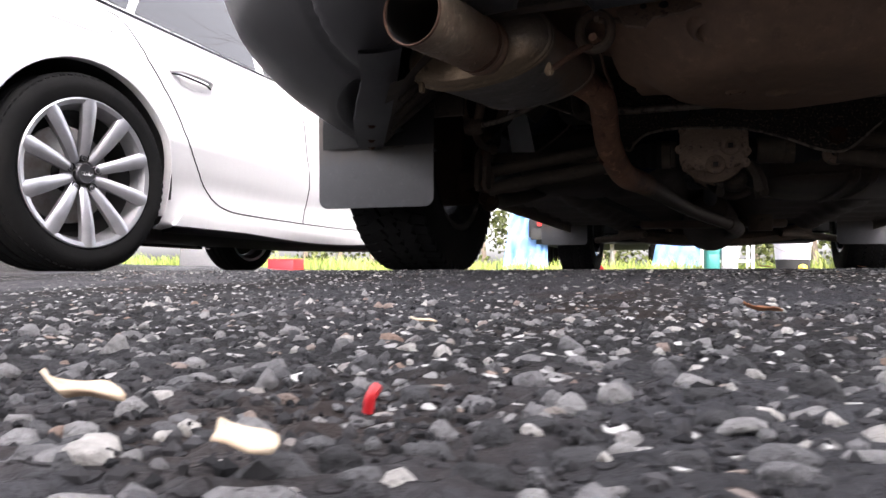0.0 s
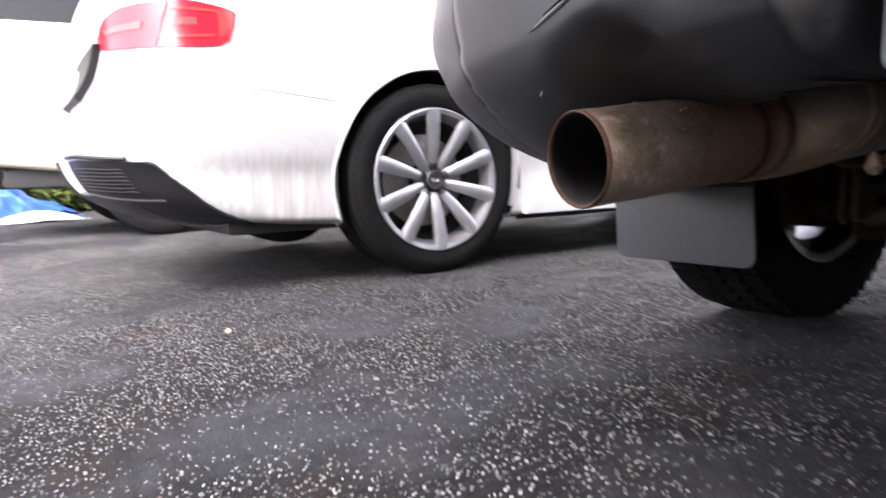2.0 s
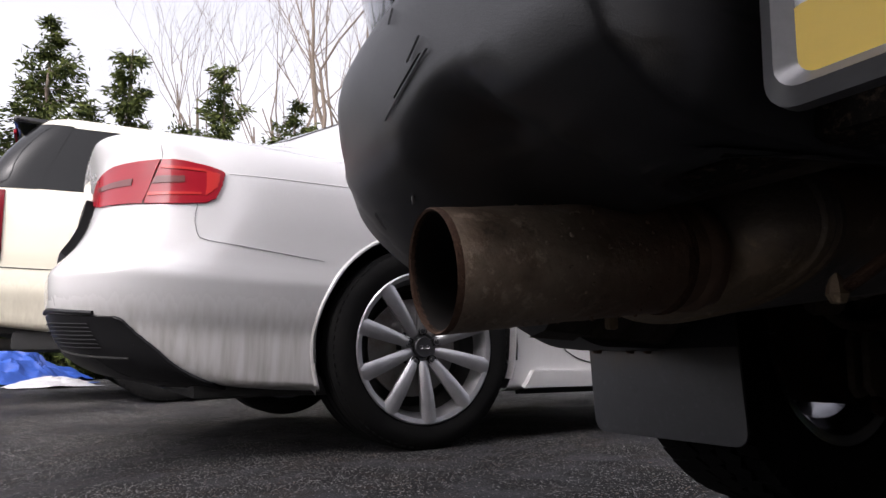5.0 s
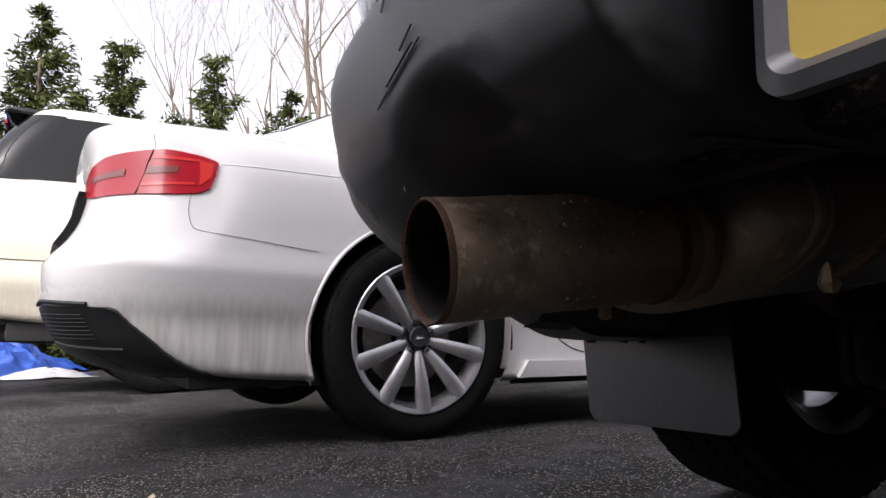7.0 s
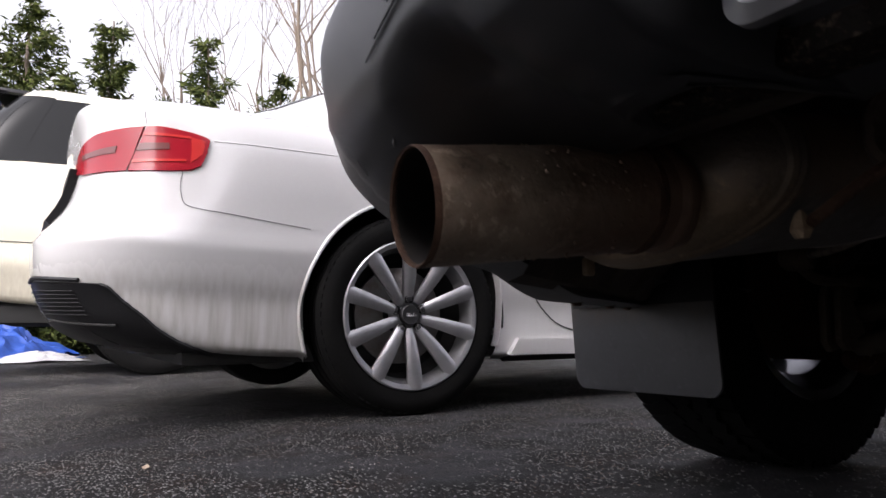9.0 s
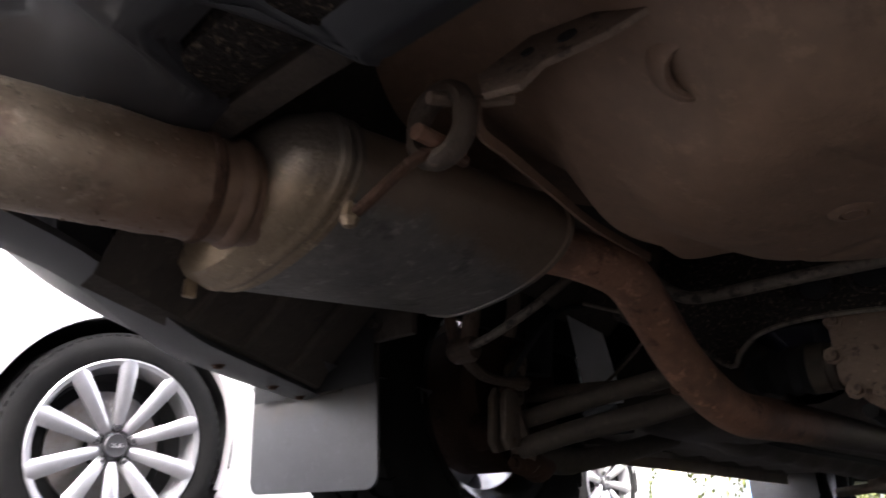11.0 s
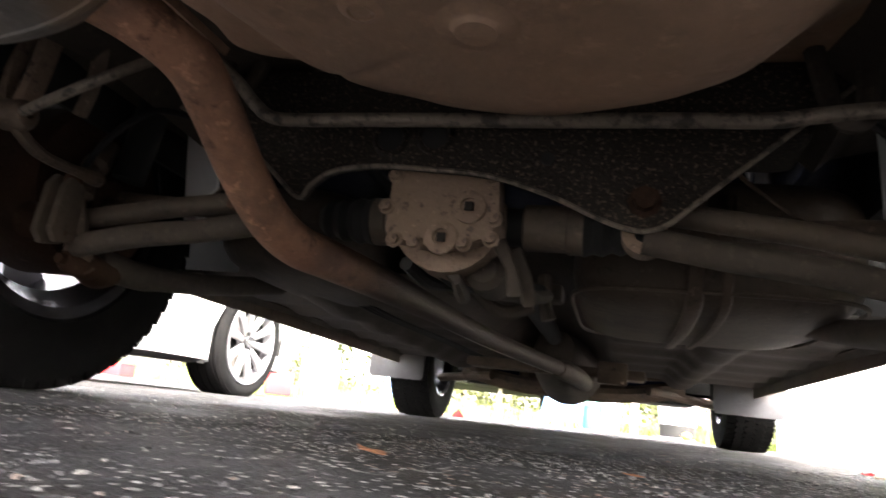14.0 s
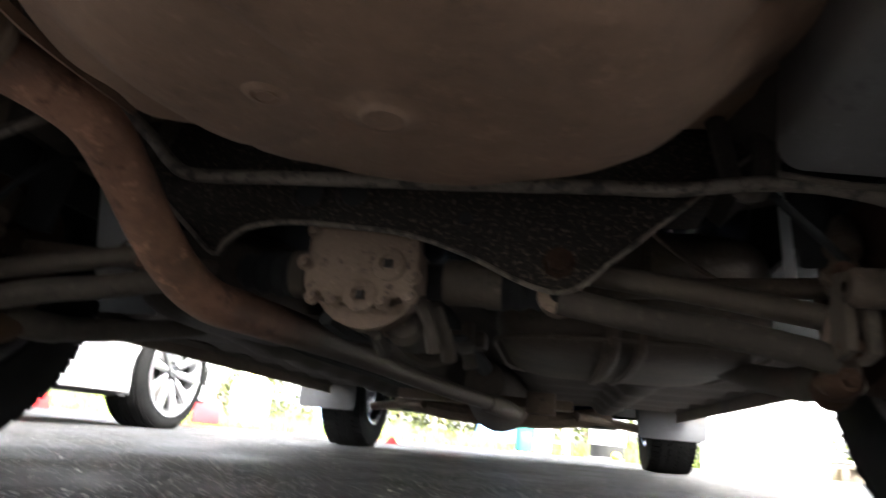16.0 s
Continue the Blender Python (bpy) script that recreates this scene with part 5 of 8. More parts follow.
def build_bumper(car):
    bm = grid_mesh(bumper_grid(1))
    b2 = grid_mesh(bumper_grid(-1), flip=True)
    me = bpy.data.meshes.new("tmp")
    b2.to_mesh(me)
    b2.free()
    bm.from_mesh(me)
    bpy.data.meshes.remove(me)
    bmesh.ops.remove_doubles(bm, verts=[v for v in bm.verts if abs(v.co.x) < 1e-3], dist=2e-3)
    bmesh.ops.recalc_face_normals(bm, faces=bm.faces)
    if sum(f.normal.y for f in bm.faces) > 0:
        bmesh.ops.reverse_faces(bm, faces=bm.faces)
    ob = part("rear_bumper", bm, M["plastic"], car, "scuffed dark grey plastic rear bumper", angle=70)
    # scuffs
    rs = random.Random(3)

    def scuff(x, z, dx, dz, w, mt="scratch"):
        p = [Vector((x + dx * t, -1.0, z + dz * t)) for t in (0, 0.35, 0.7, 1)]
        deps = []
        for q in p:
            hit, loc, nor, _ = ob.ray_cast(Vector((q.x, -1.4, q.z)), Vector((0, 1, 0)))
            deps.append((loc if hit else q, nor if hit else Vector((0, -1, 0))))
        b = bmesh.new()
        prev = None
        for k, (loc, nor) in enumerate(deps):
            s = w * (0.25, 1.0, 0.8, 0.2)[k] * (0.8 + 0.4 * rs.random())
            side = nor.cross(Vector((dx, 0, dz))).normalized()
            cur = [b.verts.new(loc + nor * 0.0012 + side * s), b.verts.new(loc + nor * 0.0025), b.verts.new(loc + nor * 0.0012 - side * s * 0.8)]
            if prev:
                b.faces.new((prev[0], prev[1], cur[1], cur[0]))
                b.faces.new((prev[1], prev[2], cur[2], cur[1]))
            prev = cur
        bmesh.ops.recalc_face_normals(b, faces=b.faces)
        if sum(f.normal.y for f in b.faces) > 0:
            bmesh.ops.reverse_faces(b, faces=b.faces)
        part("scuff", b, M[mt], ob, "pale scrape" if mt == "scratch" else "dark gouge")
    for a in ((-0.405, 0.449, 0.075, 0.022, 0.0022), (-0.36, 0.474, 0.02, 0.010, 0.0015), (-0.215, 0.50, 0.014, 0.004, 0.0016), (-0.39, 0.515, 0.006, 0.010, 0.0015), (-0.44, 0.40, 0.010, 0.004, 0.002), (-0.52, 0.395, 0.006, 0.012, 0.002)):
        scuff(*a)
    scuff(-0.385, 0.4585, 0.045, 0.0135, 0.0010, "void")
    return ob


def build_plate(car):
    """Number plate in its bright frame; the number is drawn as plain bars."""
    p = new("number_plate")
    p.parent = car
    p.matrix_basis = pose(0.014, -0.940, 0.458, 86, 0, 0)
    p["label"] = "white number plate with yellow foot in a bright metal frame"
    part("plate_sheet", slab(rounded(0.302, 0.152, 0.010), 0.002), M["plate_white"], p)
    fr = bmesh.new()
    o = rounded(0.318, 0.168, 0.014)
    i = rounded(0.290, 0.142, 0.008)
    n = len(o)
    a = [fr.verts.new((x, y, 0.004)) for x, y in o]
    b = [fr.verts.new((x, y, 0.008)) for x, y in [((u[0] + v[0]) / 2, (u[1] + v[1]) / 2) for u, v in zip(o, i)]]
    c = [fr.verts.new((x, y, 0.002)) for x, y in i]
    d = [fr.verts.new((x, y, -0.003)) for x, y in o]
    for k in range(n):
        q = (k + 1) % n
        fr.faces.new((a[k], a[q], b[q], b[k]))
        fr.faces.new((b[k], b[q], c[q], c[k]))
        fr.faces.new((d[k], d[q], a[q], a[k]))
    bmesh.ops.recalc_face_normals(fr, faces=fr.faces)
    part("plate_frame", fr, M["plate_frame"], p, "bright metal plate frame")
    part("yellow_band", slab(rounded(0.298, 0.034, 0.007), 0.001, Matrix.Translation((0, -0.0575, 0.0017))), M["plate_yellow"], p)
    part("navy_band", slab(rounded(0.288, 0.022, 0.004), 0.001, Matrix.Translation((0, 0.060, 0.0017))), M["plate_navy"], p)
    for x in (-0.117, -0.083, -0.047, 0.014, 0.050, 0.086, 0.122):
        part("number_bar", slab(rounded(0.020, 0.066, 0.004), 0.0014, Matrix.Translation((x, 0.004, 0.0018))), M["plate_navy"], p, "dark blue number bar")
    part("number_dot", slab(rounded(0.013, 0.014, 0.003), 0.0014, Matrix.Translation((-0.016, 0.004, 0.0018))), M["plate_navy"], p)
    for word, size, x, y, mt in (("visitPA.com", 0.020, 0.0, -0.0605, "plate_navy"), ("PENNSYLVANIA", 0.0185, 0.0, 0.0545, "plate_white")):
        cu = bpy.data.curves.new("plate_word", "FONT")
        cu.body, cu.size, cu.align_x = word, size, "CENTER"
        cu.extrude = 0.0003
        cu.materials.append(M[mt])
        w = new("plate_word", cu)
        w.parent = p
        w.matrix_basis = Matrix.Translation((x, y, 0.0027))
    for x in (-0.089, 0.089):
        for y, mt in ((-0.0565, "plate_yellow"), (0.061, "steel")):
            s = part("plate_screw", lathe([(0.001, 0.009), (0.004, 0.009), (0.006, 0.005), (0.0045, 0.002)], 14, "z", cap=True), M[mt], p)
            s.matrix_basis = Matrix.Translation((x, y, 0.0015))
    part("plate_lamp_ledge", box(0, 0.105, -0.004, 0.30, 0.03, 0.03, bevel=0.006), M["trim"], p)


def mud_flap(car, x0, x1, y, z0, z1, lean=3.0):
    w, h = abs(x1 - x0), z1 - z0
    o = rounded(w, h, 0.022, 5, (1, 0, 0, 1))
    m = Matrix.Translation(((x0 + x1) / 2, y, (z0 + z1) / 2)) @ Matrix.Rotation(radians(90 + lean), 4, "X")
    return part("mud_flap", slab(o, 0.005, m, 0.0012), M["flap"], car, "grey rubber mud flap")


def bolt_into(bm, c, axis, r=0.009, h=0.012):
    q = Vector(axis).normalized().to_track_quat("Z", "Y").to_matrix().to_4x4()
    n0 = len(bm.verts)
    lathe_into(bm, [(0, 0.0005), (0, r * 1.5), (h * 0.25, r * 1.5), (h * 0.26, r), (h, r * 0.95), (h * 1.02, 0.0005)], 8, "z")
    bm.verts.ensure_lookup_table()
    bmesh.ops.transform(bm, matrix=Matrix.Translation(c) @ q, verts=bm.verts[n0:])


def build_exhaust(car):
    ex = new("exhaust")
    ex.parent = car
    ex["label"] = "rusty exhaust with oval muffler and wide tailpipe tip"
    # tip: a wide open tube with a thin rusted lip
    a, b = Vector((-0.371, -0.980, 0.336)), Vector((-0.3478, -0.797, 0.3539))
    d = (b - a).normalized()
    q = d.to_track_quat("Z", "Y").to_matrix().to_4x4()
    L = (b - a).length
    m = Matrix.Translation(a) @ q
    rs = random.Random(8)

    def placed(bm):
        bmesh.ops.transform(bm, matrix=m, verts=bm.verts)
        return bm
    outer = lathe_into(bmesh.new(), [(0.003 + (L - 0.003) * k / 60, 0.0425) for k in range(61)], 90, "z")
    for v in outer.verts:
        w = Vector((v.co.x, v.co.y, 0))
        if w.length > 0:
            v.co += w.normalized() * (0.0008 * noise.noise(Vector((v.co.x * 60, v.co.y * 60, v.co.z * 60))) + 0.0007 * noise.noise(Vector((v.co.x * 190, v.co.y * 190, v.co.z * 190))) * smooth01((v.co.z - 0.05) / 0.08))
    part("tailpipe_tip", placed(outer), M["tip"], ex, "brown heat-stained tailpipe tip")
    part("tip_lip", placed(lathe([(0.004, 0.0427), (0.001, 0.0427), (-0.0008, 0.0417), (0.0005, 0.0403), (0.004, 0.0398)], 56, "z")), M["rust"], ex, "rusted tailpipe lip")
    part("tip_inside", placed(lathe([(0.003, 0.0399), (L * 0.55, 0.0395), (L * 0.9, 0.033), (L * 0.9, 0.001)], 40, "z")), M["soot"], ex)
    blobs = bmesh.new()
    for k in range(170):
        t, an = L * (0.30 + 0.62 * rs.random()), 6.283 * rs.random()
        r = 0.0007 + 0.0013 * rs.random() ** 2
        t0 = bmesh.new()
        bmesh.ops.create_icosphere(t0, subdivisions=1, radius=r)
        bmesh.ops.translate(t0, vec=(0.0425 * math.cos(an), 0.0425 * math.sin(an), t), verts=t0.verts)
        me = bpy.data.meshes.new("tmp")
        t0.to_mesh(me)
        t0.free()
        blobs.from_mesh(me)
        bpy.data.meshes.remove(me)
    part("blister_crust", placed(blobs), M["tip"], ex)["kind"] = "stuff"
    part("tip_weld", placed(lathe([(L - 0.004, 0.042), (L - 0.001, 0.0445), (L + 0.004, 0.0445), (L + 0.008, 0.041)], 48, "z")), M["rust"], ex, "rusted weld bead")
    part("tip_neck", placed(lathe([(L, 0.0415), (L + 0.020, 0.0410), (L + 0.023, 0.0440), (L + 0.027, 0.0452), (L + 0.031, 0.0440), (L + 0.034, 0.0412), (L + 0.068, 0.0410)], 48, "z")), M["tip"], ex)
    # muffler
    c0, c1 = Vector((-0.367, -0.738, 0.365)), Vector((-0.345, -0.43, 0.400))
    ax = (c1 - c0).normalized()
    ll = (c1 - c0).length
    side = Vector((math.cos(radians(7)), 0, math.sin(radians(7))))
    side = (side - ax * side.dot(ax)).normalized()
    upv = side.cross(ax).normalized()
    if upv.z < 0:
        upv = -upv

    def oval(prof, seg=56, ea=0.122, eb=0.0548):
        bm = bmesh.new()
        rings = []
        for t, s in prof:
            ring = []
            for k in range(seg):
                an = 2 * math.pi * k / seg
                cx, sx = math.cos(an), math.sin(an)
                u = math.copysign(abs(cx) ** 0.85, cx) * ea * s
                v = math.copysign(abs(sx) ** 0.85, sx) * (eb - ea * (1 - s) * 0.4 if s < 1 else eb * s)
                ring.append(bm.verts.new(c0 + ax * t + side * u + upv * v))
            rings.append(ring)
        for r0, r1 in zip(rings, rings[1:]):
            for k in range(seg):
                bm.faces.new((r0[k], r0[(k + 1) % seg], r1[(k + 1) % seg], r1[k]))
        bm.faces.new(rings[0][::-1])
        bm.faces.new(rings[-1])
        bmesh.ops.recalc_face_normals(bm, faces=bm.faces)
        return bm
    part("muffler_can", oval([(0.012, 0.985), (0.018, 1.0), (ll * 0.5, 1.0), (ll - 0.012, 1.0), (ll, 0.99)]), M["muffler"], ex, "stained grey muffler can")
    part("muffler_cap", oval([(-0.022, 0.40), (-0.022, 0.70), (-0.019, 0.84), (-0.010, 0.94), (0.002, 0.985), (0.006, 1.0), (0.008, 1.03), (0.013, 1.045), (0.016, 1.03), (0.017, 1.01), (0.021, 1.01), (0.023, 1.035), (0.028, 1.035), (0.030, 1.0)]), M["muffler_cap"], ex, "pale worn muffler end cap")
    part("muffler_cap", oval([(ll - 0.012, 1.0), (ll - 0.011, 1.03), (ll - 0.004, 1.03), (ll, 0.985), (ll + 0.014, 0.86), (ll + 0.018, 0.6)]), M["muffler"], ex)
    part("muffler_lug", box(-0.462, -0.732, 0.313, 0.008, 0.012, 0.018, bevel=0.003), M["muffler_cap"], ex)
    part("weld_lump", lathe([(-0.010, 0.001), (-0.009, 0.005), (-0.003, 0.008), (0.003, 0.0065), (0.009, 0.004), (0.012, 0.001)], 7, "z", (-0.247, -0.728, 0.322)), M["muffler_cap"], ex, "pale weld lump")
    part("hanger_rod", tube(curve([(-0.250, -0.730, 0.318), (-0.236, -0.724, 0.328), (-0.204, -0.716, 0.350), (-0.188, -0.712, 0.357), (-0.180, -0.700, 0.362), (-0.180, -0.675, 0.364)]), 0.0048, 10), M["rust"], ex, "rusted hanger rod")
    # front pipe
    pts = curve([(-0.285, -0.435, 0.400), (-0.250, -0.385, 0.392), (-0.226, -0.33, 0.377), (-0.226, -0.27, 0.350), (-0.228, -0.20, 0.308), (-0.216, -0.14, 0.266), (-0.202, -0.08, 0.245), (-0.183, 0.0, 0.243), (-0.157, 0.14, 0.242), (-0.129, 0.34, 0.240), (-0.058, 0.68, 0.226), (0.070, 1.09, 0.208)], 8)
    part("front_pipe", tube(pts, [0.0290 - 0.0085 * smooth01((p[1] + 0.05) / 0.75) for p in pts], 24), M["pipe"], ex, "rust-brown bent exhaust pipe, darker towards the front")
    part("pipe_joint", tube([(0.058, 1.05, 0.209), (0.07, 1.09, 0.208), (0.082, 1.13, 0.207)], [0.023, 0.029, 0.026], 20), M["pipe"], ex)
    # thin steel tube put in to draw the highlight line below the pipe
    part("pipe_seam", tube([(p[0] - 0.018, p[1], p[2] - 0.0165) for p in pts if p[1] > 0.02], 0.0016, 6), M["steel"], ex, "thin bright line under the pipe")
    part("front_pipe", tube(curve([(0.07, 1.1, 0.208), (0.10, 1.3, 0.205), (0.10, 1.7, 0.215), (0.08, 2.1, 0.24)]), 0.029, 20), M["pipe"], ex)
    part("pipe_bracket", box(-0.245, -0.165, 0.285, 0.012, 0.03, 0.045, bevel=0.003), M["rust"], ex)
    return ex


def smooth_prof(prof):
    """Points between those of a turned profile."""
    out = []
    for (r0, z0), (r1, z1) in zip(prof, prof[1:]):
        for k in range(3):
            out.append((r0 + (r1 - r0) * k / 3, z0 + (z1 - z0) * k / 3))
    return out + [prof[-1]]


def build_underside(car):
    P = lambda name, bm, mt, label="", **k: part(name, bm, M[mt], car, label, **k)  # noqa: E731
    # rear floor and spare wheel well
    xs, ys = np.linspace(-0.72, 0.72, 60), np.linspace(-0.90, 0.20, 46)
    Z = np.array([[(x, y, 0.505 + 0.012 * math.sin(x * 22) * (1 if y > -0.1 else 0.3) + 0.006 * noise.noise(Vector((x * 7, y * 7, 0)))) for x in xs] for y in ys])
    P("rear_floor", grid_mesh(Z), "liner", "dusty dark rear floor")
    cx, cy = 0.10, -0.435
    prof = [(0.0005, 0.328), (0.06, 0.3285), (0.12, 0.3295), (0.165, 0.332), (0.200, 0.341), (0.227, 0.357), (0.250, 0.380), (0.275, 0.404), (0.300, 0.424), (0.322, 0.442), (0.345, 0.460), (0.365, 0.474), (0.40, 0.482), (0.46, 0.488)]
    seg = 220
    rows = []
    prof = smooth_prof(prof)
    for r, z in prof:
        ring = []
        for k in range(seg + 1):
            a = 2 * math.pi * k / seg
            dent = 0.012 * max(0.0, noise.noise(Vector((math.cos(a) * 1.6, math.sin(a) * 1.6, r * 6)))) * smooth01((r - 0.1) / 0.15)
            flute = 0.016 * smooth01((r - 0.19) / 0.08) * max(0.0, math.cos(a * 6 + 0.6)) ** 5
            for a0 in (-2.0, 2.6):
                da = math.atan2(math.sin(a - a0), math.cos(a - a0)) * r
                dent += 0.0028 * math.exp(-(da / 0.007) ** 2) * smooth01((r - 0.06) / 0.03) * smooth01((0.24 - r) / 0.03)
            rr = (r - flute) * (1 - 0.03 * max(0.0, math.cos(a + 2.08)) ** 1.5 * smooth01((r - 0.1) / 0.1))
            rr *= 1 + 0.09 * max(0.0, math.cos(a - 0.25)) ** 2 * smooth01((r - 0.1) / 0.1)
            rr *= 1 - 0.24 * max(0.0, math.sin(a - 0.45)) ** 1.5 * smooth01((r - 0.08) / 0.1)
            lobe = math.exp(-((a - 2.95) / 0.50) ** 2) * smooth01((0.315 - r) / 0.03) * smooth01((r - 0.20) / 0.02)
            ring.append((cx + rr * math.cos(a), cy + rr * math.sin(a), z + dent - lobe * max(0.0, z - 0.362)))
        rows.append(ring)
    well = grid_mesh(np.array(rows), flip=True)
    bmesh.ops.remove_doubles(well, verts=well.verts, dist=1e-4)
    wl_ = P("spare_wheel_well", well, "underbody", "dusty brown spare wheel well", angle=60)
    for (x, y, r, h) in ((0.112, -0.443, 0.0180, 0.0045), (0.030, -0.470, 0.009, 0.0002)):
        pl = lathe([(0.004, r * 2.1), (0.0005, r * 2.0), (-0.0015, r * 1.7), (-0.0025, r * 1.15), (-h, r * 1.02), (-h - 0.0025, r * 0.9), (-h - 0.0030, 0.001)], 32, "z")
        ob = part("drain_plug", pl, M["underbody"], wl_, "round drain plug")
        ob.matrix_basis = Matrix.Translation((x, y, 0.329))
    # towing eye and hole ring near the tail
    hole = lathe([(0.014, 0.034), (0.004, 0.029), (-0.004, 0.0225), (-0.005, 0.0195), (-0.002, 0.017), (0.012, 0.016), (0.013, 0.001)], 32, "z")
    bmesh.ops.transform(hole, matrix=Matrix.Translation((-0.014, -0.640, 0.386)) @ Matrix.Rotation(radians(-30), 4, "X"), verts=hole.verts)
    P("pressed_hole", hole, "underbody", "pressed drain hole")
    # tail panel behind the bumper
    P("tail_panel", box(0.0, -0.80, 0.45, 1.16, 0.03, 0.12, bevel=0.008), "liner")
    P("bumper_beam", box(0.0, -0.845, 0.42, 1.06, 0.05, 0.07, bevel=0.012), "crossmember", "black bumper beam")
    for s in (1, -1):
        P("frame_rail", tube([(s * 0.50, -0.87, 0.455), (s * 0.49, -0.5, 0.46), (s * 0.47, -0.2, 0.50), (s * 0.47, 0.1, 0.48)], 0.05, 4), "liner", "dusty frame rail")
    # flange beside the well
    fg = bmesh.new()
    line = curve([(-0.158, -0.690, 0.392), (-0.172, -0.667, 0.384), (-0.190, -0.607, 0.398), (-0.198, -0.520, 0.396), (-0.202, -0.440, 0.391), (-0.206, -0.302, 0.397)], 8)
    prev = None
    for p in line:
        cur = [fg.verts.new(p), fg.verts.new(p + Vector((0.003, 0, 0))), fg.verts.new(p + Vector((0.003, 0.004, 0.011))), fg.verts.new(p + Vector((0, 0.004, 0.011)))]
        if prev:
            for k in range(4):
                fg.faces.new((prev[k], prev[(k + 1) % 4], cur[(k + 1) % 4], cur[k]))
        prev = cur
    bmesh.ops.recalc_face_normals(fg, faces=fg.faces)
    P("heat_shield_flange", fg, "underbody", "bare edged heat shield flange", smooth=False)
    # rubber hanger with its bracket
    rg = bmesh.new()
    n = 40
    for ring_c, R0, R1 in (((-0.180, -0.702, 0.383), 0.0225, 0.0085),):
        rings = []
        for k in range(n):
            a = 2 * math.pi * k / n
            rr = R0 * (1.0 + 0.22 * abs(math.sin(a)))
            c = Vector(ring_c) + Vector((math.cos(a) * rr, 0, math.sin(a) * rr))
            rad = Vector((math.cos(a), 0, math.sin(a)))
            rings.append([rg.verts.new(c + rad * R1 * math.cos(t) + Vector((0, 1, 0)) * R1 * 1.2 * math.sin(t)) for t in [2 * math.pi * q / 10 for q in range(10)]])
        for k in range(n):
            r0, r1 = rings[k], rings[(k + 1) % n]
            for q in range(10):
                rg.faces.new((r0[q], r0[(q + 1) % 10], r1[(q + 1) % 10], r1[q]))
    bmesh.ops.recalc_face_normals(rg, faces=rg.faces)
    hg = P("rubber_hanger", rg, "arm", "dusty rubber exhaust hanger")
    part("hanger_pin", tube([(-0.180, -0.728, 0.366), (-0.180, -0.680, 0.369)], 0.0065, 10), M["pipe"], hg)
    part("hanger_pin", tube([(-0.176, -0.720, 0.396), (-0.165, -0.69, 0.402), (-0.145, -0.66, 0.412)], 0.005, 10), M["cast"], hg)
    bk = bmesh.new()
    o = [(-0.045, 0.0), (-0.030, -0.034), (0.0, -0.040), (0.012, -0.018), (0.055, -0.010), (0.095, 0.012), (0.060, 0.030), (-0.010, 0.034)]
    slab_m = Matrix.Translation((-0.105, -0.690, 0.412)) @ Matrix.Rotation(radians(62), 4, "X") @ Matrix.Rotation(radians(6), 4, "Y")
    br = P("hanger_bracket", slab(o, 0.006, slab_m, 0.0015), "cast", "pale dusty hanger bracket")
    bk.free()
    for u, v, r in ((-0.004, 0.004, 0.005), (0.026, 0.006, 0.007)):
        hb = lathe([(-0.0045, 0.0005), (-0.0045, r), (0.0045, r), (0.0045, 0.0005)], 16, "z", (u, v, 0))
        bmesh.ops.transform(hb, matrix=slab_m, verts=hb.verts)
        part("bracket_hole", hb, M["void"], br)
    # crossmember plate with its arched lower edge
    low = [(-0.40, 0.43), (-0.30, 0.385), (-0.235, 0.335), (-0.192, 0.300), (-0.176, 0.318), (-0.148, 0.338), (-0.089, 0.346), (-0.015, 0.343), (0.059, 0.336), (0.133, 0.314), (0.191, 0.288), (0.222, 0.277), (0.247, 0.274), (0.272, 0.284), (0.310, 0.318), (0.40, 0.397), (0.46, 0.45)]
    low = [(q[0], q[1]) for q in curve([(u, v, 0) for u, v in low], 4)]
    o = low + [(0.46, 0.485), (-0.40, 0.485)]
    mm = Matrix(((1, 0, 0, 0), (0, 0, 1, -0.105), (0, 1, 0, 0), (0, 0, 0, 1)))
    xm = P("crossmember", slab(o, 0.012, mm, 0.002), "crossmember", "flaking black painted crossmember plate", angle=30)
    part("crossmember_edge", tube([(x, -0.114, z) for x, z in low], 0.0032, 6), M["worn_bar"], xm)
    P("crossmember_box", box(0.03, -0.03, 0.435, 0.80, 0.13, 0.07, bevel=0.02), "crossmember")
    bh = bmesh.new()
    bolt_into(bh, (0.244, -0.1115, 0.309), (0, -1, 0), 0.013, 0.016)
    part("link_bolt", bh, M["drum"], xm, "rusted link bolt")
    part("bolt_boss", lathe([(-0.1305, 0.001), (-0.1305, 0.024), (-0.126, 0.028), (-0.112, 0.030)], 28, "y", (0.244, 0.018, 0.309)), M["crossmember"], xm)
    for x, z in ((0.130, 0.360), (-0.075, 0.385), (-0.015, 0.388)):
        part("access_hole", lathe([(-0.114, 0.0005), (-0.1145, 0.008 if x > 0.1 else 0.017), (-0.110, 0.0085 if x > 0.1 else 0.018)], 20, "y", (x, 0, z)), M["void"], xm)
        if x < 0.1:
            part("hole_rim", lathe([(-0.111, 0.0165), (-0.1165, 0.0180), (-0.1175, 0.0205), (-0.1150, 0.0235), (-0.111, 0.0250)], 28, "y", (x, 0, z)), M["crossmember"], xm)
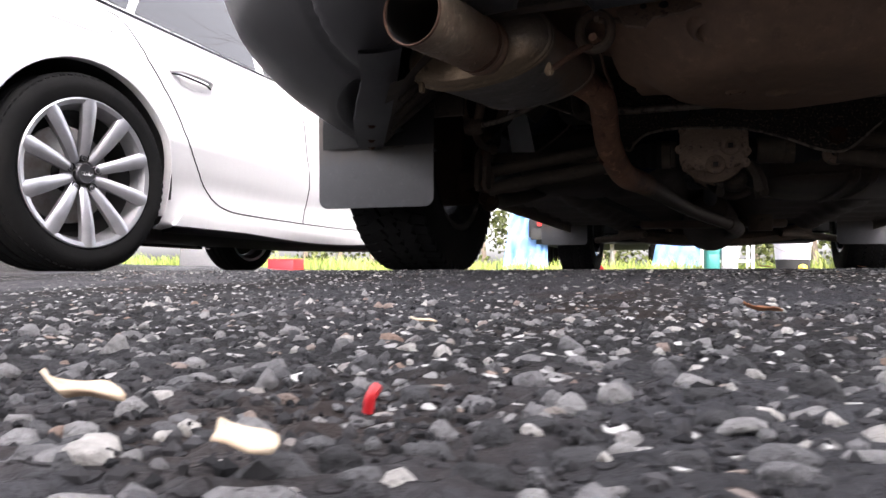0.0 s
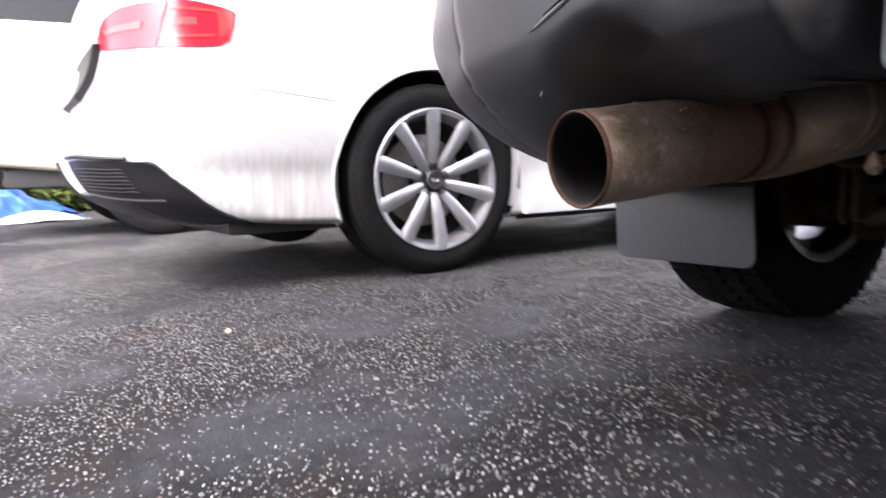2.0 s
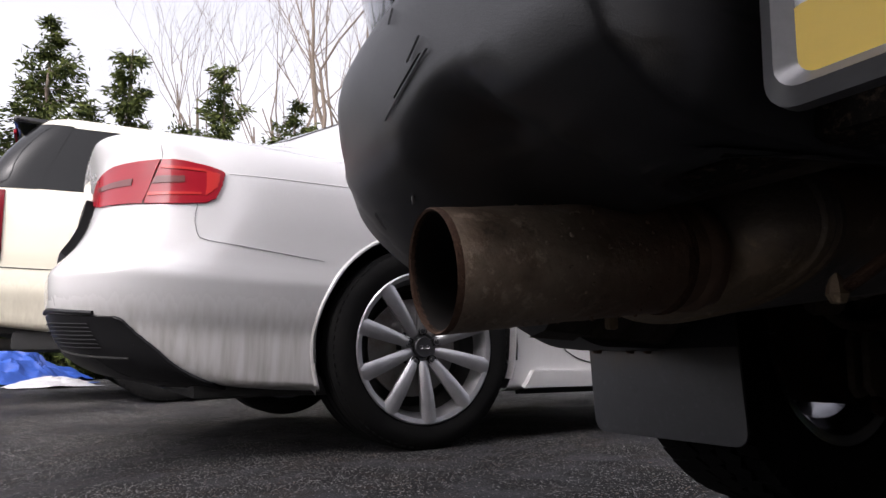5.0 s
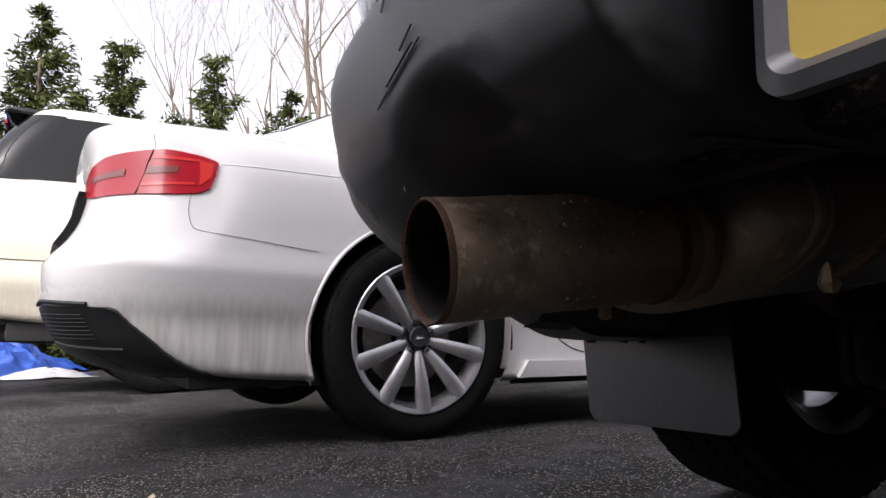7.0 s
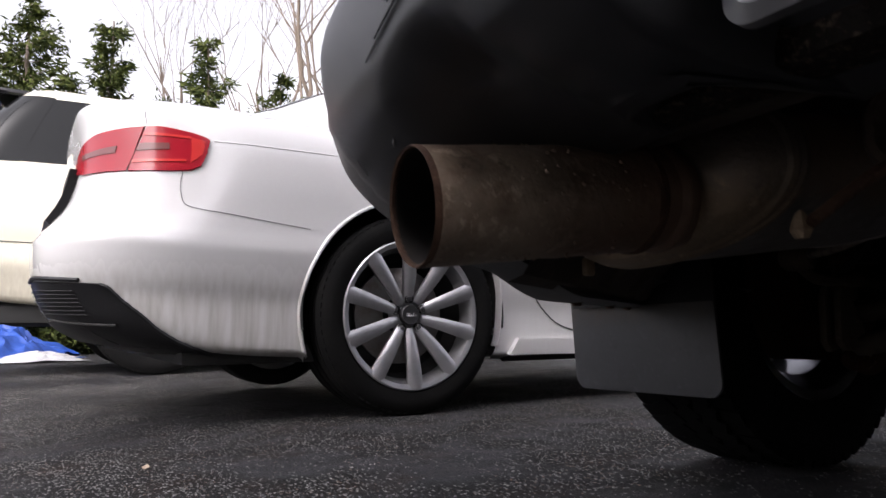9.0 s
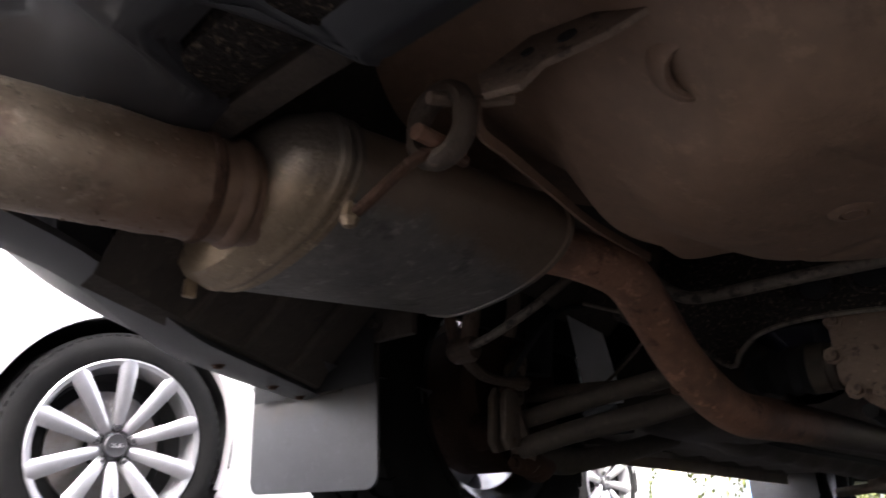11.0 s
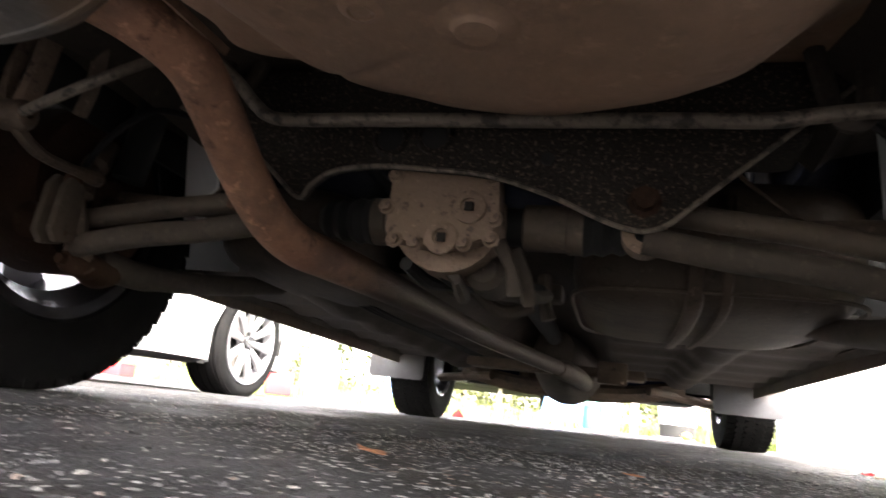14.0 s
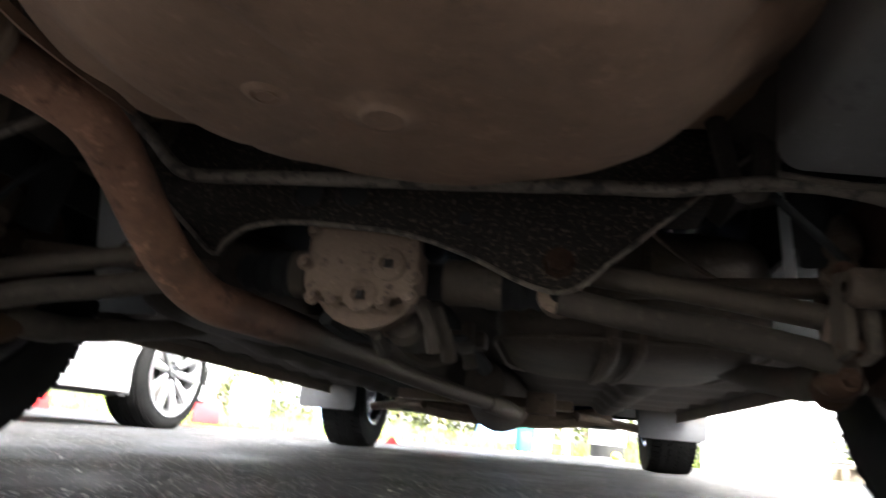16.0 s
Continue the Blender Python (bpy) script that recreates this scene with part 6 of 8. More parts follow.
    # stabiliser bar, with its arms
    right = [(0.36, -0.178, 0.379), (0.40, -0.180, 0.383), (0.45, -0.190, 0.384), (0.495, -0.212, 0.374), (0.538, -0.230, 0.358), (0.572, -0.232, 0.342), (0.582, -0.222, 0.324), (0.574, -0.204, 0.304), (0.560, -0.182, 0.288), (0.551, -0.170, 0.283)]
    left = [(-0.530, -0.250, 0.354), (-0.46, -0.275, 0.358), (-0.38, -0.280, 0.385), (-0.335, -0.245, 0.430), (-0.300, -0.205, 0.452), (-0.270, -0.180, 0.433), (-0.239, -0.177, 0.402), (-0.212, -0.178, 0.384), (-0.175, -0.178, 0.380), (-0.07, -0.176, 0.381), (0.134, -0.176, 0.380), (0.26, -0.177, 0.380)]
    P("stabiliser_bar", tube(curve(left + right, 6), [0.0066] * 26 + [0.0085] * (len(curve(left + right, 6)) - 26), 12), "worn_bar", "worn dusty stabiliser bar")
    for x in (0.44, -0.29):
        P("bar_clamp", tube(curve([(x - 0.026, -0.140, 0.480), (x - 0.016, -0.166, 0.400), (x, -0.176, 0.378), (x + 0.016, -0.166, 0.400), (x + 0.026, -0.140, 0.480)]), 0.012, 8, True, ((0, 1, 0), 0.7)), "liner", "stabiliser bar clamp")
    # differential
    df = new("differential")
    df.parent = car
    df["label"] = "dusty cast differential housing with square drain plugs"
    face = [(-0.078, 0.345), (-0.066, 0.357), (0.058, 0.354), (0.070, 0.345), (0.073, 0.290), (0.066, 0.268), (0.030, 0.254), (-0.020, 0.251), (-0.070, 0.259), (-0.079, 0.272)]
    mm = Matrix(((1, 0, 0, 0), (0, 0, 1, -0.066), (0, 1, 0, 0), (0, 0, 0, 1)))
    part("rear_cover", slab(face, 0.034, mm, 0.009), M["cast"], df, "cast rear cover")
    part("housing", tube(curve([(-0.003, -0.055, 0.300), (-0.003, 0.03, 0.302), (-0.003, 0.10, 0.304), (-0.003, 0.20, 0.306)]), [0.075] * 9 + [0.072] * 8 + [0.066, 0.06, 0.055, 0.05, 0.046, 0.043, 0.041, 0.04], 24), M["cast"], df)
    for x, z in ((0.033, 0.305), (0.001, 0.263)):
        bp = lathe([(-0.081, 0.022), (-0.087, 0.0215), (-0.089, 0.018), (-0.090, 0.011), (-0.086, 0.0105), (-0.086, 0.001)], 24, "y", (x, 0, z))
        pl = part("drain_plug", bp, M["cast"], df, "round plug with square socket")
        part("plug_socket", box(x, -0.0875, z, 0.011, 0.006, 0.011, Matrix(), 0.001), M["soot"], pl)
    bb = None
    for x, z in ((-0.078, 0.302), (-0.062, 0.258), (-0.034, 0.254), (0.030, 0.257), (0.066, 0.290), (0.064, 0.264), (0.060, 0.345), (-0.070, 0.345)):
        if bb is None:
            t0 = bmesh.new()
            bolt_into(t0, (0, 0, 0), (0, -1, 0), 0.0075, 0.010)
            bb = part("cover_bolt", t0, M["cast"], df)
        else:
            bb = new("cover_bolt", bb.data)
            bb.parent = df
        bb.matrix_basis = Matrix.Translation((x, -0.083, z))
    for s in (1, -1):
        x0 = 0.092 if s > 0 else 0.088
        x1 = 0.172 if s > 0 else 0.122
        part("stub_seal", tube([(s * 0.068, 0.0, 0.305), (s * x0, 0.0, 0.305)], 0.026, 20), M["void"], df)
        part("axle_stub", tube([(s * x0, 0.0, 0.305), (s * (x0 + 0.003), 0.0, 0.305), (s * (x1 - 0.022), 0.0, 0.305), (s * (x1 - 0.021), 0.0, 0.305), (s * x1, 0.0, 0.305)], [0.028, 0.0315, 0.0315, 0.034, 0.034], 24), M["tank"], df)
        part("joint_boot", tube([(s * (x1 + 0.012 * k), 0.0, 0.305) for k in range(8)], [0.036, 0.031, 0.034, 0.028, 0.032, 0.025, 0.027, 0.017], 20), M["void"], df)
        part("half_shaft", tube([(s * 0.25, 0.0, 0.305), (s * 0.60, 0.0, 0.325)], 0.014, 12), M["arm"], df)
    for k in range(4):
        part("housing_rib", tube(curve([(-0.06 + 0.04 * k, -0.03 + 0.01 * k, 0.240), (-0.05 + 0.045 * k, 0.05, 0.232), (-0.03 + 0.045 * k, 0.13, 0.245)]), 0.010, 8), M["void"], df)
    part("mount_bracket", tube(curve([(0.075, 0.02, 0.285), (0.082, 0.05, 0.248), (0.098, 0.09, 0.230), (0.115, 0.13, 0.238)]), 0.011, 8, True, ((0, 1, 0), 0.7)), M["liner"], df, "differential mount bracket")
    part("lower_housing", lathe([(-0.040, 0.001), (-0.040, 0.018), (-0.030, 0.027), (0.02, 0.030), (0.05, 0.026), (0.06, 0.012)], 26, "y", (0.045, 0.02, 0.240)), M["liner"], df, "round lower housing")
    for x0, y0, z0, x1, y1, z1 in ((0.070, -0.06, 0.268, 0.094, -0.045, 0.205), (0.088, -0.03, 0.262, 0.108, -0.01, 0.200), (0.002, -0.03, 0.235, 0.012, 0.02, 0.208)):
        part("cast_web", tube([(x0, y0, z0), ((x0 + x1) / 2 + 0.006, y0, (z0 + z1) / 2), (x1, y1, z1)], [0.010, 0.008, 0.011], 8, True, ((0, 1, 0), 0.6)), M["liner"], df)
    P("prop_shaft", tube([(-0.003, 0.2, 0.318), (-0.003, 0.5, 0.350), (-0.003, 1.6, 0.352), (-0.003, 2.2, 0.34)], 0.028, 18), "void")
    sp = P("shaft_support", box(0.03, 0.24, 0.262, 0.20, 0.05, 0.030, bevel=0.010), "liner", "dark support plate under the shaft")
    part("support_web", tube(curve([(-0.02, 0.20, 0.262), (0.02, 0.19, 0.226), (0.05, 0.19, 0.218), (0.085, 0.20, 0.232)]), 0.011, 10), M["liner"], sp)
    part("support_web", tube([(0.10, 0.21, 0.285), (0.104, 0.20, 0.240), (0.112, 0.20, 0.212)], [0.012, 0.010, 0.012], 8), M["tank"], sp)
    # fuel tank with strap
    tk = bmesh.new()
    bmesh.ops.create_uvsphere(tk, u_segments=40, v_segments=24, radius=1.0)
    for v in tk.verts:
        x, y, z = v.co
        f = lambda q, e: math.copysign(abs(q) ** e, q)  # noqa: E731
        v.co = Vector((0.365 + 0.230 * f(x, 0.42), 0.47 + 0.28 * f(y, 0.32), 0.362 + 0.112 * f(z, 0.40)))
    tank = P("fuel_tank", tk, "tank", "dusty grey-brown rounded fuel tank")
    part("tank_seam", tube([(0.365 + 0.229 * math.copysign(abs(math.cos(a)) ** 0.42, math.cos(a)), 0.47 + 0.279 * math.copysign(abs(math.sin(a)) ** 0.32, math.sin(a)), 0.272) for a in [2 * math.pi * k / 60 for k in range(61)]], 0.004, 6), M["tank"], tank)
    st = bmesh.new()
    line = [(0.330, 0.172, 0.42), (0.330, 0.172, 0.33), (0.330, 0.190, 0.280), (0.330, 0.235, 0.250), (0.330, 0.45, 0.243), (0.330, 0.76, 0.26)]
    tube_into(st, curve(line, 6), 0.014, 8, True, ((0, 0.3, 1), 0.5))
    part("tank_strap", st, M["arm"], tank, "flat tank strap")
    st = bmesh.new()
    tube_into(st, [p + Vector((0.045, -0.002, 0)) for p in curve(line, 6)], 0.009, 8, True, ((0, 0.3, 1), 0.5))
    part("tank_strap", st, M["arm"], tank)
    # left hand tank half
    tk = bmesh.new()
    bmesh.ops.create_uvsphere(tk, u_segments=32, v_segments=20, radius=1.0)
    for v in tk.verts:
        x, y, z = v.co
        f = lambda q, e: math.copysign(abs(q) ** e, q)  # noqa: E731
        v.co = Vector((-0.42 + 0.16 * f(x, 0.62), 0.48 + 0.26 * f(y, 0.5), 0.365 + 0.095 * f(z, 0.6)))
    P("heat_shield", tk, "liner", "dusty heat shield")
    # floor ahead of the axle
    xs, ys = np.linspace(-0.735, 0.735, 74), np.linspace(0.42, 2.15, 60)

    def floor_z(x, y):
        tun = 0.10 * math.exp(-(x / 0.14) ** 4)
        rail = -0.035 * (math.exp(-((abs(x) - 0.46) / 0.05) ** 4))
        step = 0.030 * smooth01((0.6 - y) / 0.2)
        return 0.292 + tun + rail + step + 0.005 * math.sin(y * 24) * (0 if abs(x) < 0.2 else 1)
    P("floor_pan", grid_mesh(np.array([[(x, y, floor_z(x, y)) for x in xs] for y in ys])), "liner", "dusty ribbed floor pan")
    for s in (1, -1):
        P("sill", tube(curve([(s * 0.735, 0.36, 0.275), (s * 0.745, 0.6, 0.285), (s * 0.75, 1.2, 0.295), (s * 0.745, 2.05, 0.30)]), 0.030, 4), "liner", "dusty sill flange")
        P("sill_seam", box(s * 0.735, 1.2, 0.262, 0.006, 1.65, 0.035, bevel=0.001), "arm")
        # trailing arm, links, knuckle
        P("trailing_arm", tube(curve([(s * 0.575, -0.02, 0.215), (s * 0.57, 0.10, 0.215), (s * 0.56, 0.30, 0.245), (s * 0.55, 0.52, 0.29)]), [0.024] * 9 + [0.021] * 16, 12), "liner", "dusty dark trailing arm")
        kn = new("knuckle")
        kn.parent = car
        kn["label"] = "dusty rust-brown wheel knuckle"
        kc = tube(curve([(s * 0.585, -0.03, 0.40), (s * 0.566, -0.075, 0.345), (s * 0.556, -0.098, 0.290), (s * 0.552, -0.092, 0.235), (s * 0.560, -0.060, 0.200)]), [0.014, 0.015, 0.016, 0.018, 0.020, 0.021, 0.022, 0.022] * 4 + [0.026], 12, True, ((0, 1, 0), 0.75))
        part("knuckle_casting", kc, M["arm"], kn)
        part("hub_carrier", lathe([(s * 0.568, 0.020), (s * 0.566, 0.044), (s * 0.575, 0.052), (s * 0.600, 0.058), (s * 0.604, 0.070)], 28, "x", (0, -0.02, 0.300)), M["drum"], kn, "rusted hub carrier")
        part("lower_boss", lathe([(-0.096, 0.001), (-0.096, 0.012), (-0.090, 0.017), (-0.060, 0.021), (-0.040, 0.020), (-0.036, 0.012)], 24, "y", (s * 0.556, 0, 0.200)), M["drum"], kn)
        part("boss_nut", lathe([(-0.106, 0.001), (-0.106, 0.008), (-0.095, 0.009), (-0.095, 0.012)], 6, "y", (s * 0.556, 0, 0.200)), M["drum"], kn, "rusted nut")
        part("trailing_lug", tube(curve([(s * 0.556, -0.06, 0.205), (s * 0.566, -0.02, 0.196), (s * 0.574, 0.02, 0.205)]), [0.018, 0.020, 0.021, 0.022, 0.023, 0.024, 0.024, 0.024, 0.024, 0.024, 0.023, 0.023, 0.022, 0.022, 0.021, 0.021, 0.020], 14), M["drum"], kn)
        part("hub_lump", lathe([(s * 0.575, 0.001), (s * 0.577, 0.020), (s * 0.590, 0.026), (s * 0.612, 0.030)], 18, "x", (0, -0.115, 0.250)), M["drum"], kn, "rusted lump on the hub")
        fo = [(-0.024, -0.048), (0.012, -0.056), (0.026, -0.040), (0.022, 0.030), (0.010, 0.048), (-0.018, 0.042)]
        for k in range(2):
            fm = Matrix.Translation((s * (0.562 - 0.020 * k), -0.128 + 0.004 * k, 0.268)) @ Matrix.Rotation(radians(90 * s), 4, "Z") @ Matrix.Rotation(radians(90), 4, "X")
            part("caliper_plate", slab([(u * (1 - 0.06 * k), v * (1 - 0.07 * k)) for u, v in fo], 0.012, fm, 0.004), M["tank"], kn)
        part("backing_plate", lathe([(s * 0.606, 0.05), (s * 0.610, 0.128), (s * 0.622, 0.136), (s * 0.634, 0.138)], 56, "x", (0, 0, 0.332)), M["drum"], kn, "rusted brake backing plate")
        part("drum", lathe([(s * 0.634, 0.138), (s * 0.735, 0.138), (s * 0.735, 0.02)], 56, "x", (0, 0, 0.332)), M["drum"], kn)
        for y, z in ((-0.118, 0.312), (-0.122, 0.232)):
            nb = bmesh.new()
            bolt_into(nb, (s * 0.548, y, z), (0, -1, 0), 0.009, 0.014)
            part("knuckle_bolt", nb, M["rust"], kn)
        P("inner_wing", box(s * 0.605, 0.0, 0.64, 0.010, 0.86, 0.42), "void", smooth=False)
        # white panel stands in for the daylight that shows inside the wheel arch
        so = [(-0.010, -0.080), (0.060, -0.082), (0.038, 0.020), (0.024, 0.080), (0.008, 0.068), (-0.010, 0.098), (-0.044, 0.105)]
        sm = Matrix.Translation((-0.530, 0.13, 0.395) if s < 0 else (0.561, 0.10, 0.400)) @ Matrix.Rotation(radians(90), 4, "X") @ Matrix.Scale(1.0 if s < 0 else 0.22, 4, (1, 0, 0))
        P("arch_stay", slab(so, 0.006, sm, 0.001), "white_plastic", "white panel put in for daylight in the wheel arch")
        P("lateral_link", tube(curve([(s * 0.245, -0.098, 0.268), (s * 0.34, -0.098, 0.252), (s * 0.44, -0.098, 0.240), (s * 0.545, -0.09, 0.222)]), 0.017, 12), "liner", "dark dusty lateral link")
        P("lateral_link", tube([(s * 0.275, -0.062, 0.312), (s * 0.41, -0.066, 0.294), (s * 0.555, -0.07, 0.270)], 0.0150, 14), "tank", "grey tubular lateral link")
        P("link_bush", lathe([(-0.095, 0.012), (-0.095, 0.026), (-0.065, 0.026), (-0.065, 0.012)], 24, "y", (s * 0.246, 0, 0.278)), "cast")
        P("strut", tube([(s * 0.575, 0.01, 0.36), (s * 0.545, 0.02, 0.62), (s * 0.53, 0.03, 0.80)], [0.026, 0.026, 0.02], 16), "void", "black suspension strut")
        spg = []
        for k in range(90):
            a = k * 0.42
            t = k / 89
            spg.append((s * (0.56 - 0.03 * t) + 0.062 * math.cos(a), 0.015 + 0.062 * math.sin(a), 0.50 + 0.28 * t))
        P("coil_spring", tube(spg, 0.0065, 8), "void", "black coil spring")
        # stabiliser link
        lx, ly, lz = (-0.535, -0.248, 0.354) if s < 0 else (0.551, -0.170, 0.283)
        end = (s * 0.535, -0.090, 0.325) if s < 0 else (0.540, -0.100, 0.312)
        dl = P("stabiliser_link", tube(curve([(lx, ly, lz - 0.012), (lx * 1.005, (ly + end[1]) / 2 - 0.02, (lz + end[2]) / 2 - 0.018), end]), [0.009] * 8 + [0.008] * 6 + [0.011, 0.013, 0.012], 10), "arm", "stabiliser drop link")
        part("link_bush", lathe([(lx - 0.024, 0.006), (lx - 0.022, 0.016), (lx - 0.015, 0.0205), (lx + 0.015, 0.0205), (lx + 0.022, 0.016), (lx + 0.024, 0.006)], 20, "x", (0, ly, lz)), M["arm"], dl)
        if s < 0:
            for dx, r in ((-0.024, 0.012), (0.012, 0.017)):
                part("link_plate", tube(curve([(lx + dx, ly + 0.012, lz + 0.120), (lx + dx * 1.25, ly + 0.004, lz + 0.060), (lx + dx * 0.7, ly, lz + 0.008)]), [r] * 17, 8, True, ((1, 0, 0), 0.6)), M["cast"], dl)
            part("upper_arm", tube(curve([(-0.462, -0.215, 0.50), (-0.470, -0.205, 0.42), (-0.485, -0.200, 0.375)]), 0.013, 8, True, ((0, 1, 0), 0.5)), M["arm"], dl)
        P("brake_hose", tube(curve([(s * 0.56, -0.10, 0.33), (s * 0.50, -0.13, 0.37), (s * 0.46, -0.10, 0.43), (s * 0.45, -0.02, 0.46)]), 0.005, 8), "void")
        P("brake_line", tube(curve([(s * 0.30, -0.02, 0.47), (s * 0.36, 0.02, 0.40), (s * 0.44, 0.05, 0.35), (s * 0.50, 0.08, 0.33)]), 0.003, 6), "arm")
    # canister beside the well
    o = rounded(0.36, 0.17, 0.026, 6)
    cn = P("charcoal_canister", slab(o, 0.42, Matrix.Translation((0.607, -0.515, 0.419)) @ Matrix.Rotation(radians(90), 4, "X") @ Matrix.Rotation(radians(-4), 4, "Z"), 0.015), "canister", "dark grey plastic canister box")
    part("canister_lip", tube([(0.430, -0.300, 0.348), (0.48, -0.299, 0.340), (0.785, -0.299, 0.322)], 0.0035, 8), M["liner"], cn)
    # left wheel arch liner behind the wheel
    rows = []
    lip_in = lambda y: float(np.interp(y, (-0.90, -0.82, -0.722, -0.59, -0.365), (0.425, 0.466, 0.523, 0.597, 0.722)))  # noqa: E731
    lip_out = lambda y: float(np.interp(y, (-0.90, -0.787, -0.717, -0.633, -0.53, -0.414, -0.365), (0.485, 0.541, 0.589, 0.641, 0.695, 0.750, 0.768)))  # noqa: E731
    for i in range(15):
        t = i / 14
        y = -0.82 + 0.455 * t
        zl = 0.296 - 0.004 * t
        x = -lip_in(y)
        rows.append([(x - 0.012, y, zl + 0.001), (x + 0.012, y, zl + 0.006), (x + 0.04, y, zl + 0.034), (x + 0.10, y, zl + 0.08), (x + 0.17, y, zl + 0.13)])
    for s in (1, -1):
        fl = bmesh.new()
        prev = None
        for i in range(25):
            y = -0.90 + 0.535 * i / 24
            a, b = s * (lip_in(y) - 0.004), s * (lip_out(y) + 0.006)
            zl = 0.290 + 0.030 * smooth01((-0.64 - y) / 0.22)
            cur = [fl.verts.new(p) for p in ((a, y, zl), (a * 0.5 + b * 0.5, y, zl - 0.0035), (b, y, zl), (b, y, zl + 0.006), (a, y, zl + 0.006))]
            if prev:
                for k in range(5):
                    fl.faces.new((prev[k], prev[(k + 1) % 5], cur[(k + 1) % 5], cur[k]))
            prev = cur
        bmesh.ops.recalc_face_normals(fl, faces=fl.faces)
        lip = P("bumper_lip", fl, "plastic", "grey turned-in lower lip of the bumper")
        for y in (-0.60, -0.475, -0.40):
            c = bmesh.new()
            bolt_into(c, (s * (lip_in(y) + lip_out(y)) / 2, y, 0.288), (0, 0, -1), 0.006, 0.005)
            part("lip_clip", c, M["rust"], lip)
    lin = P("wing_liner", grid_mesh(np.array(rows)), "liner", "dirty plastic wing liner")
    rows = [[(-x, y, z) for x, y, z in r] for r in rows]
    P("wing_liner", grid_mesh(np.array(rows), flip=True), "liner")
    for y0 in (-0.70, -0.60, -0.49):
        x = -lip_in(y0)
        part("liner_rib", tube(curve([(x + 0.015, y0, 0.302), (x + 0.04, y0 + 0.01, 0.328), (x + 0.10, y0 + 0.015, 0.375), (x + 0.165, y0 + 0.02, 0.423)]), 0.007, 8), M["liner"], lin)
    lb = bmesh.new()
    add_box(lb, -0.655, -0.345, 0.405, 0.20, 0.035, 0.055, None, 0.015)
    add_box(lb, -0.60, -0.376, 0.375, 0.17, 0.012, 0.05, None, 0.004)
    add_box(lb, -0.685, -0.380, 0.335, 0.05, 0.014, 0.09, None, 0.004)
    bolt_into(lb, (-0.585, -0.382, 0.374), (0, -1, 0), 0.008, 0.012)
    P("flap_bracket", lb, "liner", "dirty flap bracket")
    for s in (1, -1):
        arch_liner("wheel_arch_liner", car, 0.0, 0.345, 0.392, s * 0.58, s * 0.865, wall=False)
        arch_liner("wheel_arch_liner", car, 2.6, 0.355, 0.392, s * 0.50, s * 0.865)
    # nose: subframe, sump, undertray
    P("front_crossmember", tube(curve([(-0.50, 2.35, 0.27), (-0.25, 2.32, 0.225), (0.0, 2.30, 0.215), (0.25, 2.32, 0.225), (0.50, 2.35, 0.27)]), 0.04, 10), "arm", "front crossmember")
    P("sump", box(0.0, 2.65, 0.27, 0.5, 0.5, 0.12, bevel=0.04), "arm", "dusty engine sump")
    P("gearbox", tube([(0.0, 1.5, 0.31), (0.0, 1.8, 0.30), (0.0, 2.3, 0.30)], [0.07, 0.11, 0.15], 18), "liner", "dusty gearbox casing")
    P("transmission_beam", box(0.0, 1.55, 0.245, 0.62, 0.10, 0.035, bevel=0.012), "arm", "gearbox support beam")
    hg = bmesh.new()
    add_box(hg, 0.20, 1.5, 0.245, 0.10, 0.05, 0.075, None, 0.01)
    P("beam_bracket", hg, "arm")
    P("undertray", box(0.0, 3.02, 0.245, 1.2, 0.35, 0.03, bevel=0.01), "void", "black undertray")
    for s in (1, -1):
        P("front_arm", tube(curve([(s * 0.35, 2.25, 0.245), (s * 0.5, 2.35, 0.235), (s * 0.66, 2.5, 0.225)]), 0.020, 10), "arm", "front control arm")
        P("drive_shaft", tube([(s * 0.15, 2.5, 0.31), (s * 0.64, 2.5, 0.34)], 0.014, 10), "arm")
    P("hanging_hose", tube(curve([(-0.22, 2.38, 0.30), (-0.20, 2.37, 0.22), (-0.20, 2.36, 0.19)]), 0.016, 10), "cast")
    # brake and fuel lines
    for x in (-0.40, -0.385, -0.37):
        P("fuel_line", tube(curve([(x, 0.25, 0.33), (x + 0.02, 0.6, 0.275), (x + 0.10, 1.2, 0.262), (x + 0.12, 2.0, 0.27)]), 0.004, 6), "void")


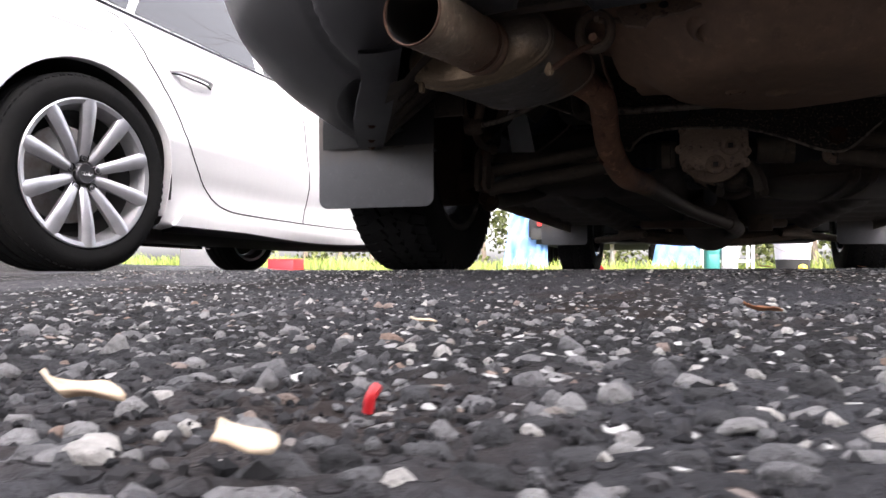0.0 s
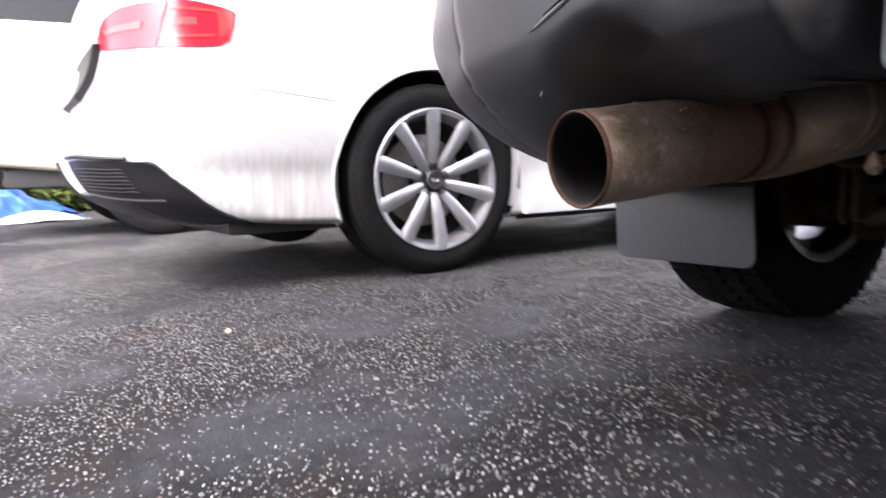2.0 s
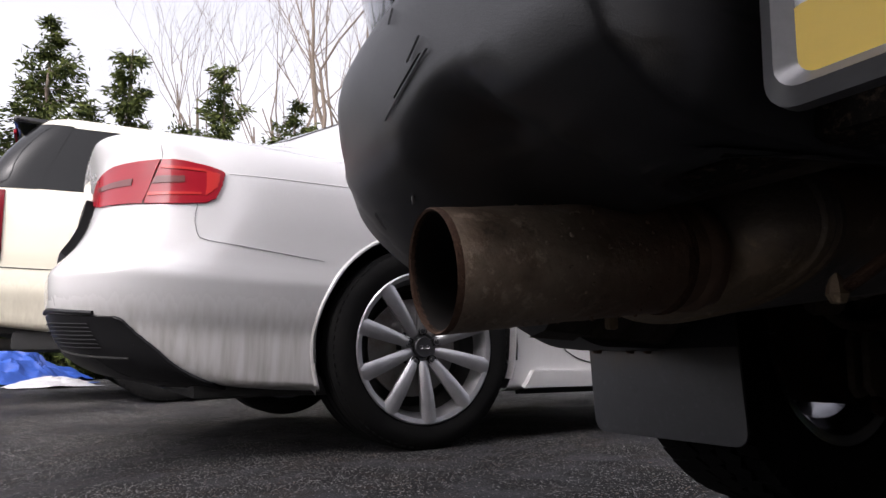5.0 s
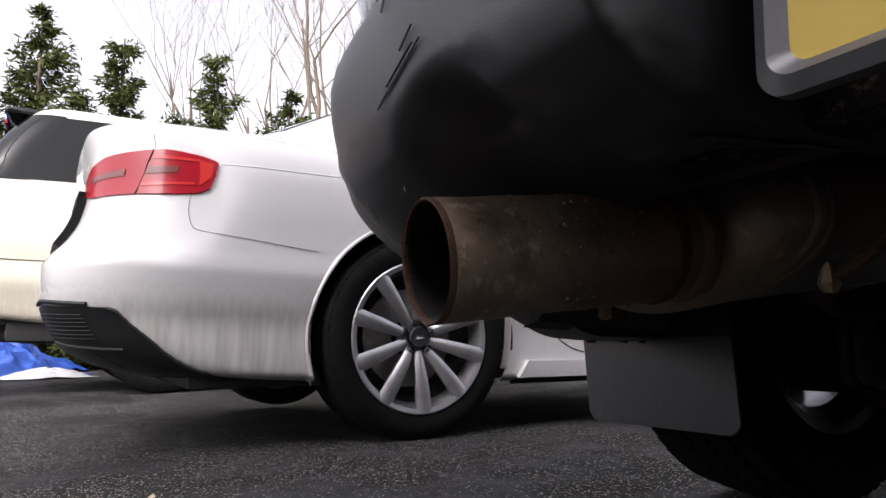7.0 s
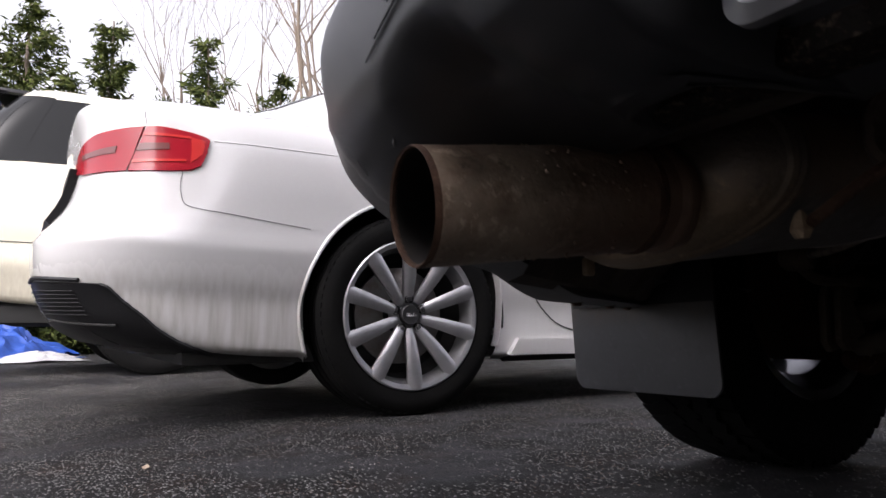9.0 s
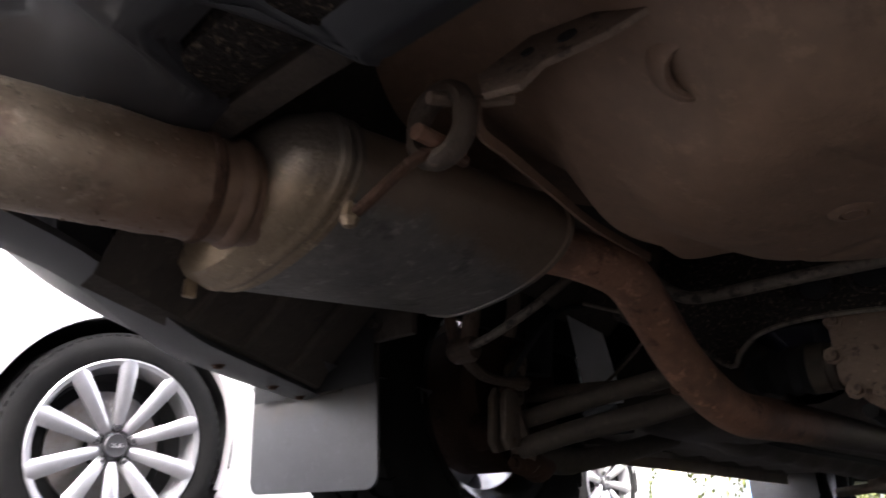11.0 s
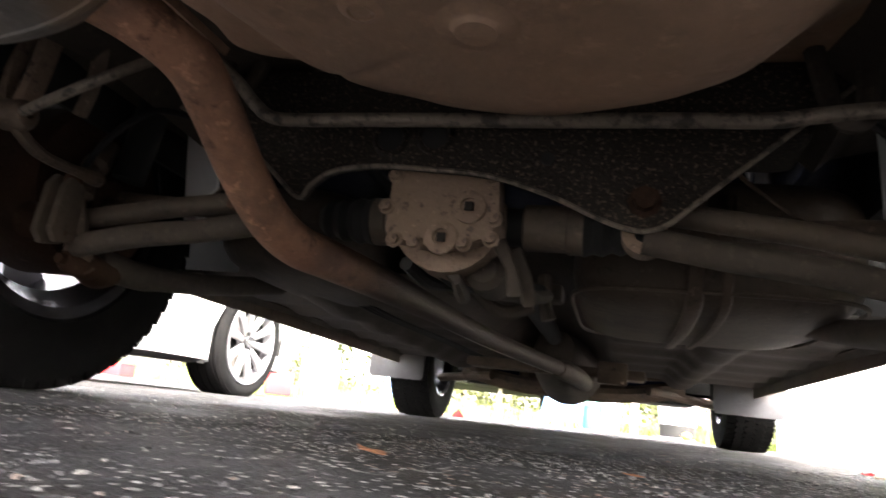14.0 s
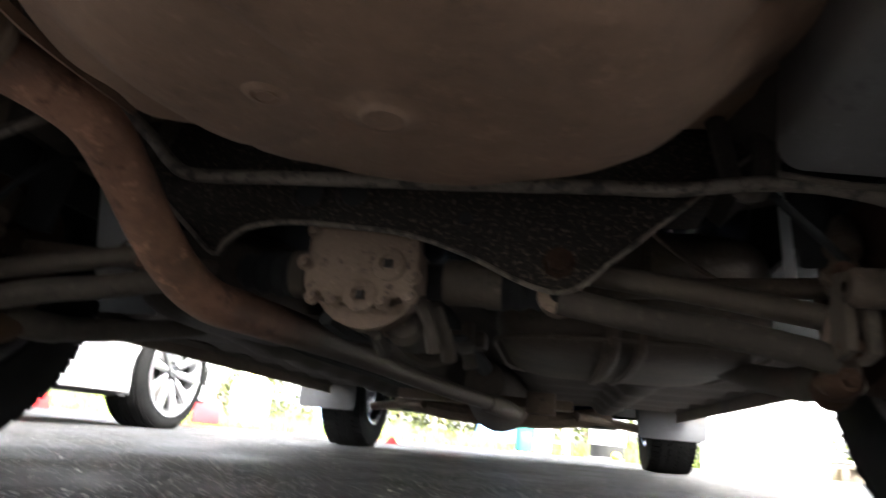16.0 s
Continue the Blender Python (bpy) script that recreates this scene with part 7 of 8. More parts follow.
def build_estate():
    car = thing("estate_car", pose(0, 0, 0), "dark blue high-riding estate with grey bumper and rusty exhaust", "car")
    rows = [
        (0.285, 0.48, 0.30, 0.80, -0.80, 3.28, 0.25, 0.30),
        (0.30, 0.50, 0.32, 0.84, -0.84, 3.33, 0.27, 0.32),
        (0.45, 0.57, 0.45, 0.855, -0.88, 3.38, 0.40, 0.32),
        (0.60, 0.64, 0.60, 0.860, -0.925, 3.40, 0.40, 0.32),
        (0.80, 0.80, 0.74, 0.866, -0.93, 3.38, 0.28, 0.32),
        (0.95, 0.95, 0.84, 0.852, -0.91, 3.33, 0.27, 0.30),
        (1.00, 1.00, 0.91, 0.832, -0.89, 3.15, 0.26, 0.30),
        (1.03, 1.03, 1.00, 0.81, -0.87, 2.55, 0.25, 0.30),
        (1.30, 1.30, 1.30, 0.72, -0.75, 2.00, 0.22, 0.28),
        (1.50, 1.50, 1.49, 0.64, -0.60, 1.50, 0.20, 0.26),
        (1.56, 1.56, 1.56, 0.52, -0.50, 1.30, 0.2, 0.2),
    ]
    sh = Shell(rows, steps=3, n_side=140, bowed=0.0)
    part("body", sh.mesh(((0.0, 0.345, 0.388), (2.6, 0.355, 0.388))), M["navy"], car, "dark blue painted body", angle=50)
    build_bumper(car)
    build_plate(car)
    for s in (1, -1):
        mir = s < 0
        # pale grey strip paints the highlight along the bumper's top lip
        part("body_seam", seam(sh, [(-0.86, 0.640), (-0.6, 0.632), (-0.40, 0.630)], 0.012, "y", mir, 0.002), M["grey_plastic"], car, "pale strip drawing the highlight on the bumper's top lip")
        part("tail_lamp", decal(sh, [(-0.86, 0.76), (-0.72, 0.76)], [(-0.86, 1.0), (-0.74, 0.99)], 10, 8, 0.006, mirror=mir), M["red_lens"], car, "red tail lamp")
        part("side_window", decal(sh, [(-0.55, 1.045), (0.35, 1.045)], [(-0.42, 1.44), (0.35, 1.46)], 16, 8, 0.004, mirror=mir), M["window"], car)
        part("side_window", decal(sh, [(0.42, 1.045), (1.15, 1.045)], [(0.42, 1.46), (1.10, 1.45)], 14, 8, 0.004, mirror=mir), M["window"], car)
        part("side_window", decal(sh, [(1.22, 1.045), (2.1, 1.05)], [(1.17, 1.44), (1.55, 1.38)], 14, 8, 0.004, mirror=mir), M["window"], car)
        part("door_gap", seam(sh, [(0.36, 0.99), (0.38, 0.7), (0.45, 0.55), (0.55, 0.36)], 0.004, "y", mir), M["void"], car)
        part("side_cladding", decal(sh, [(0.42, 0.31), (2.08, 0.31)], [(0.42, 0.46), (2.08, 0.46)], 30, 5, 0.014, mirror=mir), M["plastic"], car, "grey plastic side cladding")
    part("rear_window", decal(sh, [(-0.62, 1.05), (0.62, 1.05)], [(-0.5, 1.44), (0.5, 1.44)], 16, 8, 0.005, key="x"), M["window"], car)
    for x, y in ((-0.757, 0.0), (0.775, 0.0), (-0.772, 2.6), (0.778, 2.6)):
        r = 0.325
        m = Matrix.Translation((x, y, ground_z(x, y) + r - 0.004)) @ (Matrix.Rotation(math.pi, 4, "Z") if x < 0 else Matrix())
        wheel(car, "wheel", m, r, 0.215, 0.200, 0.06, 5, 0.095, M["alloy"], "block", 6 if x < 0 else 20, "black all-terrain tyre on a silver wheel", open_back=True, w_out=0.118)
    mud_flap(car, -0.885, -0.588, -0.372, 0.153, 0.40)
    mud_flap(car, 0.588, 0.87, -0.372, 0.17, 0.40)
    mud_flap(car, -0.948, -0.675, 2.22, 0.185, 0.36)
    mud_flap(car, 0.609, 0.892, 2.22, 0.182, 0.36)
    build_exhaust(car)
    build_underside(car)
    return car


# ------------------------------------------------------------------ plants
def conifer(m, height, spread, seed, group="conifers behind the cars"):
    """An evergreen with a pointed, gappy crown of many small drooping sprays."""
    rs = np.random.RandomState(seed)
    t = thing("conifer_tree", m, "tall dark green evergreen with sparse pointed top", "tree", group)
    part("trunk", tube([(0, 0, -0.1), (0.03, 0, height * 0.5), (0, 0.02, height * 0.98)], [0.09, 0.05, 0.012], 8), M["bark"], t)
    verts, faces = [], []
    limbs = bmesh.new()
    z = 0.15
    while z < height * 0.99:
        f = z / height
        reach = spread * 1.4 * ((1 - f) ** 0.68 + 0.02) * (0.30 + 0.80 * rs.rand())
        for _ in range(int(4 + 3 * (1 - f))):
            a = rs.rand() * 6.283
            ln = reach * (0.55 + 0.55 * rs.rand())
            rise = 0.25 + 0.5 * f
            d = np.array((math.cos(a), math.sin(a), 0.0))
            tip = d * ln + np.array((0, 0, z + ln * rise * (0.4 + 0.6 * rs.rand())))
            root = np.array((0, 0, z))
            if ln > 0.25:
                tube_into(limbs, [root, (root + tip) / 2 + (0, 0, -0.03), tip], [0.012, 0.008, 0.003], 4, False)
            n = int(45 + ln * 225)
            q = 0.12 + 0.9 * rs.rand(n, 1)
            c = root + (tip - root) * q + rs.normal(0, 0.04 + 0.045 * ln, (n, 3)) - np.array((0, 0, 0.10)) * q * q * ln
            size = 0.06 + 0.11 * rs.rand(n, 1)
            dd = d * (0.5 + rs.rand(n, 1)) + rs.normal(0, 0.5, (n, 3))
            dd[:, 2] += 0.10 - 0.75 * rs.rand(n)
            dd *= size / np.linalg.norm(dd, axis=1, keepdims=True)
            sd = np.cross(dd, rs.normal(0, 1, (n, 3)))
            sd *= (0.009 + 0.014 * rs.rand(n, 1)) / np.maximum(np.linalg.norm(sd, axis=1, keepdims=True), 1e-6)
            verts.append(np.stack([c, c + dd * 0.5 + sd, c + dd, c + dd * 0.45 - sd], 1).reshape(-1, 3))
        z += (0.13 + 0.05 * rs.rand()) * (1 + 0.8 * f)
    part("limb_wood", limbs, M["bark"], t)["kind"] = "stuff"
    me = bpy.data.meshes.new("crown")
    verts = np.concatenate(verts)
    me.from_pydata(verts.tolist(), [], np.arange(len(verts)).reshape(-1, 4).tolist())
    me.materials.append(M["needles"])
    cr = new("crown", me)
    cr.parent = t
    return t


def bare_tree(m, height, seed, radius=0.13, label="leafless tree with many fine upright branches"):
    rs = random.Random(seed)
    t = thing("bare_tree", m, label, "tree", "bare trees behind the evergreens")
    bm = bmesh.new()
    trunk = bmesh.new()

    def grow(p, d, ln, r, depth, target):
        pts, rad = [p], [r]
        n = 4
        for k in range(n):
            d = (d + Vector((rs.gauss(0, 0.13), rs.gauss(0, 0.13), 0.10))).normalized()
            p = p + d * ln / n
            pts.append(p)
            rad.append(r * (1 - 0.55 * (k + 1) / n))
        tube_into(target, pts, rad, 7 if depth < 2 else 4, False)
        if depth >= 5 or r < 0.004:
            return
        for _ in range(3 if depth < 3 else 2 + (rs.random() < 0.4)):
            i = rs.randint(2, n)
            nd = (d + Vector((rs.gauss(0, 0.42), rs.gauss(0, 0.42), rs.gauss(0.35, 0.2)))).normalized()
            grow(pts[i], nd, ln * (0.6 + 0.25 * rs.random()), rad[i] * 0.72, depth + 1, bm)
    grow(Vector((0, 0, -0.1)), Vector((0, 0, 1)), height * 0.42, radius, 0, trunk)
    part("trunk", trunk, M["bark"], t)
    part("twig_crown", bm, M["bark"], t)
    return t


def leaf_clumps(name, count, x0, x1, y0, y1, z0, z1, size, material, label, seed, parent=None, taper=0.0):
    rs = np.random.RandomState(seed)
    verts, faces = [], []
    cl = [(x0 + (x1 - x0) * rs.rand(), y0 + (y1 - y0) * rs.rand(), z0 + (z1 - z0) * rs.rand() ** 1.2, 0.2 + 0.35 * rs.rand()) for _ in range(max(4, count // 60))]
    for k in range(count):
        c = cl[rs.randint(len(cl))]
        p = np.array(c[:3]) + rs.normal(0, c[3] * 0.5, 3)
        p[2] = max(p[2], z0)
        a, b = rs.normal(0, 1, 3), rs.normal(0, 1, 3)
        a = a / np.linalg.norm(a) * size * (0.5 + rs.rand())
        b = np.cross(a, b)
        b = b / max(np.linalg.norm(b), 1e-6) * size * 0.4
        i = len(verts)
        verts += [p, p + a * 0.5 + b, p + a, p + a * 0.5 - b]
        faces.append((i, i + 1, i + 2, i + 3))
    me = bpy.data.meshes.new(name)
    me.from_pydata([tuple(v) for v in verts], [], faces)
    me.materials.append(material)
    ob = new(name, me)
    if parent is not None:
        ob.parent = parent
    return ob


def grass_patch(count, x0, x1, y0, y1, h0, h1, seed):
    rs = np.random.RandomState(seed)
    verts, faces = [], []
    for _ in range(count):
        x = x0 + (x1 - x0) * rs.rand()
        y = y0 + (y1 - y0) * rs.rand() ** 1.4
        if y < drive_edge(x) - 0.02:
            y = drive_edge(x) + abs(rs.normal(0, 0.15))
        g = ground_z(x, y) + 0.03
        h = h0 + (h1 - h0) * rs.rand() ** 1.6 * (0.4 + 0.9 * max(0.0, 0.5 + noise.noise(Vector((x * 1.7, y * 1.7, 2)))))
        a = rs.rand() * 6.283
        d = np.array((math.cos(a), math.sin(a), 0)) * 0.0045
        b = rs.normal(0, 0.35, 3) * h
        b[2] = 0
        i = len(verts)
        p = np.array((x, y, g - 0.03))
        verts += [p - d, p + d, p + d * 0.7 + b * 0.4 + (0, 0, h * 0.65), p - d * 0.7 + b * 0.4 + (0, 0, h * 0.65), p + b + (0, 0, h)]
        faces += [(i, i + 1, i + 2, i + 3), (i + 3, i + 2, i + 4)]
    me = bpy.data.meshes.new("grass")
    me.from_pydata([tuple(v) for v in verts], [], faces)
    me.materials.append(M["grass"])
    ob = new("grass", me)
    return tagged(ob, "uneven fresh green grass along the driveway edge", "grass", kind="stuff")


# ------------------------------------------------------------------ loose things
def crumpled_sheet(name, m, sx, sy, height, material, label, seed, n=70, fold=3.0, category="tarpaulin"):
    """A heaped sheet: high in its middle, falling in sharp folds to the ground."""
    P = np.zeros((n, n, 3))
    for i in range(n):
        for j in range(n):
            u, v = i / (n - 1) * 2 - 1, j / (n - 1) * 2 - 1
            r = min(1.0, math.hypot(u * 0.95, v * 0.95))
            q = Vector((u * fold, v * fold, seed))
            ridge = 1 - abs(noise.noise(q)) * 2
            ridge2 = 1 - abs(noise.noise(q * 2.3 + Vector((5, 1, 0)))) * 2
            ridge3 = 1 - abs(noise.noise(q * 5.1 + Vector((2, 7, 0)))) * 2
            h = (1 - r ** 1.6) * (0.50 + 0.42 * ridge) + (0.13 * ridge2 + 0.03 * ridge3) * (1 - r ** 6)
            edge = 1 + 0.18 * noise.noise(Vector((u * 2, v * 2, seed + 9)))
            P[i, j] = (u * sx * edge, v * sy * edge, max(0.004, h * height + 0.012))
    bm = grid_mesh(P)
    bmesh.ops.recalc_face_normals(bm, faces=bm.faces)
    ob = part(name, bm, material, None, angle=28)
    mod = ob.modifiers.new("thickness", "SOLIDIFY")
    mod.thickness = 0.003
    ob.matrix_basis = m
    return tagged(ob, label, category)


def jug(m, body, label):
    """A squat plastic canister with shoulder, neck, cap and a handle."""
    t = thing("plastic_jug", m, label, "jug", "jugs at the driveway edge")
    b = bmesh.new()
    prof = [(0.000, 0.86), (0.004, 0.97), (0.012, 1.0), (0.165, 1.0), (0.172, 1.03), (0.180, 1.0), (0.195, 0.92), (0.225, 0.55), (0.236, 0.34), (0.240, 0.30)]
    rings = []
    for z, s in prof:
        ring = []
        for k in range(28):
            a = 2 * math.pi * k / 28
            c, q = math.cos(a), math.sin(a)
            ring.append(b.verts.new((math.copysign(abs(c) ** 0.6, c) * 0.065 * s, math.copysign(abs(q) ** 0.6, q) * 0.050 * s, z)))
        rings.append(ring)
    for r0, r1 in zip(rings, rings[1:]):
        for k in range(28):
            b.faces.new((r0[k], r0[(k + 1) % 28], r1[(k + 1) % 28], r1[k]))
    b.faces.new(rings[0][::-1])
    b.faces.new(rings[-1])
    part("jug_body", b, body, t)
    part("cap", lathe([(0.240, 0.018), (0.262, 0.018), (0.265, 0.015), (0.265, 0.001)], 20, "z"), body, t)
    part("handle", tube(curve([(0.040, 0, 0.205), (0.062, 0, 0.215), (0.074, 0, 0.190), (0.070, 0, 0.120), (0.060, 0, 0.105)]), 0.008, 8), body, t)
    part("label_panel", box(0, -0.0505, 0.09, 0.085, 0.002, 0.10, bevel=0.0008), M["white_plastic"] if body is M["grey_plastic"] else M["green_plastic"], t)
    return t


def step_ladder(m):
    t = thing("white_rack", m, "white tubular metal rack standing on the driveway edge", "rack")
    for x, y in ((-0.20, 0.0), (0.20, 0.0), (-0.20, 0.34), (0.20, 0.34)):
        part("leg", tube([(x, y, 0.0), (x, y, 0.95)], 0.014, 10), M["white_plastic"], t)
    for z in (0.10, 0.30, 0.62, 0.93):
        for a, b in (((-0.20, 0), (0.20, 0)), ((0.20, 0), (0.20, 0.34)), ((0.20, 0.34), (-0.20, 0.34)), ((-0.20, 0.34), (-0.20, 0))):
            if z == 0.30 and a[1] == 0 and b[1] == 0:
                continue
            part("rail", tube([(a[0], a[1], z), (b[0], b[1], z)], 0.008, 8), M["white_plastic"], t)
    return t


def bucket(m):
    t = thing("plastic_bucket", m, "translucent grey plastic bucket with dark water in it", "bucket")
    part("bucket_body", lathe([(0.012, 0.001), (0.010, 0.11), (0.0, 0.118), (0.002, 0.125), (0.30, 0.150), (0.30, 0.158), (0.315, 0.158), (0.318, 0.150), (0.29, 0.145), (0.02, 0.118)], 40, "z"), M["grey_plastic"], t)
    part("dark_band", lathe([(0.012, 0.1275), (0.10, 0.135), (0.10, 0.134)], 40, "z"), M["void"], t, "dark lower band")
    part("bail", tube(curve([(-0.155, 0, 0.29), (-0.13, -0.06, 0.20), (0, -0.17, 0.15), (0.13, -0.06, 0.20), (0.155, 0, 0.29)]), 0.003, 6), M["steel"], t)
    return t


def propane_tank(m):
    t = thing("propane_tank", m, "white propane cylinder with a rusty flaking lower half", "gas cylinder")
    part("tank_upper", lathe([(0.28, 0.190), (0.36, 0.188), (0.42, 0.165), (0.455, 0.115), (0.465, 0.06), (0.467, 0.001)], 48, "z"), M["tank_white"], t)
    part("tank_lower", lathe([(0.05, 0.10), (0.055, 0.15), (0.09, 0.180), (0.13, 0.190), (0.281, 0.1905)], 48, "z"), M["tank_rust"], t, "rust-stained lower half")
    part("foot_ring", lathe([(0.0, 0.135), (0.0, 0.142), (0.08, 0.142), (0.08, 0.135)], 40, "z", close=True), M["tank_rust"], t)
    bm = lathe([(0.43, 0.125), (0.60, 0.125), (0.605, 0.121), (0.60, 0.117), (0.43, 0.117)], 40, "z")
    kill = [f for f in bm.faces if f.calc_center_median().y < -0.07 and 0.5 < f.calc_center_median().z]
    bmesh.ops.delete(bm, geom=kill, context="FACES")
    part("collar", bm, M["tank_white"], t, "white valve collar")
    part("valve", tube([(0, 0, 0.46), (0, 0, 0.55)], 0.02, 12), M["yellow"], t)
    return t


def fuel_can(m, seed=0):
    t = thing("fuel_can", m, "red plastic fuel can on the ground", "fuel can", "red fuel cans")
    o = [(-0.13, 0), (0.13, 0), (0.14, 0.02), (0.14, 0.19), (0.11, 0.24), (-0.04, 0.27), (-0.13, 0.25), (-0.14, 0.22), (-0.14, 0.02)]
    part("can_body", slab(o, 0.17, Matrix.Rotation(radians(90), 4, "X"), 0.02), M["red_plastic"], t)
    part("can_handle", tube(curve([(-0.10, 0, 0.25), (-0.07, 0, 0.30), (0.04, 0, 0.295), (0.07, 0, 0.245)]), 0.013, 8), M["red_plastic"], t)
    part("spout", tube([(0.10, 0, 0.23), (0.16, 0, 0.30)], [0.022, 0.012], 12), M["trim"], t)
    return t


def storage_crate(m):
    t = thing("storage_crate", m, "red plastic storage crate on the ground", "crate")
    b = bmesh.new()
    for sx in (-1, 1):
        add_box(b, sx * 0.25, 0, 0.12, 0.012, 0.38, 0.22, None, 0.003)
    for sy in (-1, 1):
        add_box(b, 0, sy * 0.19, 0.12, 0.50, 0.012, 0.22, None, 0.003)
    add_box(b, 0, 0, 0.012, 0.5, 0.38, 0.014)
    part("crate_shell", b, M["red_plastic"], t)
    part("crate_rim", tube([(-0.26, -0.20, 0.235), (0.26, -0.20, 0.235), (0.26, 0.20, 0.235), (-0.26, 0.20, 0.235), (-0.26, -0.20, 0.235)], 0.010, 6), M["red_plastic"], t)
    return t


def tread_plate_box(m):
    t = thing("tool_box", m, "aluminium tread-plate tool box on the grass edge", "tool box")
    part("box_body", box(0, 0, 0.17, 0.60, 0.40, 0.34, bevel=0.01), M["diamond"], t)
    part("box_lid", box(0, 0, 0.355, 0.63, 0.43, 0.03, bevel=0.008), M["diamond"], t)
    bar = None
    rs = random.Random(2)
    for i in range(20):
        for j in range(10):
            if bar is None:
                bar = part("tread_bar", box(0, 0, 0, 0.018, 0.003, 0.005, bevel=0.001), M["diamond"], t)
            else:
                bar = new("tread_bar", bar.data)
                bar.parent = t
            bar.matrix_basis = pose(-0.28 + 0.0295 * i, -0.2005, 0.025 + 0.031 * j, 0, 45 if (i + j) % 2 else -45, 0)
    return t


def covered_trailer(m):
    """A dark low trailer with a sheet thrown over it, a red lamp and a number plate bar."""
    t = thing("covered_trailer", m, "dark covered trailer with a red tail lamp on the grass", "trailer")
    part("trailer_bed", box(0, 0.9, 0.62, 1.7, 2.4, 0.30, bevel=0.03), M["trim"], t, "black trailer bed")
    part("trailer_frame", box(0, 0.9, 0.42, 1.5, 2.3, 0.08, bevel=0.01), M["void"], t)
    part("tail_board", box(0, -0.32, 0.52, 1.6, 0.05, 0.16, bevel=0.01), M["void"], t)
    for s in (1, -1):
        part("trailer_lamp", box(s * 0.62, -0.36, 0.70, 0.16, 0.05, 0.14, bevel=0.01), M["red_lens_b"], t, "red tail lamp")
        part("lamp_cap", box(s * 0.62, -0.36, 0.80, 0.17, 0.05, 0.05, bevel=0.01), M["clear_lens"], t)
        part("trailer_tyre", lathe([(-0.09, 0.18), (-0.10, 0.27), (-0.07, 0.30), (0.07, 0.30), (0.10, 0.27), (0.09, 0.18)], 40, "x", (s * 0.82, 1.0, 0.30)), M["rubber"], t)
        part("trailer_rim", lathe([(-0.05, 0.001), (-0.05, 0.10), (0.02, 0.18), (0.02, 0.185)], 32, "x", (s * 0.84, 1.0, 0.30)), M["steel"], t)
    part("plate_panel", box(-0.30, -0.36, 0.50, 0.30, 0.012, 0.10, bevel=0.004), M["plate_white"], t)
    part("prop_stand", tube([(0.3, -0.1, 0.0), (0.3, -0.1, 0.5)], 0.03, 10), M["steel"], t)
    return t


def hanging_cover(name, m, w, h, depth, material, label, seed):
    """A cover hung over an edge, falling to the ground in deep vertical folds."""
    nu, nv = 60, 30
    P = np.zeros((nv, nu, 3))
    for i in range(nv):
        v = i / (nv - 1)
        for j in range(nu):
            u = j / (nu - 1)
            f = math.sin(u * 19 + seed + 1.5 * math.sin(v * 3 + u * 4)) * 0.5 + noise.noise(Vector((u * 6, v * 3, seed)))
            spread_ = 1 + 0.35 * (1 - v)
            P[i, j] = ((u - 0.5) * w * spread_, -0.05 * f - depth * (1 - v) ** 1.5, h * v + 0.03 * noise.noise(Vector((u * 4, v * 2, seed + 3))) * v)
    top = np.array([[(P[-1, j, 0], P[-1, j, 1] + 0.05 + 0.5 * k, h + 0.02 + 0.03 * noise.noise(Vector((j * 0.1, k, seed)))) for j in range(nu)] for k in (0.3, 1.0)])
    bm = grid_mesh(np.concatenate([P, top]))
    ob = part(name, bm, material, None, angle=40)
    mod = ob.modifiers.new("thickness", "SOLIDIFY")
    mod.thickness = 0.004
    ob.matrix_basis = m
    return tagged(ob, label, "tarpaulin")


def white_shed(m, w, d, h):
    """A small white outbuilding of lap boards with a corner board and a plinth."""
    t = thing("white_shed", m, "white boarded outbuilding at the end of the driveway", "shed")
    part("shed_wall", box(w / 2, d / 2, h / 2, w - 0.04, d - 0.04, h), M["wall_white"], t, smooth=False)
    bd = None
    n = int(h / 0.18)
    for k in range(n):
        for ln, mm in ((w, pose(w / 2, 0.0, 0.09 + 0.18 * k, 7, 0, 0)), (w, pose(w / 2, d, 0.09 + 0.18 * k, 7, 0, 180)), (d, pose(0.0, d / 2, 0.09 + 0.18 * k, 7, 0, -90)), (d, pose(w, d / 2, 0.09 + 0.18 * k, 7, 0, 90))):
            q = part("board", box(0, 0, 0, ln, 0.016, 0.19), M["wall_white"], t, smooth=False)
            q.matrix_basis = mm
    for x, y in ((0, 0), (w, 0), (0, d), (w, d)):
        part("corner_board", box(x, y, h / 2, 0.09, 0.09, h, bevel=0.004), M["wall_white"], t)
    r = slab([(-0.25, 0), (d + 0.25, 0), (d / 2, 0.9)], w + 0.4, Matrix(((0, 0, 1, w / 2), (1, 0, 0, 0), (0, 1, 0, h), (0, 0, 0, 1))))
    part("shed_roof", r, M["void"], t, "dark pitched roof", smooth=False)
    return t


def pallet(m):
    t = thing("wooden_pallet", m, "weathered wooden pallet lying on the ground", "pallet")
    q = None
    for k in range(7):
        part("deck_board", box(-0.5 + k * 0.165, 0, 0.115, 0.10, 1.0, 0.02, bevel=0.003), M["wood"], t)
    for y in (-0.44, 0, 0.44):
        part("bearer", box(0, y, 0.06, 1.1, 0.09, 0.085, bevel=0.004), M["wood"], t)
        part("foot_board", box(0, y, 0.01, 1.1, 0.1, 0.018, bevel=0.003), M["wood"], t)
    return t


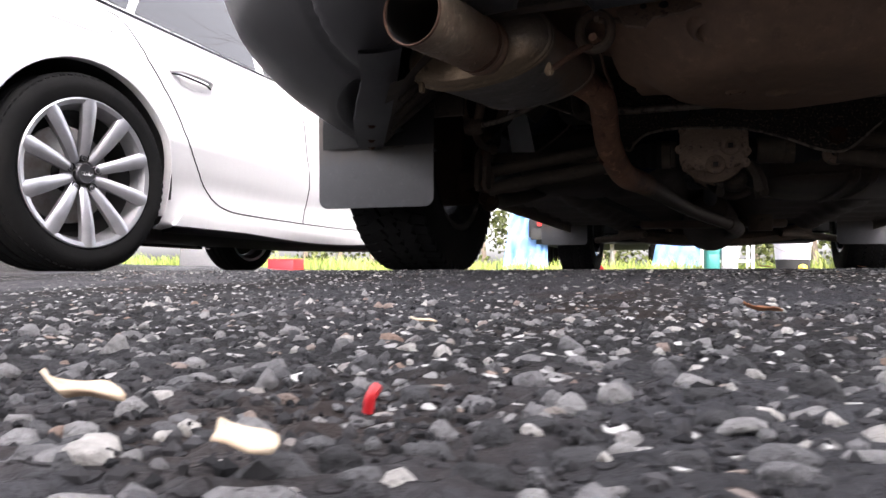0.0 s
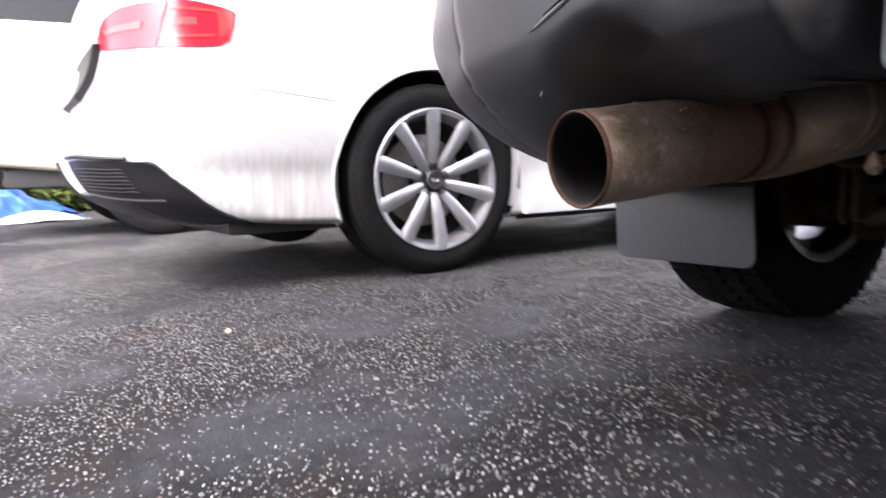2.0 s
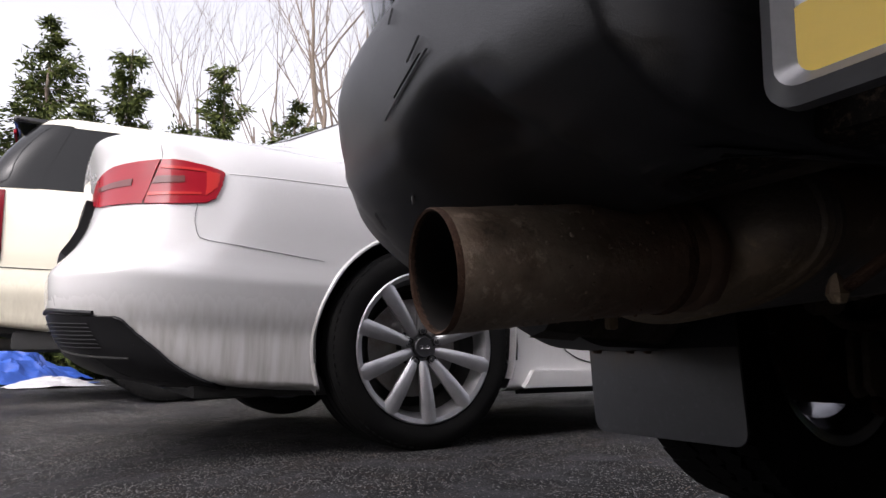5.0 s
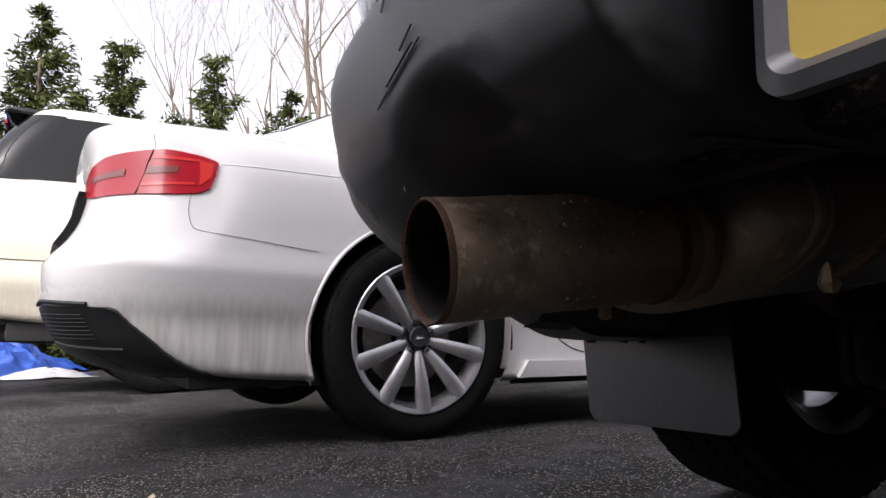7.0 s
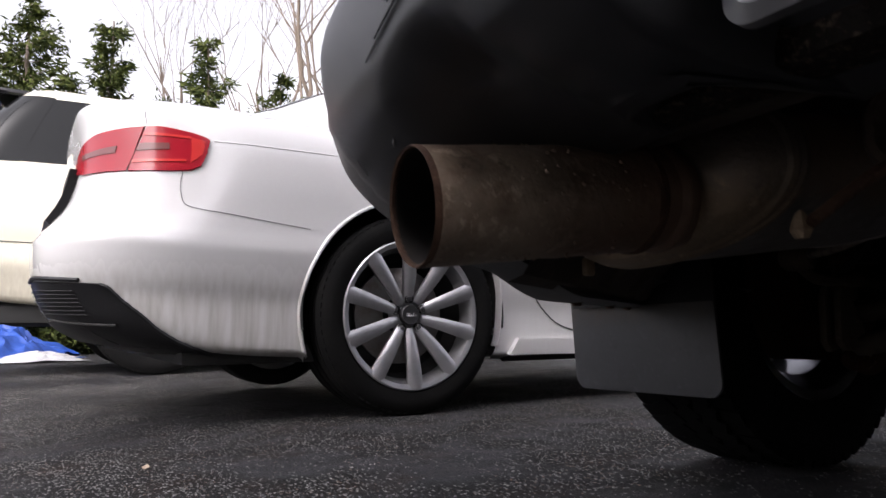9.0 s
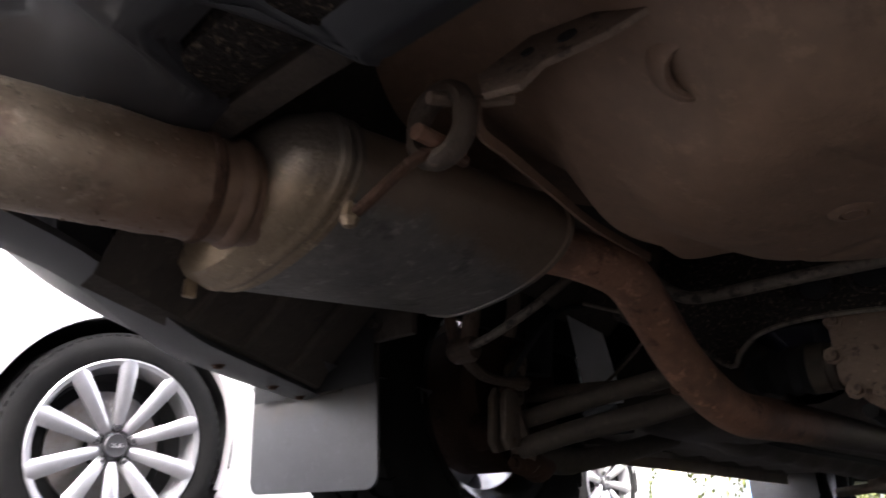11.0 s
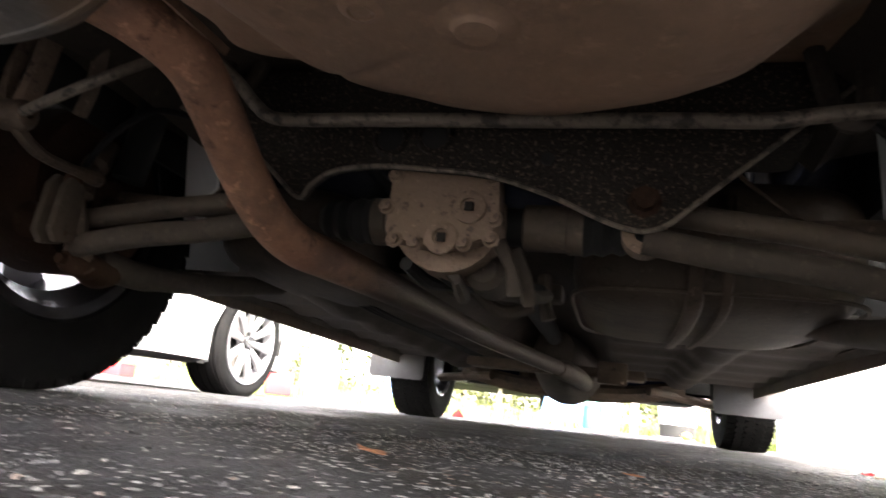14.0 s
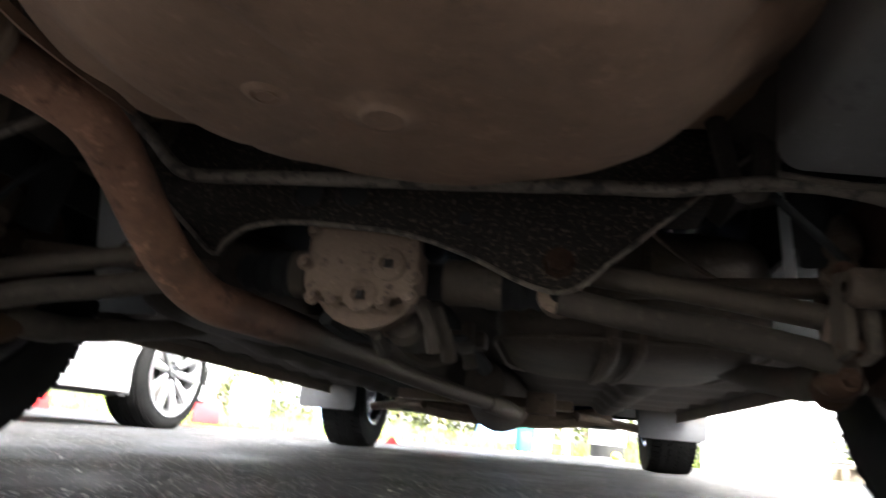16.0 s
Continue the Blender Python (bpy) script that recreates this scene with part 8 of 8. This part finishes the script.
def leaning_ladder(m):
    t = thing("yellow_ladder", m, "pale yellow ladder leaning upright beside the shed", "ladder")
    for x in (0, 0.30):
        part("ladder_rail", box(x, 0, 1.0, 0.03, 0.07, 2.0, bevel=0.004), M["plate_yellow"], t)
    for k in range(12):
        part("ladder_rung", tube([(0, 0, 0.15 + 0.155 * k), (0.30, 0, 0.15 + 0.155 * k)], 0.014, 8), M["steel"], t)
    return t


def dry_leaf(m, sx, sy, curl, material, label, seed):
    n = 9
    P = np.zeros((n, n, 3))
    for i in range(n):
        for j in range(n):
            u, v = i / (n - 1) * 2 - 1, j / (n - 1) * 2 - 1
            w = (1 - abs(u) ** 2.2) * (1 + 0.12 * math.sin(u * 5 + seed) + 0.3 * u)
            P[i, j] = (u * sx, v * sy * max(w, 0.03), curl * (0.55 * max(0.0, -u) ** 2 + 0.25 * (v * w) ** 2) + 0.06 * curl * math.sin(u * 5 + v * 3 + seed))
    P[..., 2] -= P[..., 2].min()
    ob = part("fallen_leaf", grid_mesh(P), material, None, angle=60)
    mod = ob.modifiers.new("thickness", "SOLIDIFY")
    mod.thickness = 0.0006
    ob.matrix_basis = m
    return tagged(ob, label, "leaf", "leaves on the driveway")


# ------------------------------------------------------------------ assembling the place
build_ground()
# unseen wall, added to keep light off the bumper and the ground behind it
wall = part("wall_south", box(3.35, -3.35, 2.5, 7.9, 0.2, 5.2), M["light_block"], None, smooth=False)
tagged(wall, "plain dull unseen wall added behind to block light", "wall", kind="structure")
build_saloon()
build_wagon()
build_estate()

crumpled_sheet("blue_tarpaulin", pose(-8.35, -1.98, ground_z(-8.35, -1.98) - 0.02, 0, 0, 4), 0.75, 1.15, 0.50, M["tarp"], "crumpled bright blue tarpaulin heaped on the driveway", 2.0, 130, 3.4)
crumpled_sheet("grey_tarpaulin", pose(-7.6, -1.15, ground_z(-7.6, -1.15), 0, 0, 20), 0.22, 0.40, 0.10, M["tarp_grey"], "pale grey sheet lying beside the blue tarpaulin", 5.0, 40)

for k, (x, y, h, s) in enumerate(((-11.0, -1.5, 5.4, 1.2), (-11.0, -0.4, 5.25, 1.0), (-11.1, 1.05, 5.3, 1.05), (-10.8, -2.6, 4.6, 1.2), (-10.6, -3.6, 4.6, 1.25), (-10.4, -5.0, 4.9, 1.2), (-11.4, 2.4, 5.0, 1.1), (-11.9, 3.9, 5.0, 1.2), (-12.4, 5.3, 5.0, 1.2),
                                  (-9.7, -3.0, 3.4, 1.25), (-9.9, -4.3, 3.6, 1.3), (-10.2, -1.1, 3.5, 1.25), (-9.6, -5.6, 4.4, 1.3), (-10.6, 0.3, 3.8, 1.2), (-11.0, 1.9, 3.9, 1.2), (-11.5, -0.9, 4.3, 1.1))):
    conifer(pose(x, y, ground_z(x, y) - 0.05, 0, 0, 37 * k), h, s, 20 + k)
for k, (x, y, h, r) in enumerate(((-17.0, 3.72, 16.0, 0.20), (-19.5, 5.6, 16.0, 0.16), (-17.0, 6.6, 14.0, 0.13), (-21.0, 2.2, 14.0, 0.13), (-16.0, 8.5, 15, 0.15), (1.6, 13.0, 13.0, 0.15), (-2.6, 15.5, 14.0, 0.15))):
    bare_tree(pose(x, y, 0, 0, 0, 50 * k), h, 60 + k, r)

grass_patch(9000, -6.5, 1.6, 4.6, 7.6, 0.05, 0.20, 5)
grass_patch(2500, -9.5, -5.0, 4.6, 6.5, 0.05, 0.18, 6)
bush = thing("hedge", None, "brown and green hedge behind the grass", "hedge")
leaf_clumps("hedge_leaves", 16000, -9, 4.5, 10.5, 12.5, 0.0, 2.4, 0.10, M["bush"], "", 3, bush)
for k in range(16):
    x = -8.5 + 0.85 * k
    part("hedge_stem", tube([(x, 11.2 + 0.3 * math.sin(k * 3), -0.1), (x + 0.1 * math.sin(k), 11.3, 1.2), (x + 0.2 * math.cos(k), 11.4, 2.6)], [0.06, 0.045, 0.02], 8), M["bark"], bush)

covered_trailer(pose(-1.55, 7.9, 0.07, 0, 0, 0))
hanging_cover("faded_blue_cover", pose(-2.45, 7.75, 0.07), 0.50, 0.86, 0.12, M["tarp_pale"], "faded blue cover hanging over the trailer corner", 1.0)
hanging_cover("faded_blue_cover", pose(-0.35, 7.75, 0.07), 0.55, 0.60, 0.25, M["tarp_pale"], "faded blue cover trailing off the trailer", 4.0)

g = 0.062
jug(pose(0.02, 4.6, g, 0, 0, 20), M["green_plastic"], "dark green plastic jug with a screw cap")
jug(pose(0.165, 4.62, g, 0, 0, -15), M["grey_plastic"], "pale grey plastic jug with a screw cap")
step_ladder(pose(0.16, 4.75, g - 0.01, 0, 0, 4))
bucket(pose(0.66, 4.65, g, 0, 0, 0))
propane_tank(pose(-2.62, 5.3, 0.04, 0, 0, 30))
fuel_can(pose(-2.75, 4.75, 0.03, 0, 0, 35) @ Matrix.Scale(0.85, 4))
storage_crate(pose(-4.42, 4.6, 0.0, 0, 0, 5) @ Matrix.Scale(0.62, 4))
tread_plate_box(pose(-5.55, 4.7, 0.0, 0, 0, 4))
leaning_ladder(pose(2.12, 4.62, 0.05, 0, 0, -14))
pallet(pose(2.75, 4.35, 0.05, 0, 0, 8))
white_shed(pose(1.36, 4.45, 0.03, 0, 0, -14), 0.72, 2.2, 2.3)

# leaves and bits on the driveway
for x, y, sx, sy, curl, mt, lab, rz in (
        (-0.127, -1.658, 0.0085, 0.0045, 0.008, "dead_leaf", "pale curled dry leaf on the asphalt", 15),
        (-0.077, -1.675, 0.0065, 0.0040, 0.004, "dead_leaf", "pale torn leaf on the asphalt", -20),
        (0.092, -1.60, 0.010, 0.004, 0.003, "brown_leaf", "small brown leaf flat on the asphalt", 5),
        (0.011, -1.339, 0.012, 0.005, 0.008, "brown_leaf", "small brown leaf on the asphalt", 30),
        (-0.147, -1.449, 0.007, 0.004, 0.003, "dead_leaf", "yellowed leaf scrap on the asphalt", 0),
        (0.20, -1.33, 0.030, 0.007, 0.004, "brown_leaf", "long brown leaf flat on the asphalt", -8),
        (0.078, -0.452, 0.013, 0.006, 0.006, "brown_leaf", "brown curled leaf under the car", -25),
        (0.24, -0.36, 0.008, 0.003, 0.003, "brown_leaf", "brown leaf scrap under the car", 20),
        (-1.55, -0.98, 0.020, 0.007, 0.006, "dead_leaf", "pale leaf on the open asphalt", -15)):
    dry_leaf(pose(x, y, ground_z(x, y) + 0.0045, 0, 0, rz), sx, sy, curl, M[mt], lab, x * 40)


def small_bit(name, pts, r, mt, label, category):
    ob = part(name, tube(curve(pts, 4), r, 6), M[mt])
    return tagged(ob, label, category)


small_bit("red_scrap", [(-0.0795, -1.634, ground_z(-0.08, -1.63) + 0.001), (-0.079, -1.634, ground_z(-0.08, -1.63) + 0.004), (-0.0785, -1.632, ground_z(-0.08, -1.63) + 0.006)], 0.0011, "red_plastic", "tiny red plastic scrap stuck in the asphalt", "scrap")
small_bit("red_scrap", [(0.690, 0.654, 0.030), (0.700, 0.656, 0.032), (0.708, 0.650, 0.030)], 0.004, "red_plastic", "small red plastic scrap on the driveway", "scrap")
small_bit("stick", [(0.64, 0.43, 0.030), (0.68, 0.445, 0.033), (0.72, 0.44, 0.031)], 0.003, "wood", "short dry stick on the driveway", "stick")
cord = [(-2.4, 3.75), (-1.80, 3.8), (-1.2, 4.3), (-0.79, 4.54), (-0.2, 4.40), (0.35, 4.24), (0.75, 4.3)]
small_bit("extension_cord", [(x, y, ground_z(x, y) + 0.008) for x, y in cord], 0.006, "hose", "orange-brown cord lying across the driveway end", "cord")
flag = part("red_reflector", slab([(-0.05, 0.0), (0.05, 0.0), (0.0, 0.055)], 0.012, Matrix.Rotation(radians(80), 4, "X"), 0.003), M["red_plastic"])
flag.matrix_basis = pose(-0.78, 3.5, ground_z(-0.78, 3.5) + 0.008, 0, 0, 10)
tagged(flag, "small red triangular plastic piece on the driveway", "reflector")
ball = part("yellow_ball", lathe([(-0.036, 0.001), (-0.033, 0.016), (-0.02, 0.031), (0.0, 0.037), (0.02, 0.031), (0.033, 0.016), (0.036, 0.001)], 20, "z"), M["yellow"])
ball.matrix_basis = pose(0.71, 4.42, ground_z(0.71, 4.42) + 0.036)
tagged(ball, "small yellow ball beside the bucket", "ball")
stone_chips()
